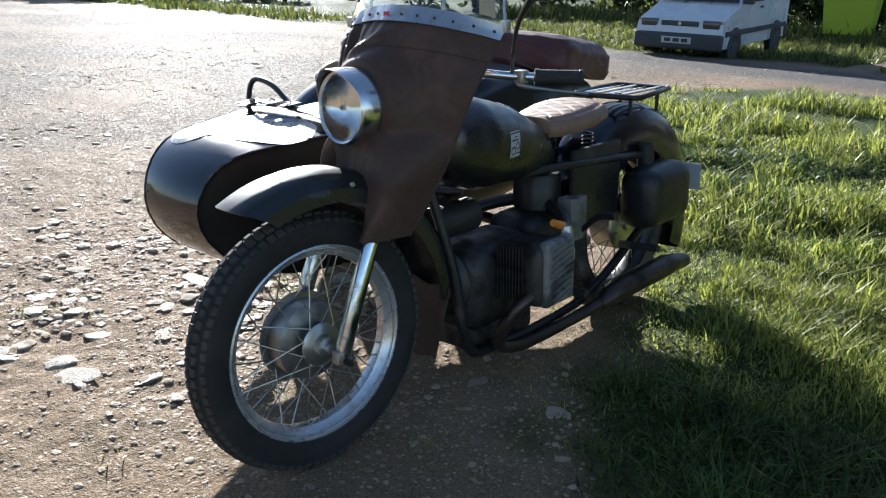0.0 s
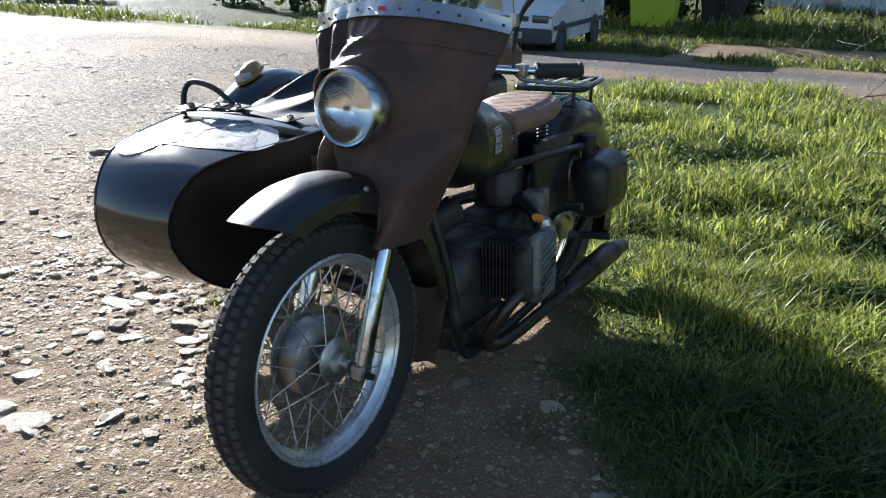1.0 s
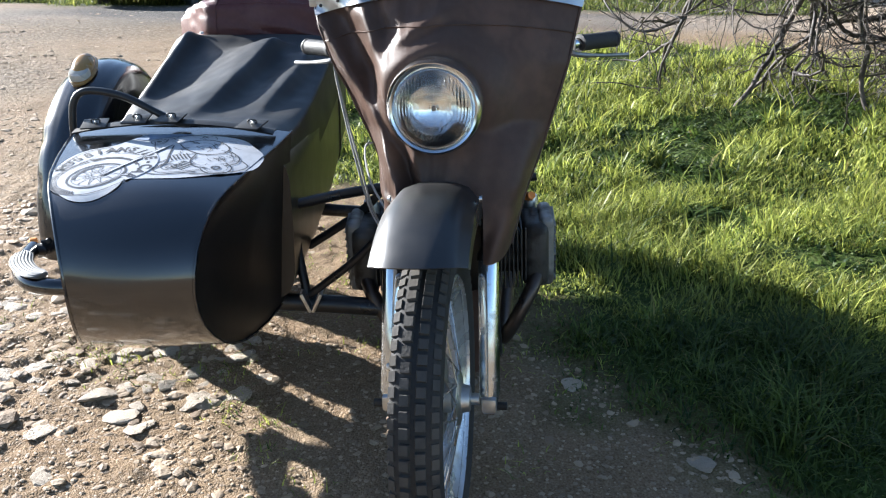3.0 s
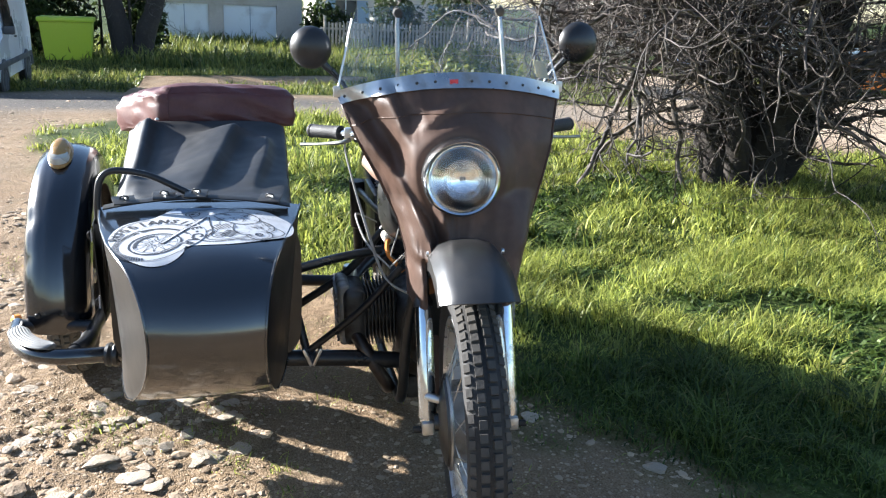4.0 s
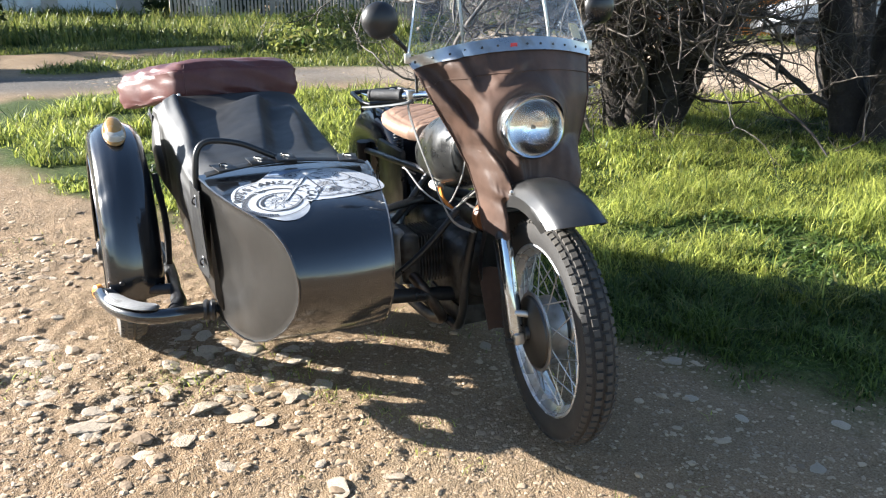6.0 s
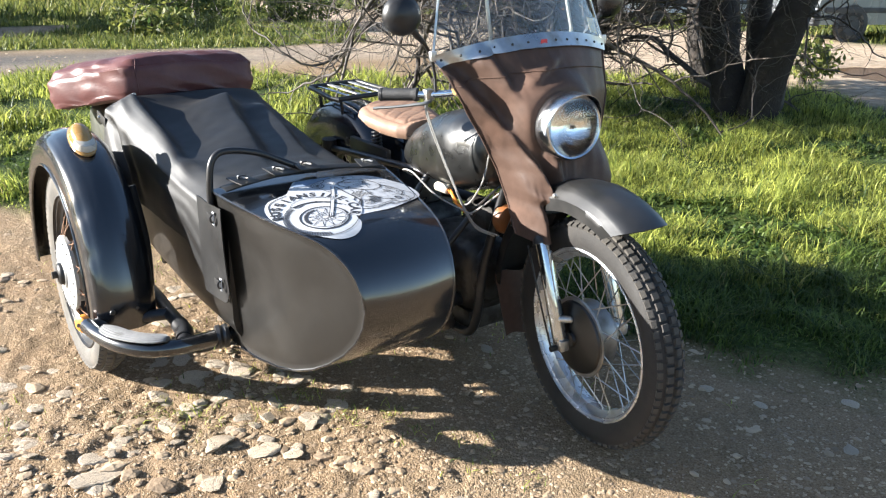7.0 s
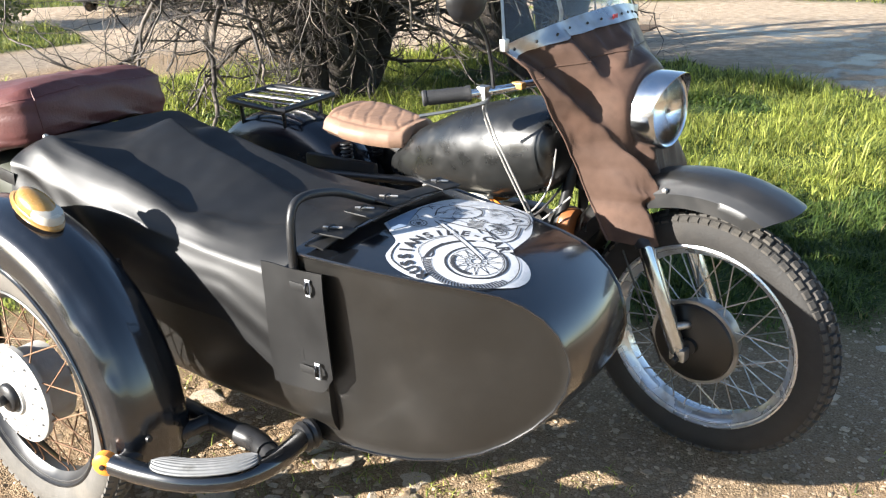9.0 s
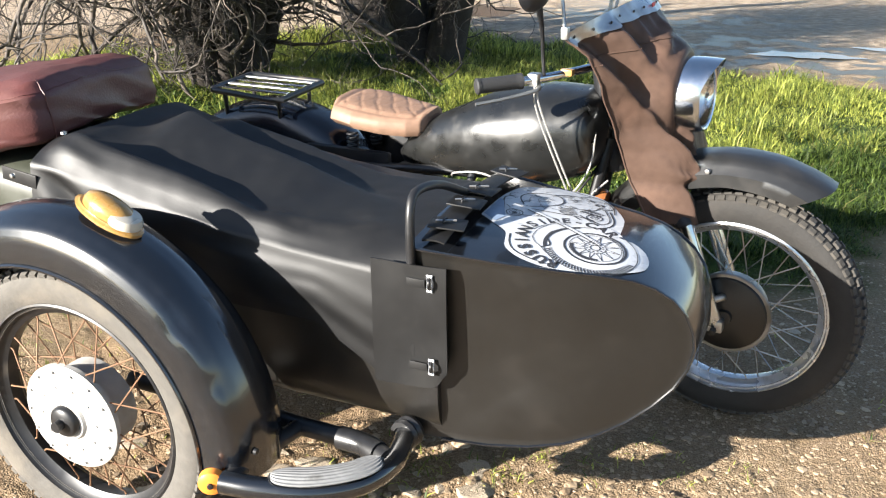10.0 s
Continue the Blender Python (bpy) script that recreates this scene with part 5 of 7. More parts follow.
# printed emblem on the cowl
def on_cowl(u, v, lift):
    """u along +y, v along -x, on the cowl's top."""
    x = -v
    z = float(np.interp(x, [p[0] for p in NOSE[:11]], [p[1] for p in NOSE[:11]]))
    s = max(-1, min(1, (u - middle(x)) / half_width(x, z)))
    return Vector((x, u, z + crown(x, s) + lift))


def emblem_patch(outline, lift, steps=14):
    """A flat printed patch: an outline in (u, v) filled as rings towards its middle."""
    bm = bmesh.new()
    cu, cv = sum(p[0] for p in outline) / len(outline), sum(p[1] for p in outline) / len(outline)
    rings = [[bm.verts.new(on_cowl(cu + (u - cu) * f, cv + (v - cv) * f, lift)) for u, v in outline] for f in np.linspace(1, 0.02, steps)]
    n = len(outline)
    for a, b in zip(rings, rings[1:]):
        for k in range(n):
            bm.faces.new((a[k], a[(k + 1) % n], b[(k + 1) % n], b[k]))
    bm.faces.new(rings[-1])
    return bm


def emblem_ring(cu, cv, r0, r1, lift, a0=0.0, a1=360.0, seg=64):
    bm = bmesh.new()
    rows = [[bm.verts.new(on_cowl(cu + r * math.cos(a), cv + r * math.sin(a), lift)) for r in (r0, (r0 + r1) / 2, r1)] for a in np.radians(np.linspace(a0, a1, seg + 1))]
    for a, b in zip(rows, rows[1:]):
        for k in range(2):
            bm.faces.new((a[k], a[k + 1], b[k + 1], b[k]))
    return bm


def emblem_line(points, width, lift):
    bm = bmesh.new()
    pts = [Vector((*p, 0)) for p in points]
    rows = []
    for i, p in enumerate(pts):
        d = (pts[min(i + 1, len(pts) - 1)] - pts[max(i - 1, 0)]).normalized()
        q = Vector((-d.y, d.x, 0)) * width / 2
        rows.append([bm.verts.new(on_cowl(p.x + q.x * k, p.y + q.y * k, lift)) for k in (-1, 1)])
    for a, b in zip(rows, rows[1:]):
        bm.faces.new((a[0], a[1], b[1], b[0]))
    return bm


HUB, TREAD, ARC = (-0.750, 0.218), (-0.757, 0.226), (-0.752, 0.268)
white = [(p.x, p.y) for p in smooth_path([(-0.714, 0.478, 0), (-0.742, 0.44, 0), (-0.769, 0.405, 0), (-0.80, 0.394, 0), (-0.834, 0.382, 0), (-0.859, 0.345, 0), (-0.868, 0.297, 0), (-0.864, 0.262, 0), (-0.848, 0.213, 0), (-0.82, 0.16, 0), (-0.779, 0.12, 0), (-0.735, 0.11, 0),
                                          (-0.70, 0.124, 0), (-0.680, 0.156, 0), (-0.682, 0.182, 0), (-0.647, 0.187, 0), (-0.574, 0.195, 0), (-0.51, 0.222, 0), (-0.44, 0.262, 0), (-0.41, 0.30, 0), (-0.408, 0.372, 0), (-0.44, 0.42, 0), (-0.473, 0.458, 0), (-0.537, 0.473, 0), (-0.62, 0.478, 0), (-0.714, 0.478, 0)], 3)[:-1]]
emblem = part("emblem", emblem_patch(white, 0.0014, 18), white_print, cowl, "white printed emblem of a wheel and motorcycle")


def ink(points, width, name="drawn_line", lift=0.0024, steps=5, mat=None):
    """One stroke of the printed drawing."""
    path = [(p.x, p.y) for p in smooth_path([(u, v, 0) for u, v in points], steps)] if len(points) > 2 else points
    return part(name, emblem_line(path, width, lift), mat or black_print, emblem)


def ring(centre, r0, r1, a0=0.0, a1=360.0, name="emblem_ring", mat=None, lift=0.0024):
    return part(name, emblem_ring(*centre, r0, r1, lift, a0, a1), mat or black_print, emblem)


# the wheel: rim and spokes about the hub, the tyre set back behind them
ring(TREAD, 0.0945, 0.0965)
ring(TREAD, 0.0885, 0.0945, 28, 112)
ring(TREAD, 0.080, 0.0815, 115, 250)
ring(TREAD, 0.0655, 0.0675, 250, 395)
for k in range(34):
    a = radians(118 + 4.2 * k)
    ink([(TREAD[0] + 0.0825 * math.cos(a), TREAD[1] + 0.0825 * math.sin(a)), (TREAD[0] + 0.0935 * math.cos(a + 0.05), TREAD[1] + 0.0935 * math.sin(a + 0.05))], 0.0034, "tread_mark")
for r0, r1 in ((0.060, 0.065), (0.0525, 0.0538), (0.0215, 0.023), (0.009, 0.0115)):
    ring(HUB, r0, r1)
ring(HUB, 0.044, 0.052, 95, 200)
for k in range(12):
    a = 2 * math.pi * k / 12
    c, d = math.cos(a), math.sin(a)
    for twist in (0.22, -0.22):
        ink([(HUB[0] + 0.022 * math.cos(a + twist), HUB[1] + 0.022 * math.sin(a + twist)), (HUB[0] + 0.051 * c, HUB[1] + 0.051 * d)], 0.0016, "spoke_mark")
    ring((HUB[0] + 0.0165 * c, HUB[1] + 0.0165 * d), 0.0, 0.0022, name="disc_hole")
ink([(-0.7345, 0.212), (-0.668, 0.327), (-0.632, 0.396)], 0.0125, "fork_mark", 0.003)
ink([(-0.7345, 0.212), (-0.668, 0.327), (-0.632, 0.396)], 0.0078, "fork_mark", 0.0036, mat=white_print)
ink([(-0.7345, 0.212), (-0.668, 0.327)], 0.0014, "fork_mark", 0.0042)
# front guard over the wheel and the line inside the left edge
ink([(-0.786, 0.335), (-0.762, 0.347), (-0.725, 0.345), (-0.69, 0.331)], 0.0015)
ink([(-0.80, 0.318), (-0.782, 0.304), (-0.752, 0.319), (-0.722, 0.317)], 0.0035)
ink([(-0.818, 0.302), (-0.80, 0.318), (-0.786, 0.335)], 0.0015)
ink([(-0.775, 0.392), (-0.812, 0.381), (-0.838, 0.362), (-0.853, 0.325), (-0.857, 0.29)], 0.0032)


def word_on_arc(word, radius, start, step, size):
    """Letters set one by one round the printed wheel."""
    out = bmesh.new()
    for k, ch in enumerate(word):
        if ch == " ":
            continue
        cu = bpy.data.curves.new("letter", "FONT")
        cu.body, cu.size, cu.align_x, cu.offset = ch, size, "CENTER", 0.0016
        ob = new("letter", cu)
        me = ob.to_mesh()
        a = radians(start - step * k)
        for v in me.vertices:
            x, y = v.co.x, v.co.y
            r = radius + y
            v.co = on_cowl(ARC[0] + r * math.cos(a) + x * math.sin(a), ARC[1] + r * math.sin(a) - x * math.cos(a), 0.0034)
        out.from_mesh(me)
        ob.to_mesh_clear()
        bpy.data.objects.remove(ob)
        bpy.data.curves.remove(cu)
    return out


part("lettering", word_on_arc("RUSSIAN", 0.090, 174, 15.1, 0.036), black_print, emblem, "black letters RUSSIAN", smooth=0)
part("lettering", word_on_arc("SIDE-CAR", 0.092, 67, 15.3, 0.036), black_print, emblem, "black letters SIDE-CAR", smooth=0)
# the drawn motorcycle: bars, tank, saddle, rear guard, frame, pipes, finned engine
ink([(-0.69, 0.436), (-0.64, 0.452), (-0.585, 0.468), (-0.556, 0.452)], 0.0036)
ink([(-0.70, 0.448), (-0.66, 0.462), (-0.60, 0.468)], 0.0018)
ink([(-0.608, 0.416), (-0.56, 0.438), (-0.52, 0.428), (-0.493, 0.39), (-0.505, 0.355), (-0.55, 0.343), (-0.59, 0.37), (-0.612, 0.40)], 0.0034)
ink([(-0.585, 0.41), (-0.545, 0.416), (-0.52, 0.38)], 0.0016)
ink([(-0.575, 0.39), (-0.545, 0.398), (-0.528, 0.368)], 0.0012)
ink([(-0.492, 0.378), (-0.462, 0.345), (-0.458, 0.31), (-0.48, 0.283)], 0.0032)
ink([(-0.50, 0.362), (-0.475, 0.34), (-0.472, 0.31), (-0.492, 0.292)], 0.0014)
ink([(-0.452, 0.325), (-0.432, 0.295), (-0.452, 0.262), (-0.50, 0.235), (-0.547, 0.222)], 0.0028)
ring((-0.498, 0.268), 0.033, 0.036, 200, 420, "drawn_ring")
ring((-0.498, 0.268), 0.025, 0.0262, 180, 430, "drawn_ring")
ring((-0.498, 0.268), 0.006, 0.011, name="drawn_ring")
ink([(-0.625, 0.392), (-0.62, 0.334), (-0.614, 0.279), (-0.632, 0.235)], 0.004)
ink([(-0.56, 0.342), (-0.563, 0.30), (-0.548, 0.268), (-0.515, 0.262)], 0.003)
ink([(-0.615, 0.30), (-0.648, 0.25), (-0.64, 0.218), (-0.60, 0.212), (-0.535, 0.236)], 0.0036)
ink([(-0.60, 0.29), (-0.632, 0.25), (-0.622, 0.226), (-0.59, 0.224), (-0.53, 0.248)], 0.0024)
ink([(-0.677, 0.42), (-0.667, 0.38), (-0.652, 0.345), (-0.636, 0.285)], 0.0022)
ring((-0.668, 0.418), 0.0, 0.006, name="drawn_ring")
for r0, r1 in ((0.017, 0.0195), (0.011, 0.012)):
    ring((-0.668, 0.418), r0, r1, name="drawn_ring")
for (cu, cv), lean in (((-0.592, 0.318), 0.5), ((-0.572, 0.268), 1.1)):
    for k in range(6):
        q = -0.02 + 0.008 * k
        ink([(cu + q * math.cos(lean) - 0.017 * math.sin(lean), cv + q * math.sin(lean) + 0.017 * math.cos(lean)), (cu + q * math.cos(lean) + 0.017 * math.sin(lean), cv + q * math.sin(lean) - 0.017 * math.cos(lean))], 0.0034, "drawn_fin")
for r0, r1 in ((0.016, 0.0185), (0.007, 0.009)):
    ring((-0.60, 0.256), r0, r1, name="drawn_ring")
ring(ARC, 0.0885, 0.121, -48, 74, "lettering_band", white_print, 0.003)
rng = random.Random(5)
for k in range(90):
    u, v = rng.uniform(-0.70, -0.43), rng.uniform(0.225, 0.465)
    if (u + 0.575) ** 2 / 0.13 ** 2 + (v - 0.35) ** 2 / 0.115 ** 2 > 1 or (u - ARC[0]) ** 2 + (v - ARC[1]) ** 2 < 0.135 ** 2:
        continue
    a, n, bend = rng.choice((0.9, 1.2, 2.4, -0.6)) + rng.uniform(-0.25, 0.25), rng.uniform(0.01, 0.035), rng.uniform(-0.3, 0.3)
    ink([(u, v), (u + n * math.cos(a) / 2 - bend * n * math.sin(a), v + n * math.sin(a) / 2 + bend * n * math.cos(a)), (u + n * math.cos(a), v + n * math.sin(a))], rng.uniform(0.0009, 0.0022), steps=2)
part("blue_patch", emblem_patch([(-0.708, 0.474), (-0.735, 0.44), (-0.70, 0.428), (-0.655, 0.446), (-0.61, 0.462), (-0.60, 0.474)], 0.003, 4), blue_print, emblem)

# wheel, guard, lamp
make_wheel("sidecar_wheel", sidecar, Matrix.Translation((-1.262, -1.125, 0.352)) @ Matrix.Scale(1.03, 4), frame_black, rust_spoke, "side", "black rimmed spoked sidecar wheel")


def side_guard_mesh():
    sec = [(-1.203, 0.372), (-1.206, 0.40), (-1.205, 0.43), (-1.195, 0.455), (-1.165, 0.476), (-1.125, 0.486), (-1.085, 0.484), (-1.045, 0.468), (-1.022, 0.44), (-1.015, 0.40), (-1.014, 0.34)]
    n = len(sec) - 1

    def f(u, v):
        a = radians(-4 + 194 * u)
        i = min(int(v * n), n - 1)
        t = v * n - i
        y, r = sec[i][0] * (1 - t) + sec[i + 1][0] * t, sec[i][1] * (1 - t) + sec[i + 1][1] * t
        r += 0.0011 * bumps(a * 3, y * 12, 1.3) - 0.010 * math.exp(-((a - 0.72) / 0.06) ** 2 - ((y + 1.19) / 0.02) ** 2) - 0.008 * math.exp(-((a - 0.42) / 0.05) ** 2 - ((y + 1.195) / 0.02) ** 2)
        return Vector((-1.272 + r * math.cos(a), y, 0.345 + r * math.sin(a)))
    return grid_sheet(f, 90, n * 3, 0.003)


side_guard = part("sidecar_mudguard", side_guard_mesh(), black_paint, sidecar, "dented glossy black mudguard", smooth=60)
part("guard_edge", tube([(-1.272 + 0.372 * math.cos(a), -1.2045, 0.345 + 0.372 * math.sin(a)) for a in np.radians(np.linspace(-4, 190, 60))], 0.0045, 6), black_paint, side_guard)
for a, y in ((1, -1.16), (1, -1.09)):
    part("guard_bolt", lathe([(0.0, 0.008), (0.007, 0.006), (0.008, 0)], "x", 10), frame_black, side_guard, "", Matrix.Translation((-0.795, y, 0.375)))
LAMP2 = Matrix.Translation((-1.128, -1.115, 0.817)) @ Matrix.Rotation(radians(23), 4, "Y") @ Matrix.Diagonal((1.14, 1.05, 0.7, 1))
side_lamp = part("side_lamp", loft([[Vector((0.062 * (1.15 if math.cos(a) < 0 else 1) * math.cos(a) * k, 0.034 * math.sin(a) * k, z)) for a in np.linspace(0, 2 * math.pi, 24, endpoint=False)] for k, z in ((1.08, -0.004), (1.1, 0.006), (1.0, 0.010), (0.96, 0.014))]), amber, sidecar, "amber and clear side lamp", LAMP2)
part("amber_lens", loft([[Vector((0.056 * math.cos(a) * k - 0.006 - 0.010 * (1 - k), 0.031 * math.sin(a) * k, z)) for a in np.linspace(0, 2 * math.pi, 24, endpoint=False)] for k, z in ((1.0, 0.013), (0.97, 0.028), (0.85, 0.044), (0.6, 0.054), (0.2, 0.058))]), amber, side_lamp, "amber lens", LAMP2)
part("clear_lens", loft([[Vector((0.028 + 0.033 * math.cos(a) * k, 0.0315 * math.sin(a) * k, z)) for a in np.linspace(0, 2 * math.pi, 20, endpoint=False)] for k, z in ((1.0, 0.0125), (1.0, 0.026), (0.88, 0.038), (0.4, 0.045))]), clear_lens, side_lamp, "milky clear lens", LAMP2)

# chassis tubes, step, marker
step_tube = part("step_tube", tube([(-0.60, -0.80, 0.31), (-0.575, -0.90, 0.325), (-0.55, -0.99, 0.335), (-0.545, -1.06, 0.338), (-0.575, -1.13, 0.338), (-0.65, -1.185, 0.337), (-0.75, -1.215, 0.336), (-0.83, -1.226, 0.335)], 0.0235, 16, 5), black_paint, sidecar, "black bent tube step")
part("tube_collar", lathe([(0.022, -0.02), (0.033, -0.018), (0.036, -0.008), (0.031, 0.0), (0.036, 0.008), (0.033, 0.018), (0.022, 0.02)], "y", 24), frame_black, step_tube, "", Matrix.Translation((-0.568, -0.915, 0.327)) @ Matrix.Rotation(radians(-12), 4, "Z"))
pad_line = smooth_path([(-0.552, -1.075, 0.361), (-0.585, -1.13, 0.361), (-0.65, -1.178, 0.36), (-0.73, -1.205, 0.358)], 6)


def pad_point(u, v):
    i = min(int(u * (len(pad_line) - 1)), len(pad_line) - 2)
    p = pad_line[i].lerp(pad_line[i + 1], u * (len(pad_line) - 1) - i)
    d = (pad_line[i + 1] - pad_line[i]).normalized()
    w = 0.029 * (1 - (2 * u - 1) ** 6) ** 0.5 + 0.002
    s = v * 2 - 1
    return p + d.cross(Vector((0, 0, 1))) * w * s + Vector((0, 0, 0.014 - 0.006 * s * s + 0.0008 * math.sin(v * 44)))


part("step_pad", grid_sheet(pad_point, 40, 56, 0.006), step_metal, step_tube, "ribbed aluminium step pad")
marker = part("end_marker", lathe([(0.0, 0.012), (0.018, 0.012), (0.026, 0.006), (0.027, -0.012), (0.02, -0.016)], "x", 28), orange_cap, step_tube, "round orange end cap", Matrix.Translation((-0.85, -1.236, 0.335)) @ Matrix.Rotation(radians(-64), 4, "Z"))
part("cap_boss", lathe([(0.0, 0.018), (0.006, 0.016), (0.007, 0.010)], "x", 10), frame_black, marker, "", Matrix.Translation((-0.85, -1.236, 0.335)) @ Matrix.Rotation(radians(-64), 4, "Z") @ pose(0.0, 0, 0))
for pts, r in ((((-0.56, -1.03, 0.337), (-0.64, -1.0, 0.335), (-0.80, -0.993, 0.335), (-0.95, -0.985, 0.335), (-1.27, -0.985, 0.34)), 0.021), (((-0.79, -0.985, 0.335), (-0.81, -1.08, 0.335), (-0.82, -1.16, 0.335), (-0.825, -1.215, 0.335)), 0.019), (((-0.585, -1.02, 0.3365), (-0.635, -1.002, 0.335), (-0.69, -0.998, 0.335)), 0.0255),
               (((-0.57, -0.8, 0.30), (-0.57, -0.45, 0.285), (-0.57, -0.2, 0.27), (-0.57, -0.02, 0.25)), 0.026), (((-1.3, -0.85, 0.33), (-1.3, -0.4, 0.3), (-1.3, -0.1, 0.28)), 0.022),
               (((-0.55, -0.345, 0.315), (-0.505, -0.20, 0.45), (-0.47, -0.08, 0.60)), 0.011), (((-0.80, -0.38, 0.36), (-0.76, -0.2, 0.5), (-0.74, -0.08, 0.66)), 0.013), (((-0.56, -0.355, 0.31), (-0.60, -0.38, 0.42), (-0.66, -0.40, 0.55)), 0.013),
               (((-0.6, -0.38, 0.56), (-0.7, -0.25, 0.56), (-0.75, -0.1, 0.57)), 0.015)):
    part("chassis_tube", tube(pts, r, 12, 4), frame_black, sidecar, "black chassis tube")
for y, lean in ((-0.355, 24), (-0.325, -24)):
    part("tube_clamp", box((0.05, 0.010, 0.06), (-0.545, y, 0.30), 0.003, Matrix.Rotation(radians(lean), 4, "X")), alloy, sidecar, "bare metal tube clamp")
part("guard_stay", tube([(-1.0, -0.985, 0.33), (-1.02, -0.98, 0.5), (-1.05, -1.0, 0.68)], 0.012, 8, 4), frame_black, sidecar)


# covered spare wheel on the tail
def spare_point(u, v):
    a = 2 * math.pi * u
    c, s = math.cos(a), math.sin(a)
    r = sum(max(0.0, math.cos(a - radians(f)) / d) ** 16 for f, d in ((10, 0.302), (-62, 0.33), (-135, 0.33), (98, 0.305), (172, 0.32))) ** (-1 / 16)
    px, py = r * c, r * s
    prof = [(0.0, 0.074), (0.5, 0.075), (0.78, 0.070), (0.92, 0.055), (1.0, 0.022), (1.005, -0.055), (0.985, -0.082), (0.93, -0.09), (0.5, -0.09)]
    t = v * (len(prof) - 1)
    i = min(int(t), len(prof) - 2)
    k = prof[i][0] + (prof[i + 1][0] - prof[i][0]) * (t - i)
    h = prof[i][1] + (prof[i + 1][1] - prof[i][1]) * (t - i)
    crease = (0.022 * bumps(px * 6, py * 6 + h * 20, 2.2) + 0.012 * bumps(px * 16, py * 16 + h * 40, 2.0)) * (k > 0.6)
    return Vector((px * k * (1 + crease), py * k * (1 + crease), h + crease * 0.3 - 0.16 * (py * k) ** 2))


SPARE = Matrix.Translation((-1.925, -0.64, 0.90)) @ Matrix.Rotation(radians(-9), 4, "Y") @ Matrix.Rotation(radians(1.5), 4, "X")
spare = part("spare_wheel_cover", grid_sheet(spare_point, 96, 40), maroon, sidecar, "maroon vinyl covered spare wheel", SPARE, smooth=60)
part("seam", tube([spare_point(334.5 / 360, v / 20) + Vector((0.001, -0.001, 0)) for v in range(7, 17)], 0.0022, 5), maroon, spare, "", SPARE)
part("stitching", tube([spare_point(k / 96, 0.47) + Vector((0, 0, 0.0004)) for k in range(97)], 0.0012, 5), maroon, spare, "", SPARE)


# ---- trees and bushes ----
bark = material("dark_bark", (0.026, 0.020, 0.016), 0.9, vary=0.4, second=(0.046, 0.038, 0.031), mask_scale=9, mask_at=0.52, bump=0.9, bump_scale=45)
twig_bark = material("grey_twig", (0.043, 0.034, 0.028), 0.65, vary=0.45, second=(0.15, 0.122, 0.1), mask_scale=5, mask_at=0.5)
ivy_leaf = leaf_material("dark_leaf", (0.012, 0.022, 0.007), (0.04, 0.065, 0.016))


def height_at(x, y):
    return float(ground_height(np.array([x]), np.array([y]))[0])


class Wood:
    """Collects tapering limbs as tubes in plain arrays."""

    def __init__(self, seed):
        self.rng, self.v, self.f, self.count = random.Random(seed), [], [], 0

    def limb(self, pts, r0, r1, sides):
        up = None
        n = len(pts)
        for i, p in enumerate(pts):
            d = (pts[min(i + 1, n - 1)] - pts[max(i - 1, 0)]).normalized()
            up = d.orthogonal().normalized() if up is None else (up - d * up.dot(d)).normalized()
            side = d.cross(up)
            r = r0 + (r1 - r0) * i / (n - 1)
            if sides > 6:
                r *= 1 + 0.12 * bumps(p.z * 3, i * 0.7, 2.0)
            for k in range(sides):
                a = 2 * math.pi * k / sides
                q = p + (up * math.cos(a) + side * math.sin(a)) * (r * (1 + (0.1 * math.sin(3 * a + i) if sides > 6 else 0)))
                self.v.append((q.x, q.y, q.z))
            if i:
                b = self.count + (i - 1) * sides
                for k in range(sides):
                    self.f.append((b + k, b + (k + 1) % sides, b + sides + (k + 1) % sides, b + sides + k))
        self.count += n * sides

    def path(self, start, way, length, steps, wander, rise):
        p, d, out = start.copy(), way.normalized(), [start.copy()]
        for _ in range(steps):
            d = (d + Vector((self.rng.gauss(0, wander), self.rng.gauss(0, wander), self.rng.gauss(0, wander) + rise))).normalized()
            p = p + d * length / steps
            out.append(p.copy())
        return out

    def spray(self, start, way, length, radius, depth, rise=0.02, wander=0.2):
        """A branch with side branches down to thin twigs."""
        steps = max(5, int(length * 11)) if depth else 6
        pts = self.path(start, way, length, steps, wander, rise)
        self.limb(pts, radius, radius * 0.35, 5 if radius > 0.012 else 4 if radius > 0.005 else 3)
        if depth <= 0:
            return
        kids = self.rng.randint(5, 8) if depth > 1 else self.rng.randint(4, 7)
        for _ in range(kids):
            i = self.rng.randint(1, len(pts) - 1)
            d = (pts[i] - pts[i - 1]).normalized()
            side = Vector((self.rng.gauss(0, 1), self.rng.gauss(0, 1), self.rng.gauss(0.1, 0.9))).normalized()
            self.spray(pts[i], d * 0.6 + side, length * self.rng.uniform(0.3, 0.62), max(0.0016, radius * self.rng.uniform(0.3, 0.5)), depth - 1, rise * 0.5, wander * 1.2)

    def mesh(self, mat):
        me = mesh_from_arrays(np.array(self.v), np.array(self.f), True)
        me.materials.append(mat)
        return me


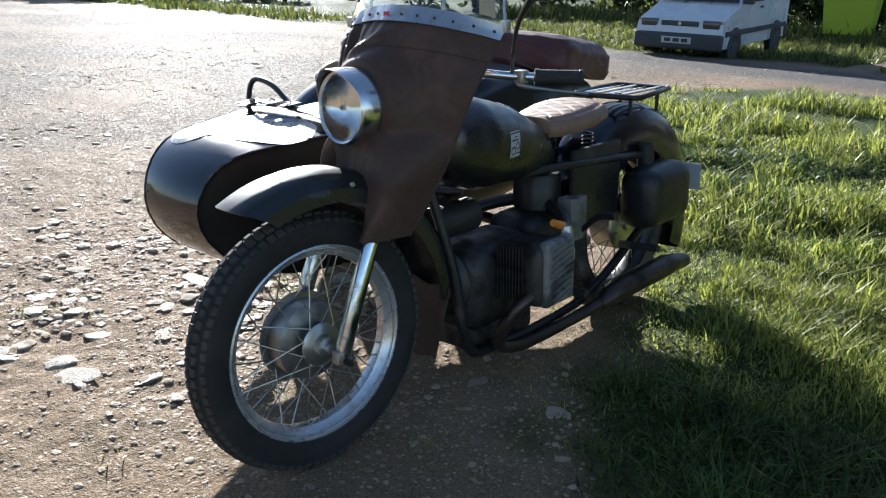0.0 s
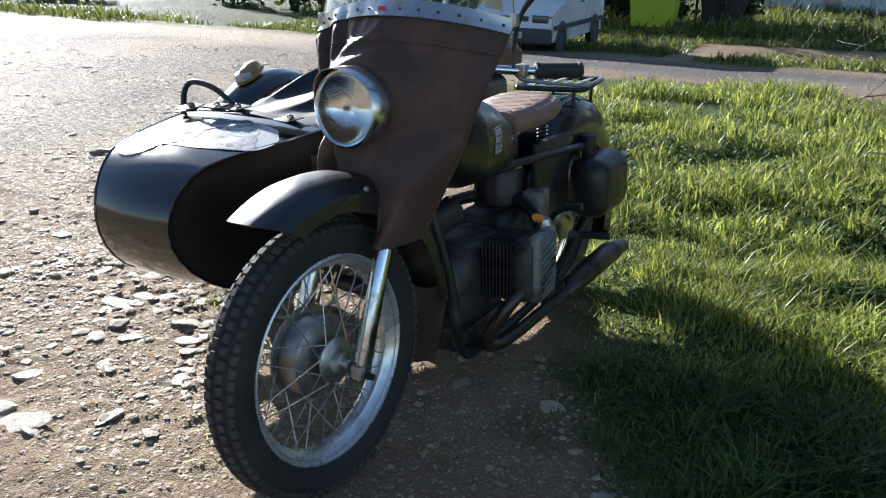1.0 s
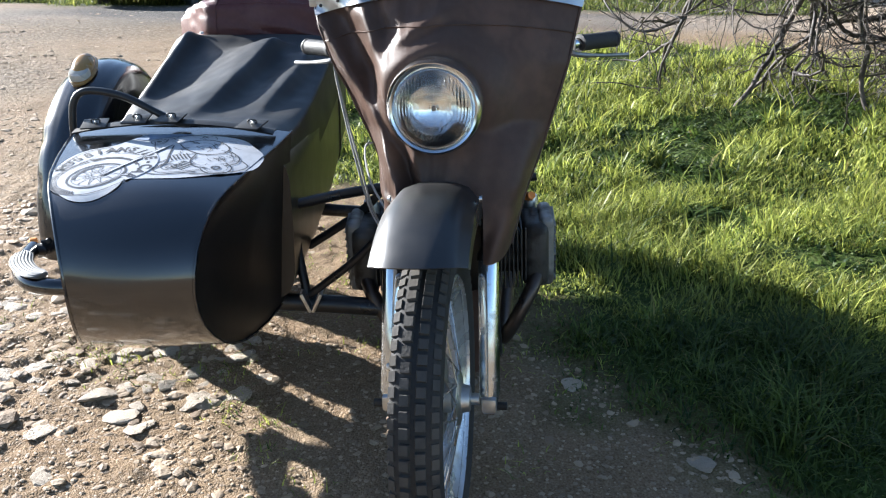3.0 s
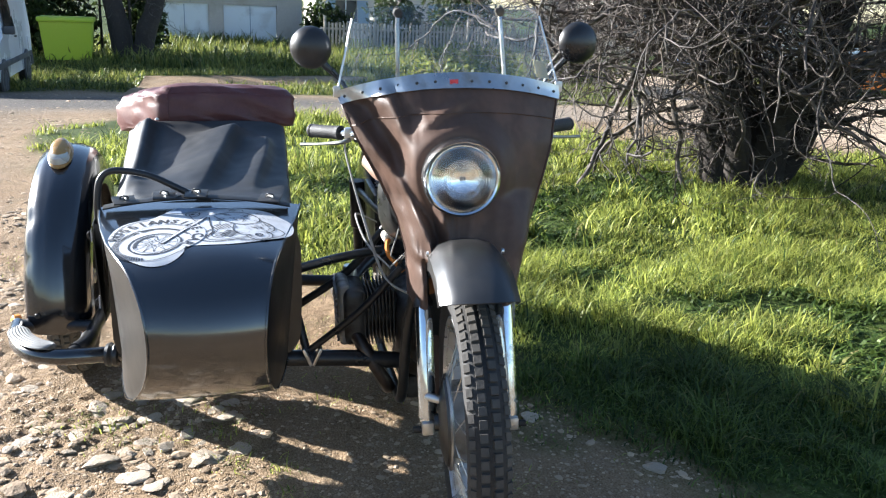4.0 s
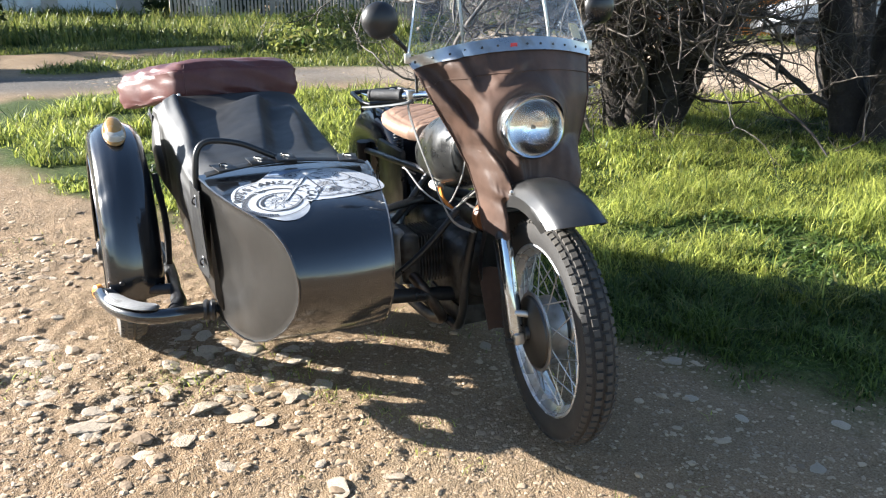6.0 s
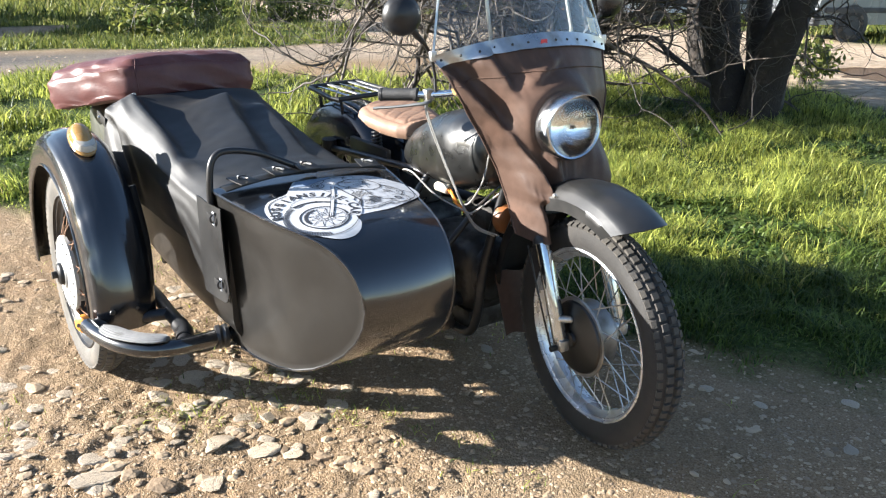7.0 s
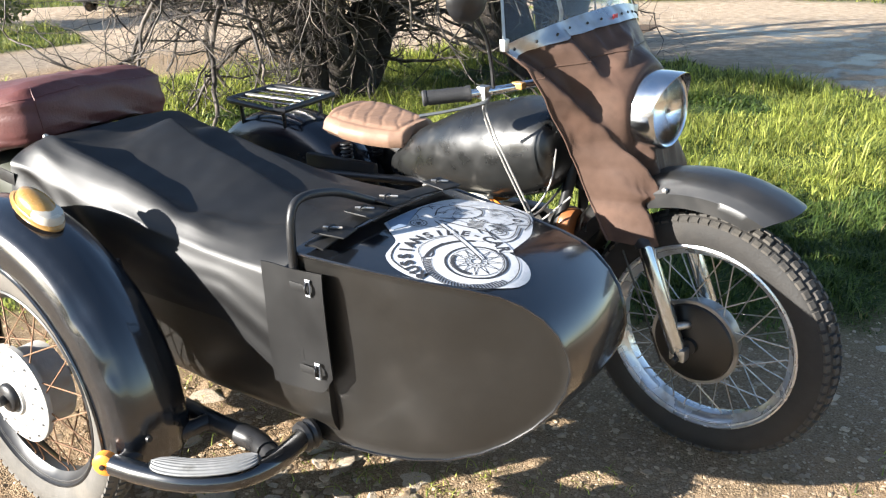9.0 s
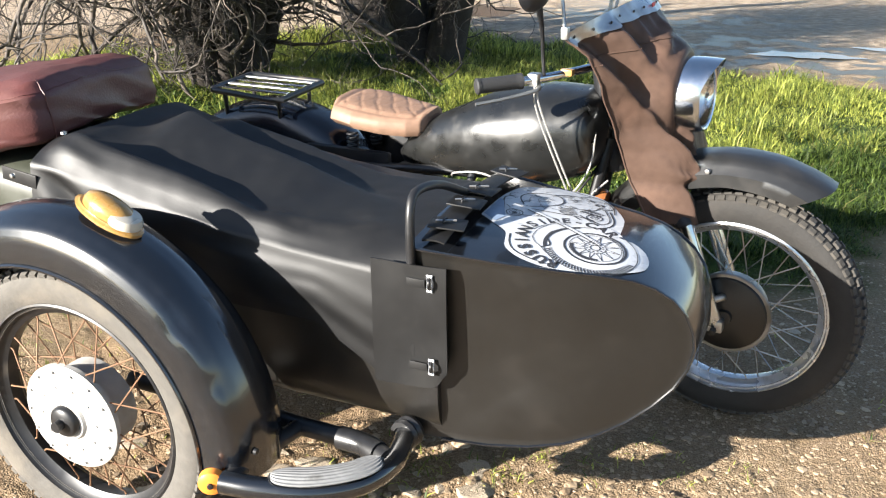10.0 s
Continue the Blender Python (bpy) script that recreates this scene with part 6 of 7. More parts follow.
def bare_tree(name, label, base, stems, sprays, seed, extra=()):
    """Stems: (way, length, radius). Sprays: branches spread from the stems."""
    z = height_at(*base)
    tree = thing(name, label, "tree", pose(base[0], base[1], z))
    w = Wood(seed)
    tops = []
    for way, length, radius, offset in stems:
        s = Wood(seed + len(tops) + 50)
        pts = s.path(Vector((offset[0], offset[1], -0.08)), Vector(way), length, 12, 0.09, 0.02)
        s.limb([pts[0] + (pts[0] - pts[1]) * 0.2] + pts, radius * 1.25, radius * 0.5, 10)
        part("trunk", s.mesh(bark), None, tree, "dark rough-barked trunk")
        tops.append(pts)
    for k in range(sprays):
        pts = w.rng.choice(tops)
        i = w.rng.randint(3, len(pts) - 1)
        a = w.rng.uniform(0, 2 * math.pi)
        w.spray(pts[i], Vector((math.cos(a), math.sin(a), w.rng.uniform(-0.25, 0.9))), w.rng.uniform(0.8, 1.7), w.rng.uniform(0.010, 0.022), 2, 0.0, 0.26)
    for start, way, length, radius, depth, rise in extra:
        w.spray(Vector(start), Vector(way), length, radius, depth, rise, 0.2)
    part("crown", w.mesh(twig_bark), None, tree, "tangled bare grey twigs")
    return tree


rays = random.Random(77)
low_sprays = []
for k in range(30):
    a = radians(rays.uniform(-150, 70))
    low_sprays.append(((rays.uniform(-0.1, 0.1), rays.uniform(-0.1, 0.1), rays.uniform(0.6, 1.8)), (math.cos(a), math.sin(a), rays.uniform(0.12, 0.65)), rays.uniform(1.3, 2.6), rays.uniform(0.016, 0.032), 3, rays.uniform(-0.008, 0.02)))
for k in range(26):
    low_sprays.append(((rays.uniform(-0.1, 0.1), 0, rays.uniform(0.9, 2.0)), (rays.uniform(-0.8, 0.12), -1, rays.uniform(0.0, 0.45)), rays.uniform(1.8, 3.3), rays.uniform(0.024, 0.038), 3, -0.012))
for k in range(34):
    a = radians(rays.uniform(0, 360))
    low_sprays.append(((rays.uniform(-0.5, 0.5), rays.uniform(-0.3, 0.6), rays.uniform(1.7, 2.4)), (0.8 * math.cos(a), 0.8 * math.sin(a), 1), rays.uniform(1.6, 2.6), rays.uniform(0.02, 0.032), 3, 0.01))
bare_tree("bare_tree", "sprawling leafless tree with a tangle of grey twigs", (-4.38, 3.5),
          [((-0.2, 0.1, 1), 2.4, 0.17, (-0.05, 0.05)), ((0.25, 0.25, 1), 2.2, 0.16, (0.1, 0.1)), ((0.1, -0.4, 1), 2.0, 0.13, (0.04, -0.12)), ((-0.1, 0.5, 0.9), 2.0, 0.14, (0.0, 0.16)), ((0.45, -0.2, 0.8), 1.6, 0.09, (0.12, -0.06)), ((0.3, 0.55, 0.9), 1.8, 0.09, (0.1, 0.2))], 80, 11, low_sprays)
bare_tree("bare_tree", "leafless tree with a forked dark trunk in the grass", (-3.08, 4.92),
          [((-0.17, -0.1, 1), 2.8, 0.15, (-0.11, 0)), ((0.16, 0.1, 1), 2.9, 0.16, (0.1, 0.02)), ((-0.02, 0.3, 1), 2.5, 0.11, (0, 0.1))], 20, 23,
          [((0, 0, 2.0), (1, -0.1, 0.25), 1.5, 0.02, 2, -0.02), ((0, 0, 2.2), (1, 0.5, 0.3), 1.6, 0.02, 2, -0.02), ((0, 0, 1.9), (0.8, -0.6, 0.3), 1.4, 0.02, 2, -0.01), ((0, 0, 2.3), (1, 0.2, 0.2), 1.8, 0.02, 2, -0.02),
           ((0, 0, 1.6), (-0.7, -0.8, 0.3), 2.2, 0.03, 3, -0.01), ((0, 0, 1.9), (-0.2, -1, 0.3), 1.8, 0.025, 3, -0.02), ((-0.1, -0.05, 0.1), (-0.55, -0.75, 0.62), 1.7, 0.036, 1, 0.01)])
bare_tree("bare_tree", "thick dark tree trunk beside the dirt lane", (-4.25, 5.95), [((0.15, 0.1, 1), 2.6, 0.2, (0, 0)), ((-0.3, 0, 1), 2.2, 0.12, (-0.1, 0.02))], 10, 31)
bare_tree("bare_tree", "stout dark tree trunk among the rough grass", (-18.7, 7.65), [((0.05, 0.03, 1), 3.4, 0.27, (0, 0)), ((-0.35, 0.2, 1), 2.6, 0.14, (-0.12, 0.04))], 14, 37)
bare_tree("bare_tree", "large forked tree beyond the lane", (-25.5, -3.3), [((-0.1, -0.28, 1), 5.0, 0.3, (-0.1, -0.2)), ((0.1, 0.08, 1), 5.0, 0.28, (0.05, 0.15))], 14, 41)


def leafy(name, label, blobs, leaf, count, mat, seed, category="bush", stems=True):
    """A bush of many small leaves round a few stems; blobs: centre and radii."""
    rng = np.random.RandomState(seed)
    x, y = blobs[0][0][:2]
    bush = thing(name, label, category, pose(x, y, height_at(x, y)))
    vs = []
    for (cx, cy, cz), (rx, ry, rz) in blobs:
        n = int(count * rx * rz)
        d = rng.normal(size=(n, 3))
        d /= np.linalg.norm(d, axis=1, keepdims=True)
        lump = 0.75 + 0.3 * np.sin(d[:, 0] * 7 + seed) * np.sin(d[:, 1] * 6) * np.sin(d[:, 2] * 8 + 1)
        r = lump * rng.uniform(0.35, 1.05, n) ** 0.5
        c = d * r[:, None] * (rx, ry, rz) + (cx - x, cy - y, cz)
        c = c[c[:, 2] > 0.03]
        n = len(c)
        a, b = rng.normal(size=(n, 3)), rng.normal(size=(n, 3))
        a /= np.linalg.norm(a, axis=1, keepdims=True)
        b -= a * (a * b).sum(1, keepdims=True)
        b /= np.linalg.norm(b, axis=1, keepdims=True)
        s = leaf * rng.uniform(0.5, 1.3, (n, 1))
        vs.append(np.stack([c - a * s, c + b * s * 0.45, c + a * s, c - b * s * 0.45], 1).reshape(-1, 3))
    v = np.concatenate(vs)
    me = mesh_from_arrays(v, np.arange(len(v)).reshape(-1, 4))
    me.materials.append(mat)
    part("foliage", me, None, bush)
    if stems:
        w = Wood(seed)
        for (cx, cy, cz), (rx, ry, rz) in blobs:
            w.limb([Vector((cx - x, cy - y, -0.05)), Vector((cx - x, cy - y, cz * 0.6)), Vector((cx - x + 0.1, cy - y, cz))], 0.05, 0.02, 6)
        tagged(part("stem", w.mesh(bark), None, bush), kind="stuff")
    return bush


# the last two lumps are an unseen crown, added to shade the far grass
leafy("ivy_bush", "dark ivy bush beside the trunk, with an unseen crown added for shade", [((-27, -5.6, 1.2), (1.4, 1.5, 1.5)), ((-27.5, -3.2, 1.3), (1.2, 0.9, 1.7)), ((-27, -7.0, 2.0), (1.6, 1.8, 2.4)), ((-27.2, -4.4, 3.3), (1.6, 2.2, 1.5)), ((-25.8, -3.4, 5.2), (2.6, 3.4, 1.5)), ((-24.8, -7.2, 4.8), (2.2, 2.6, 1.4))], 0.13, 900, ivy_leaf, 3)
# carried up out of view so that it throws shade past the lane
leafy("hedge", "dark evergreen hedge behind the van, heightened out of view for shade", [((-27, -10 - 3.2 * k, 3.0), (1.8, 2.2, 3.9)) for k in range(5)], 0.18, 460, ivy_leaf, 4, "hedge")
leafy("hedge", "dark evergreen hedge beyond the field", [((-22 + 4.0 * k, -27, 1.2), (2.4, 1.8, 1.9)) for k in range(9)], 0.2, 260, ivy_leaf, 6, "hedge")
leafy("shrub", "dark shrub beside the pale garage", [((-36, 3.4, 1.0), (1.2, 1.3, 1.5)), ((-35, 6.2, 1.1), (1.4, 1.6, 1.8)), ((-36, 9.5, 1.2), (1.6, 2.2, 2.2))], 0.15, 700, ivy_leaf, 7)
leafy("shrub", "low green shrub at the tree's foot", [((-4.1, 7.4, 0.28), (0.5, 0.5, 0.32))], 0.045, 3600, weed_green, 8)
leafy("shrub", "rough green shrub by the lane", [((-15.5, 3.5, 0.25), (1.2, 1.1, 0.4)), ((-19, 5.2, 0.3), (1.6, 1.6, 0.6)), ((-17.5, 7.6, 0.3), (1.2, 1.2, 0.45))], 0.07, 2200, weed_green, 9)

# ---- buildings far off ----
render_wall = material("pale_render", (0.5, 0.45, 0.4), 0.9, vary=0.12, scale=2, second=(0.4, 0.35, 0.3), mask_scale=0.8, bump=0.2, bump_scale=20)
white_door = material("white_door", (0.72, 0.74, 0.76), 0.5, vary=0.06, second=(0.6, 0.6, 0.6), mask_scale=1.5)
roof_tile = material("roof_tile", (0.34, 0.17, 0.11), 0.85, vary=0.3, second=(0.25, 0.14, 0.1), mask_scale=1.5, bump=0.4, bump_scale=12)
dark_glass = material("window_glass", (0.03, 0.035, 0.045), 0.08, vary=0.05, spec=0.8)
shutter_blue = material("shutter_paint", (0.2, 0.27, 0.35), 0.6)


def wall_with_openings(length, height, thick, openings):
    """A wall along y facing +x, with real openings (y0, y1, z0, z1)."""
    ys = sorted({0, length, *[o[0] for o in openings], *[o[1] for o in openings]})
    zs = sorted({-0.6, height, *[o[2] for o in openings], *[o[3] for o in openings]})
    bm = bmesh.new()
    for y0, y1 in zip(ys, ys[1:]):
        for z0, z1 in zip(zs, zs[1:]):
            cy, cz = (y0 + y1) / 2, (z0 + z1) / 2
            if any(o[0] < cy < o[1] and o[2] < cz < o[3] for o in openings):
                continue
            box((thick, y1 - y0, z1 - z0), (-thick / 2, cy, cz), 0, bm=bm)
    bmesh.ops.remove_doubles(bm, verts=bm.verts, dist=1e-4)
    return bm


def house(name, label, at, length, depth, height, doors, windows, seed):
    z = height_at(*at) - (0.35 if name == "garage_block" else 0)
    h = thing(name, label, "house" if name == "house" else "garage", pose(at[0], at[1], z))
    ops = [(y, y + w, -0.6, t) for y, w, t in doors] + [(y, y + w, b, t) for y, w, b, t in windows]
    part("wall", wall_with_openings(length, height, 0.25, ops), render_wall, h, "pale rendered front wall", smooth=0)
    for y in (0.125, length - 0.125):
        part("wall", box((depth, 0.25, height + 0.6), (-depth / 2 - 0.25, y, height / 2 - 0.3)), render_wall, h, smooth=0)
    part("wall", box((0.25, length, height + 0.6), (-depth - 0.3, length / 2, height / 2 - 0.3)), render_wall, h, smooth=0)
    part("roof", loft([[Vector((0.4, y, height)), Vector((-depth / 2, y, height + depth * 0.2)), Vector((-depth - 0.7, y, height)), Vector((-depth - 0.7, y, height + 0.12)), Vector((-depth / 2, y, height + depth * 0.2 + 0.14)), Vector((0.4, y, height + 0.12))] for y in (-0.3, length + 0.3)]), roof_tile, h, "terracotta tiled roof", smooth=0)
    for y, w, t in doors:
        d = part("door", box((0.06, w - 0.04, t + 0.6), (-0.12, y + w / 2, t / 2 - 0.3), 0.005), white_door, h, "white double garage door")
        part("door_seam", box((0.02, 0.03, t + 0.5), (-0.085, y + w / 2, t / 2 - 0.3)), shutter_blue, d)
        part("handle", box((0.03, 0.03, 0.14), (-0.07, y + w / 2 + 0.08, 1.0), 0.005), alloy, d)
    for y, w, b, t in windows:
        d = part("window", box((0.05, w, 0.06), (-0.1, y + w / 2, b + 0.03)), white_door, h)
        part("pane", box((0.02, w - 0.02, t - b - 0.02), (-0.14, y + w / 2, (b + t) / 2)), dark_glass, d)
        part("mullion", box((0.05, 0.05, t - b), (-0.11, y + w / 2, (b + t) / 2)), white_door, d)
        for s in (-1, 1):
            part("shutter", box((0.05, w / 2, t - b), (0.04, y + w / 2 + s * w * 0.76, (b + t) / 2), 0.005), shutter_blue, d)
    return h


house("garage_block", "pale rendered garage with two white doors", (-38, -4.0), 6.6, 5.5, 2.75, [(0.55, 2.05, 2.1), (3.2, 2.3, 2.1)], [], 1)
house("house", "pale two-storey house with tiled roof", (-52, 4.5), 11, 8, 5.6, [(4.6, 1.1, 2.1)], [(1.2, 1.3, 0.9, 2.2), (7.6, 1.3, 0.9, 2.2), (1.2, 1.3, 3.4, 4.8), (4.6, 1.3, 3.4, 4.8), (7.6, 1.3, 3.4, 4.8)], 2)
house("house", "pale low house behind the trees", (-44, 19), 13, 8, 3.2, [(5.6, 1.1, 2.1)], [(1.6, 1.4, 0.9, 2.2), (9.2, 1.4, 0.9, 2.2)], 3)
house("house", "pale house beside the yard", (-33, 37), 14, 9, 5.8, [(6.0, 1.1, 2.1)], [(1.8, 1.4, 0.9, 2.3), (9.6, 1.4, 0.9, 2.3), (1.8, 1.4, 3.5, 4.9), (9.6, 1.4, 3.5, 4.9)], 4)

# fence beyond the lane
fence_grey = material("weathered_wood", (0.3, 0.27, 0.23), 0.85, vary=0.3, second=(0.2, 0.18, 0.15), mask_scale=6)
fence = thing("fence", "weathered grey picket fence beyond the lane", "fence", pose(-34, 3.2, height_at(-34, 7)))
post_mesh, picket_mesh = mesh_of(box((0.1, 0.1, 1.7), (0, 0, 0.75), 0.01)), mesh_of(box((0.02, 0.09, 1.25), (0.04, 0, 0.72), 0.004))
for k in range(8):
    part("post", post_mesh, fence_grey, fence, m=pose(0, k * 2.0, 0))
for k in range(94):
    part("picket", picket_mesh, fence_grey, fence, m=pose(0.03, 0.15 * k, 0.02 * math.sin(k * 2.1)))
for z in (0.4, 1.1):
    part("rail", box((0.04, 14.2, 0.08), (0.02, 7.0, z)), fence_grey, fence)


# ---- vehicles ----
white_car = material("white_car_paint", (0.6, 0.62, 0.64), 0.3, vary=0.05, second=(0.62, 0.62, 0.62), mask_scale=2, coat=0.5)
grey_car = material("grey_car_paint", (0.12, 0.125, 0.13), 0.3, vary=0.05, coat=0.5)
blue_car = material("blue_car_paint", (0.06, 0.09, 0.16), 0.3, vary=0.05, coat=0.5)
orange_car = material("orange_car_paint", (0.75, 0.24, 0.03), 0.35, vary=0.05, coat=0.4)
bumper_grey = material("bumper_plastic", (0.05, 0.052, 0.055), 0.65, vary=0.15)
lime = material("lime_plastic", (0.32, 0.42, 0.02), 0.5, vary=0.1)


def vehicle(name, label, m, paint, length, width, height, bonnet, van, group=""):
    """A car or panel van that faces +x; bonnet: the height of the bonnet's rear edge."""
    car = thing(name, label, "van" if van else "car", m, group)
    L, W = length / 2, width / 2
    floor_z, waist = 0.30, bonnet
    roof_front, screen_foot = L - 1.42, L - 0.86
    roof_back = -L + (0.06 if van else 0.75)
    body = [(L - 0.02, floor_z, 0.94), (L, 0.52, 0.97), (L - 0.04, 0.70, 0.96), (L - 0.10, 0.76, 0.95), (screen_foot, waist, 0.96), (roof_front + 0.02, height - 0.09, 0.80), (roof_front - 0.25, height - 0.02, 0.78), (-0.2, height, 0.80)]
    body += [(roof_back, height - 0.01, 0.86), (-L + 0.02, height - 0.12, 0.90), (-L, 1.0, 0.97), (-L, 0.5, 0.97), (-L + 0.04, floor_z, 0.94)] if van else \
            [(roof_back, height - 0.03, 0.80), (-L + 0.35, waist + 0.06, 0.94), (-L + 0.04, waist - 0.02, 0.95), (-L, 0.6, 0.97), (-L + 0.04, floor_z, 0.94)]
    bm = loft([[Vector((x, s * W * k, z)) for x, z, k in body] for s in (-1, 0, 1)], close=True, caps=True)
    for v in bm.verts:
        if abs(v.co.y) < 1e-6:
            v.co.z += 0.02 if v.co.z > 0.6 else 0
    bmesh.ops.bevel(bm, geom=[e for e in bm.edges if e.calc_face_angle(0) > 0.5], offset=0.04, segments=3, affect="EDGES")
    shell = part("body", bm, paint, car)
    part("windscreen", grid_sheet(lambda u, v: Vector((screen_foot + 0.012 - (screen_foot - roof_front - 0.03) * v, (u * 2 - 1) * W * (0.90 - 0.14 * v), waist + 0.045 + (height - 0.16 - waist) * v + 0.018)), 8, 4, 0.006), car_glass, car, "dark windscreen")
    for s in (-1, 1):
        side = [Vector((screen_foot - 0.22, s * W * 0.955, waist + 0.06)), Vector((roof_front - 0.06, s * W * 0.83, height - 0.14)), Vector((roof_front - 0.75, s * W * 0.83, height - 0.12)), Vector((roof_front - 0.78, s * W * 0.955, waist + 0.06))]
        bm = bmesh.new()
        bm.faces.new([bm.verts.new(p + Vector((0, s * 0.012, 0))) for p in side])
        bmesh.ops.solidify(bm, geom=bm.faces[:], thickness=0.012)
        part("side_window", bm, car_glass, car)
        part("rub_strip", box((length - 0.3, 0.03, 0.09), (0, s * W * 0.985, 0.55), 0.01), bumper_grey, car)
        head = part("headlamp", box((0.06, 0.30, 0.15), (L - 0.055, s * (W - 0.24), 0.69), 0.02), car_glass, car, "clear headlamp")
        part("indicator", box((0.05, 0.06, 0.13), (L - 0.08, s * (W - 0.075), 0.69), 0.012), amber, car)
        part("tail_lamp", box((0.05, 0.12, 0.26), (-L + 0.01, s * (W - 0.12), 0.85), 0.015), red_print, car, "red tail lamp")
        part("door_mirror", box((0.1, 0.18, 0.13), (screen_foot - 0.16, s * (W + 0.05), waist + 0.10), 0.03), bumper_grey, car)
        part("door_handle", box((0.14, 0.03, 0.035), (roof_front - 0.66, s * W * 0.985, waist - 0.04), 0.01), bumper_grey, car)
    part("front_bumper", box((0.16, width * 0.985, 0.27), (L + 0.0, 0, 0.41), 0.05, seg=3), bumper_grey, car, "dark plastic bumper")
    part("rear_bumper", box((0.14, width * 0.985, 0.24), (-L + 0.0, 0, 0.42), 0.05, seg=3), bumper_grey, car)
    grille = part("grille", box((0.03, width * 0.42, 0.09), (L - 0.035, 0, 0.70), 0.01), bumper_grey, car)
    part("badge", lathe([(0.0, 0.02), (0.035, 0.018), (0.04, 0.0)], "x", 4, (L - 0.03, 0, 0.70)), alloy, grille)
    plate = part("number_plate", box((0.012, 0.52, 0.11), (L + 0.085, 0, 0.43), 0.003), white_print, car, "white number plate")
    for k in range(3):
        part("print_bar", box((0.004, 0.11, 0.06), (L + 0.093, -0.15 + 0.15 * k, 0.43)), black_print, plate)
    part("number_plate", box((0.012, 0.52, 0.11), (-L - 0.075, 0, 0.62 if not van else 0.5), 0.003), yellow_sticker, car)
    tyre_me = mesh_of(lathe([(0.17, -0.08), (0.24, -0.085), (0.275, -0.07), (0.285, 0), (0.275, 0.07), (0.24, 0.085), (0.17, 0.08)], "y", 28))
    disc_me = mesh_of(lathe([(0.0, 0.05), (0.06, 0.06), (0.13, 0.045), (0.175, 0.075), (0.18, 0.0)], "y", 20))
    arch_me = mesh_of(lathe([(0.0, 0.0), (0.33, 0.0), (0.34, -0.03)], "y", 24))
    for x in (L - 0.72, -L + 0.70):
        for s in (-1, 1):
            wheel = part("wheel", tyre_me, rubber, car, "", pose(x, s * (W - 0.085), 0.285, 0, 0, 0 if s > 0 else 180))
            part("hub_cap", disc_me, alloy, wheel)
            part("wheel_arch", arch_me, bumper_grey, car, "", pose(x, s * (W - 0.012), 0.31, 0, 0, 0 if s > 0 else 180))
    if van:
        part("cargo_roof", box((1.85, width * 0.88, 0.16), (-L + 1.02, 0, height + 0.05), 0.06, seg=3), paint, car)
    for s in (-1, 1):
        part("wiper", tube([(screen_foot + 0.06, s * 0.25, waist + 0.03), (screen_foot - 0.10, s * 0.02 + 0.2, waist + 0.2)], 0.01, 6), bumper_grey, car)
    return car


def stand(x, y, yaw):
    return pose(x, y, height_at(x, y) - 0.005, 0, 0, yaw)


vehicle("van", "white panel van with dark bumpers parked beyond the lane", stand(-14.85, -4.98, 4), white_car, 4.0, 1.57, 1.74, 0.98, True)
vehicle("car", "grey car parked across the yard", stand(-7.2, 14.6, 250), grey_car, 4.2, 1.7, 1.55, 0.98, False)
vehicle("car", "white car parked across the yard", stand(-12.5, 15.5, 245), white_car, 4.1, 1.7, 1.45, 0.95, False)
vehicle("car", "orange car parked across the yard", stand(-16.2, 15.2, 240), orange_car, 4.1, 1.7, 1.5, 0.95, False)
vehicle("car", "dark blue car parked by the lane", stand(-19.0, 12.8, 300), blue_car, 4.1, 1.7, 1.45, 0.95, False)
bin_thing = thing("waste_container", "lime green plastic waste container beyond the lane", "container", stand(-22.5, -4.6, 5))
part("body", loft([[Vector((x * k, y * k, z)) for x, y in ((-0.5, -0.62), (0.5, -0.62), (0.5, 0.62), (-0.5, 0.62))] for k, z in ((0.86, 0.16), (1.0, 1.1))]), lime, bin_thing, smooth=0)
part("lid", box((1.12, 1.34, 0.12), (0, 0, 1.16), 0.04), lime, bin_thing, "green lid")
for x in (-0.35, 0.35):
    for y in (-0.45, 0.45):
        part("caster", lathe([(0.0, 0.03), (0.08, 0.03), (0.08, -0.03), (0.0, -0.03)], "y", 14, (x, y, 0.085)), rubber, bin_thing)


# ---- stones, gravel and tufts on the yard ----
stone_mat = material("limestone", (0.41, 0.33, 0.24), 0.64, vary=0.22, scale=14, second=(0.3, 0.25, 0.19), mask_scale=14, mask_at=0.52, bump=0.5, bump_scale=70, random_value=0.22)


def pebble_material():
    m = material("gravel", (0.36, 0.275, 0.185), 0.75, vary=0.2, scale=14, bump=0.4, bump_scale=90)
    n, l = m.node_tree.nodes, m.node_tree.links
    geo, ramp, mix = n.new("ShaderNodeNewGeometry"), n.new("ShaderNodeValToRGB"), n.new("ShaderNodeMix")
    ramp.color_ramp.elements[0].color, ramp.color_ramp.elements[1].color = (0.55, 0.5, 0.45, 1), (1.3, 1.28, 1.25, 1)
    l.new(geo.outputs["Random Per Island"], ramp.inputs[0])
    mix.data_type, mix.blend_type = "RGBA", "MULTIPLY"
    mix.inputs["Factor"].default_value = 1
    b = n["Principled BSDF"]
    l.new(b.inputs["Base Color"].links[0].from_socket, mix.inputs["A"]), l.new(ramp.outputs[0], mix.inputs["B"])
    l.new(mix.outputs["Result"], b.inputs["Base Color"])
    return m


gravel_mat = pebble_material()


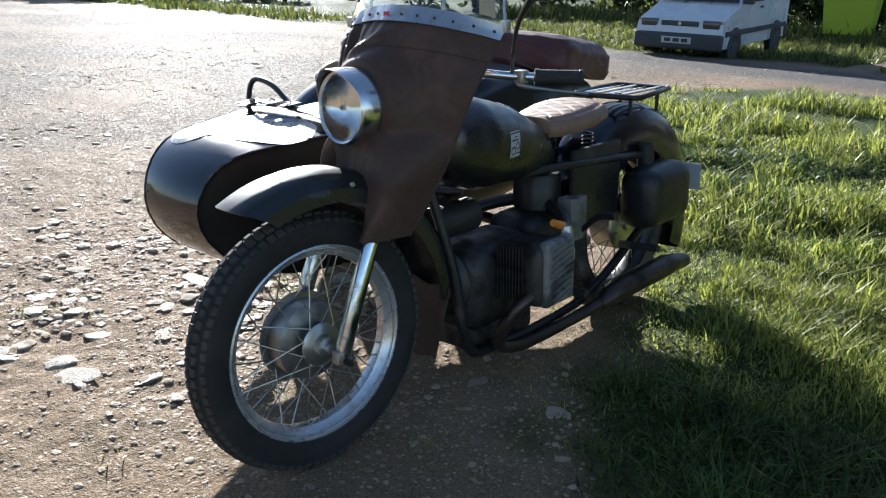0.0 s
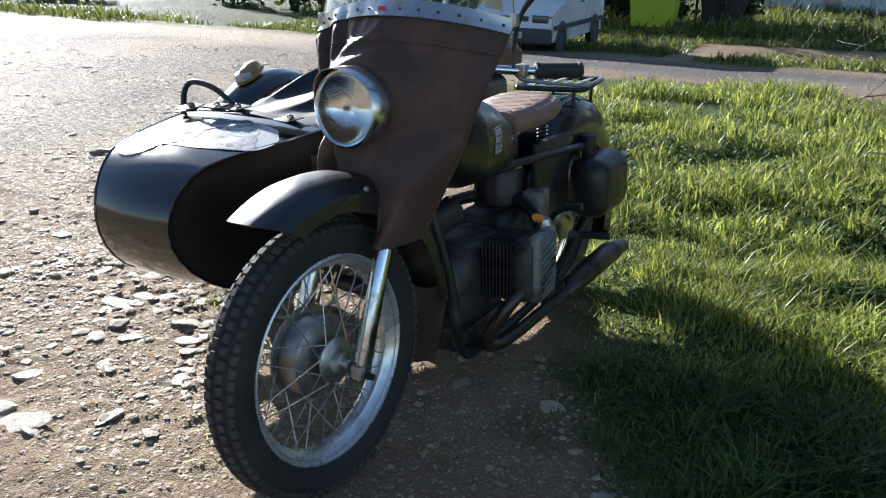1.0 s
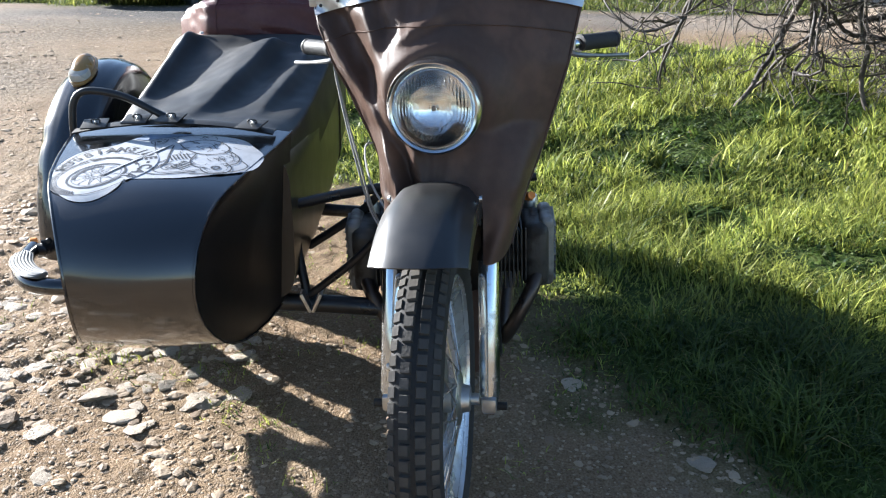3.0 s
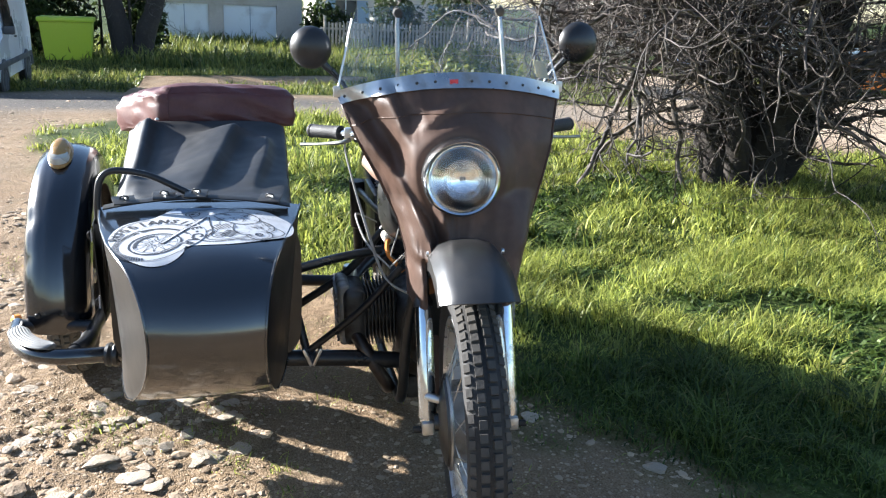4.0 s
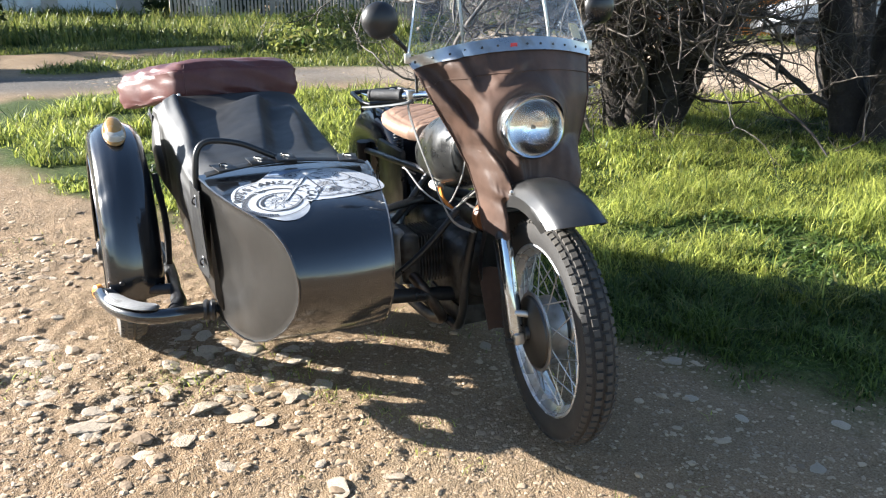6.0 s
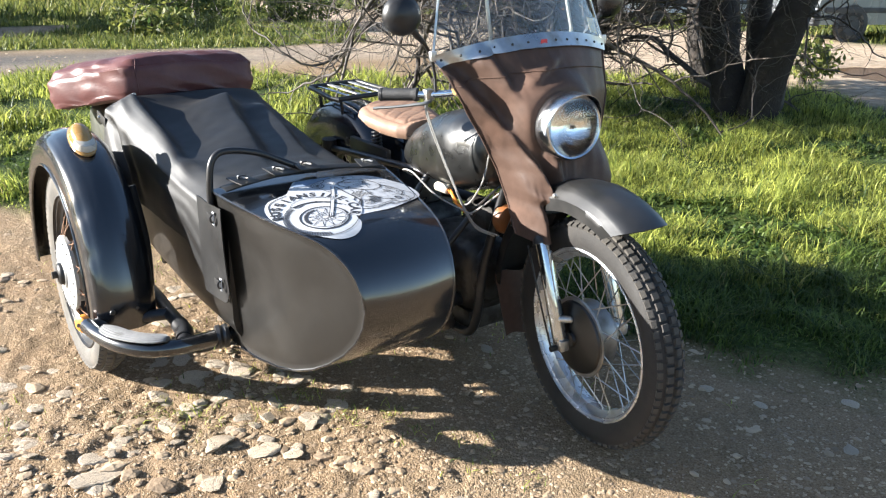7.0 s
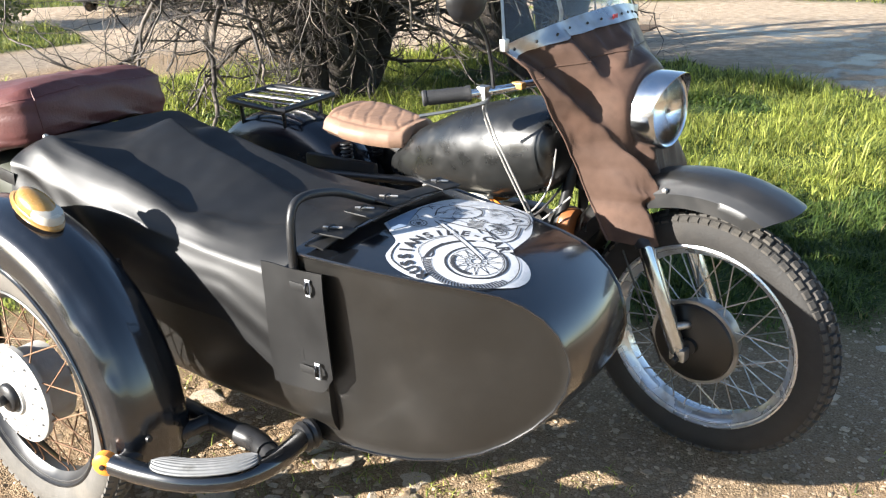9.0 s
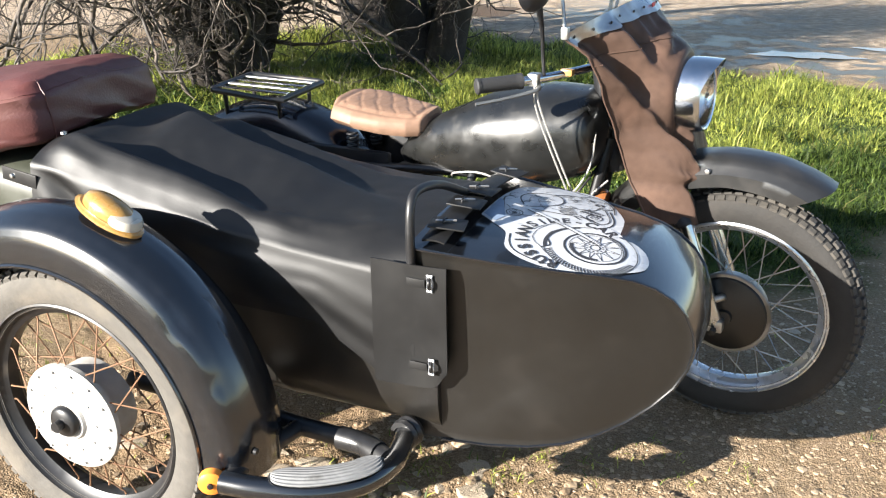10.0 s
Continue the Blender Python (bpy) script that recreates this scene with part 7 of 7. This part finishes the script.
def stone_shapes(level, count, seed):
    out = []
    for k in range(count):
        bm = bmesh.new()
        bmesh.ops.create_icosphere(bm, subdivisions=level, radius=1)
        for v in bm.verts:
            q = v.co.copy()
            f = 1 + 0.55 * noise.noise(q * 1.1 + Vector((k * 7.3 + seed, 0, 0))) + 0.26 * noise.noise(q * 2.6 + Vector((0, k * 3.1, seed)))
            v.co = q * f
            for ax in range(3):
                v.co[ax] = max(-0.95, min(0.9, v.co[ax]))
        out.append(bm)
    return out


def rock_shapes(level, count, seed):
    """Broken stones: balls cut by random planes, slightly roughened."""
    r, out = random.Random(seed), []
    for k in range(count):
        bm = bmesh.new()
        bmesh.ops.create_icosphere(bm, subdivisions=level, radius=1)
        cuts = [(Vector((r.gauss(0, 1), r.gauss(0, 1), r.gauss(0, 0.8))).normalized(), r.uniform(0.5, 0.85)) for _ in range(11)] + [(Vector((r.gauss(0, 0.2), r.gauss(0, 0.2), 1)).normalized(), 0.6)]
        for v in bm.verts:
            q = v.co.normalized()
            f = min([1.0] + [d / q.dot(n) for n, d in cuts if q.dot(n) > 0.05])
            v.co = q * f * (1 + 0.07 * noise.noise(q * 3.1 + Vector((k * 5.1, seed, 0))) + 0.04 * noise.noise(q * 7 + Vector((seed, k * 2.3, 0))))
        out.append(bm)
    return out


big = [mesh_of(b, 28) for b in rock_shapes(3, 9, 11)]
for me in big:
    me.materials.append(stone_mat)
rng = np.random.RandomState(12)
spots = [(-0.534, -0.966, 0.065), (-0.504, -0.651, 0.06), (-0.149, -0.965, 0.045), (0.241, -0.88, 0.075), (0.2, -1.02, 0.06), (-0.584, 0.413, 0.04), (-0.596, 0.11, 0.035), (-0.215, 0.682, 0.04), (0.39, 0.873, 0.035), (0.235, -0.82, 0.045),
         (-0.62, -0.83, 0.045), (-0.66, -0.72, 0.04), (-0.36, -1.05, 0.05), (-0.3, -1.18, 0.045), (-0.43, -0.87, 0.05), (-0.7, -1.05, 0.04), (0.02, -1.12, 0.05), (0.3, -1.25, 0.07), (0.05, 0.55, 0.03), (0.55, 0.6, 0.03), (0.22, 0.62, 0.025)]
while len(spots) < 230:
    x, y = rng.uniform(-2.4, 0.75), rng.uniform(-2.6, -0.5)
    if rng.rand() < stony(x, y):
        spots.append((x, y, float(np.clip(rng.lognormal(-3.55, 0.42), 0.016, 0.07))))
stone_ok = [(x, y, s) for x, y, s in spots if not (-1.66 < x < -0.9 and -1.25 < y < -1.0)]
for k, (x, y, s) in enumerate(stone_ok):
    flat = rng.uniform(0.2, 0.4)
    ob = new("stone", big[k % len(big)])
    ob.matrix_world = pose(x, y, height_at(x, y) - s * flat * 0.22, rng.uniform(-12, 12), rng.uniform(-12, 12), rng.uniform(0, 360)) @ Matrix.Diagonal((s * rng.uniform(0.9, 1.4), s, s * flat, 1))
    tagged(ob, "pale rounded limestone half sunk in the earth", "stone", "stones in the yard")


def pebbles(px, py, size, seed, level=1):
    """Small angular stones as one mesh."""
    r = np.random.RandomState(seed)
    proto = []
    for b in (rock_shapes(2, 8, seed) if level > 1 else stone_shapes(1, 5, seed)):
        b.verts.ensure_lookup_table()
        proto.append((np.array([v.co[:] for v in b.verts]), np.array([[v.index for v in f.verts] for f in b.faces])))
        b.free()
    vs, fs, o = [], [], 0
    kind = r.randint(0, len(proto), len(px))
    z = ground_height(px, py)
    for k, (v, f) in enumerate(proto):
        sel = np.where(kind == k)[0]
        n = len(sel)
        a = r.uniform(0, 2 * np.pi, n)
        c, s = np.cos(a), np.sin(a)
        sc = size[sel][:, None] * np.stack([r.uniform(0.9, 1.5, n), np.ones(n), r.uniform(0.18, 0.5, n)], 1)
        q = v[None] * sc[:, None]
        q = np.stack([q[..., 0] * c[:, None] - q[..., 1] * s[:, None], q[..., 0] * s[:, None] + q[..., 1] * c[:, None], q[..., 2]], -1)
        q += np.stack([px[sel], py[sel], z[sel] + sc[:, 2] * 0.1], -1)[:, None]
        vs.append(q.reshape(-1, 3))
        fs.append((f[None] + (np.arange(n) * len(v))[:, None, None] + o).reshape(-1, 3))
        o += n * len(v)
    return mesh_from_arrays(np.concatenate(vs), np.concatenate(fs))


px, py, sz = [], [], []
for x0, x1, y0, y1, n, lo, spread in ((-1.6, 1.4, -2.3, 1.4, 26000, -5.5, 0.4), (-4.5, 1.4, -3.6, -0.5, 9000, -5.1, 0.5), (-2.5, 1.0, -2.0, -0.6, 600, -4.3, 0.45), (-9, 3, -9, -1.2, 11000, -4.4, 0.45), (-13, -8.5, -6, 4, 1200, -4.2, 0.4)):
    x, y = rng.uniform(x0, x1, n), rng.uniform(y0, y1, n)
    s = np.clip(rng.lognormal(lo, spread, n), 0.0025, 0.05)
    ok = (grass_amount(x, y) < 0.04) & (1.3 * wave(x, y, 2.3, 61) + rng.uniform(-0.8, 0.8, n) - 0.35 * (s > 0.009) - 0.9 * np.clip((x + y + 0.55) / 0.8, 0, 1) * (s > 0.007) > -0.2) & ~((x > -1.68) & (x < -0.88) & (y > -1.24) & (y < -1.02) & (s > 0.012)) & ~((np.hypot(x, y - 0.04) < 0.12) & (s > 0.01))
    px.append(x[ok]), py.append(y[ok]), sz.append(s[ok])
x, y = rng.uniform(-0.9, 1.5, 3600), rng.uniform(-0.9, 1.3, 3600)
s = np.clip(rng.lognormal(-5.15, 0.42, 3600), 0.0035, 0.022)
ok = (grass_amount(x, y) < 0.06) & (np.hypot(x, y - 0.04) > 0.1)
px.append(x[ok]), py.append(y[ok]), sz.append(s[ok])
gravel_mesh = pebbles(np.concatenate(px), np.concatenate(py), np.concatenate(sz), 71)
gravel_mesh.materials.append(gravel_mat)
tagged(new("gravel", gravel_mesh), "pale loose gravel and small stones over the yard", "gravel", kind="stuff")
x, y = rng.uniform(-3.0, 0.9, 9000), rng.uniform(-3.2, -0.5, 9000)
keep_rock = (rng.rand(9000) < 0.32 * stony(x, y) * (wave(x, y, 6.5, 64) > -0.1)) & ~((x > -1.68) & (x < -0.88) & (y > -1.26) & (y < -1.0))
x2, y2 = rng.uniform(-8.0, 0.6, 1500), rng.uniform(-9.0, -1.8, 1500)
x, y = np.concatenate([x[keep_rock], x2]), np.concatenate([y[keep_rock], y2])
rubble_mesh = pebbles(x, y, np.clip(rng.lognormal(-4.15, 0.36, len(x)), 0.007, 0.035), 72, 2)
rubble_mesh.materials.append(gravel_mat)
tagged(new("rubble", rubble_mesh), "broken pale limestone bedded in the earth of the yard", "rubble", kind="stuff")

tx, ty = [], []
for cx, cy, n, r in ((-0.374, -0.44, 40, 0.025), (-0.66, -0.62, 70, 0.05), (-0.85, -0.7, 50, 0.06), (-0.75, -1.0, 40, 0.05), (-0.45, -0.58, 50, 0.04), (-1.2, -0.75, 60, 0.08), (-0.2, 0.25, 30, 0.05), (-0.9, 0.1, 120, 0.15), (-1.5, -0.3, 160, 0.2), (-2.2, -0.6, 200, 0.25), (-1.0, -1.5, 60, 0.08), (0.1, -1.5, 40, 0.06), (-2.6, -1.6, 80, 0.15)):
    tx.append(rng.normal(cx, r, n)), ty.append(rng.normal(cy, r, n))
lx, ly = rng.uniform(-1.6, 0.5, 5200), rng.uniform(-1.3, 0.75, 5200)
ok = (wave(lx, ly, 5, 92) + 0.7 * wave(lx, ly, 17, 93) > 0.55) & (np.hypot(lx, ly) > 0.15) & ~((lx > -1.65) & (lx < -0.9) & (ly < -1.0))
tx.append(lx[ok]), ty.append(ly[ok])
tx, ty = np.concatenate(tx), np.concatenate(ty)
v, f = blades(tx, ty, np.full(len(tx), 0.034), 0.0036, 1.1, 91)
tuft_mesh = mesh_from_arrays(v, f)
tuft_mesh.materials.append(grass_green)
tagged(new("grass_tufts", tuft_mesh), "small grass tufts among the stones", "grass", kind="stuff")


# ---- puddles ----
water = bpy.data.materials.new("muddy_water")
water.use_nodes = True
wb = water.node_tree.nodes["Principled BSDF"]
wb.inputs["Base Color"].default_value, wb.inputs["Roughness"].default_value, wb.inputs["IOR"].default_value = (0.17, 0.105, 0.055, 1), 0.04, 1.33
ripple, wn = water.node_tree.nodes.new("ShaderNodeTexNoise"), water.node_tree.nodes.new("ShaderNodeBump")
ripple.inputs["Scale"].default_value, wn.inputs["Strength"].default_value, wn.inputs["Distance"].default_value = 6, 0.04, 0.01
water.node_tree.links.new(ripple.outputs[0], wn.inputs["Height"]), water.node_tree.links.new(wn.outputs[0], wb.inputs["Normal"])


def puddle(cx, cy, rx, ry, seed):
    bm = bmesh.new()
    zs, ring = [], []
    for k in range(60):
        a = 2 * math.pi * k / 60
        r = 1 + 0.28 * math.sin(2 * a + seed) + 0.16 * math.sin(5 * a + 2 * seed) + 0.08 * math.sin(11 * a + seed)
        x, y = cx + rx * r * math.cos(a), cy + ry * r * math.sin(a)
        zs.append(height_at(x, y))
        ring.append((x, y))
    z = float(np.mean(zs)) + 0.006
    bm.faces.new([bm.verts.new((x, y, z)) for x, y in ring])
    me = mesh_of(bm, 0)
    me.materials.append(water)
    return tagged(new("puddle", me), "muddy rain puddle on the dirt lane", "puddle", kind="structure")


for args in ((0.05, 6.85, 0.42, 0.22, 1.0), (-4.1, 9.05, 0.42, 0.78, 2.2), (1.3, 7.4, 0.6, 0.25, 3.1)):
    puddle(*args)
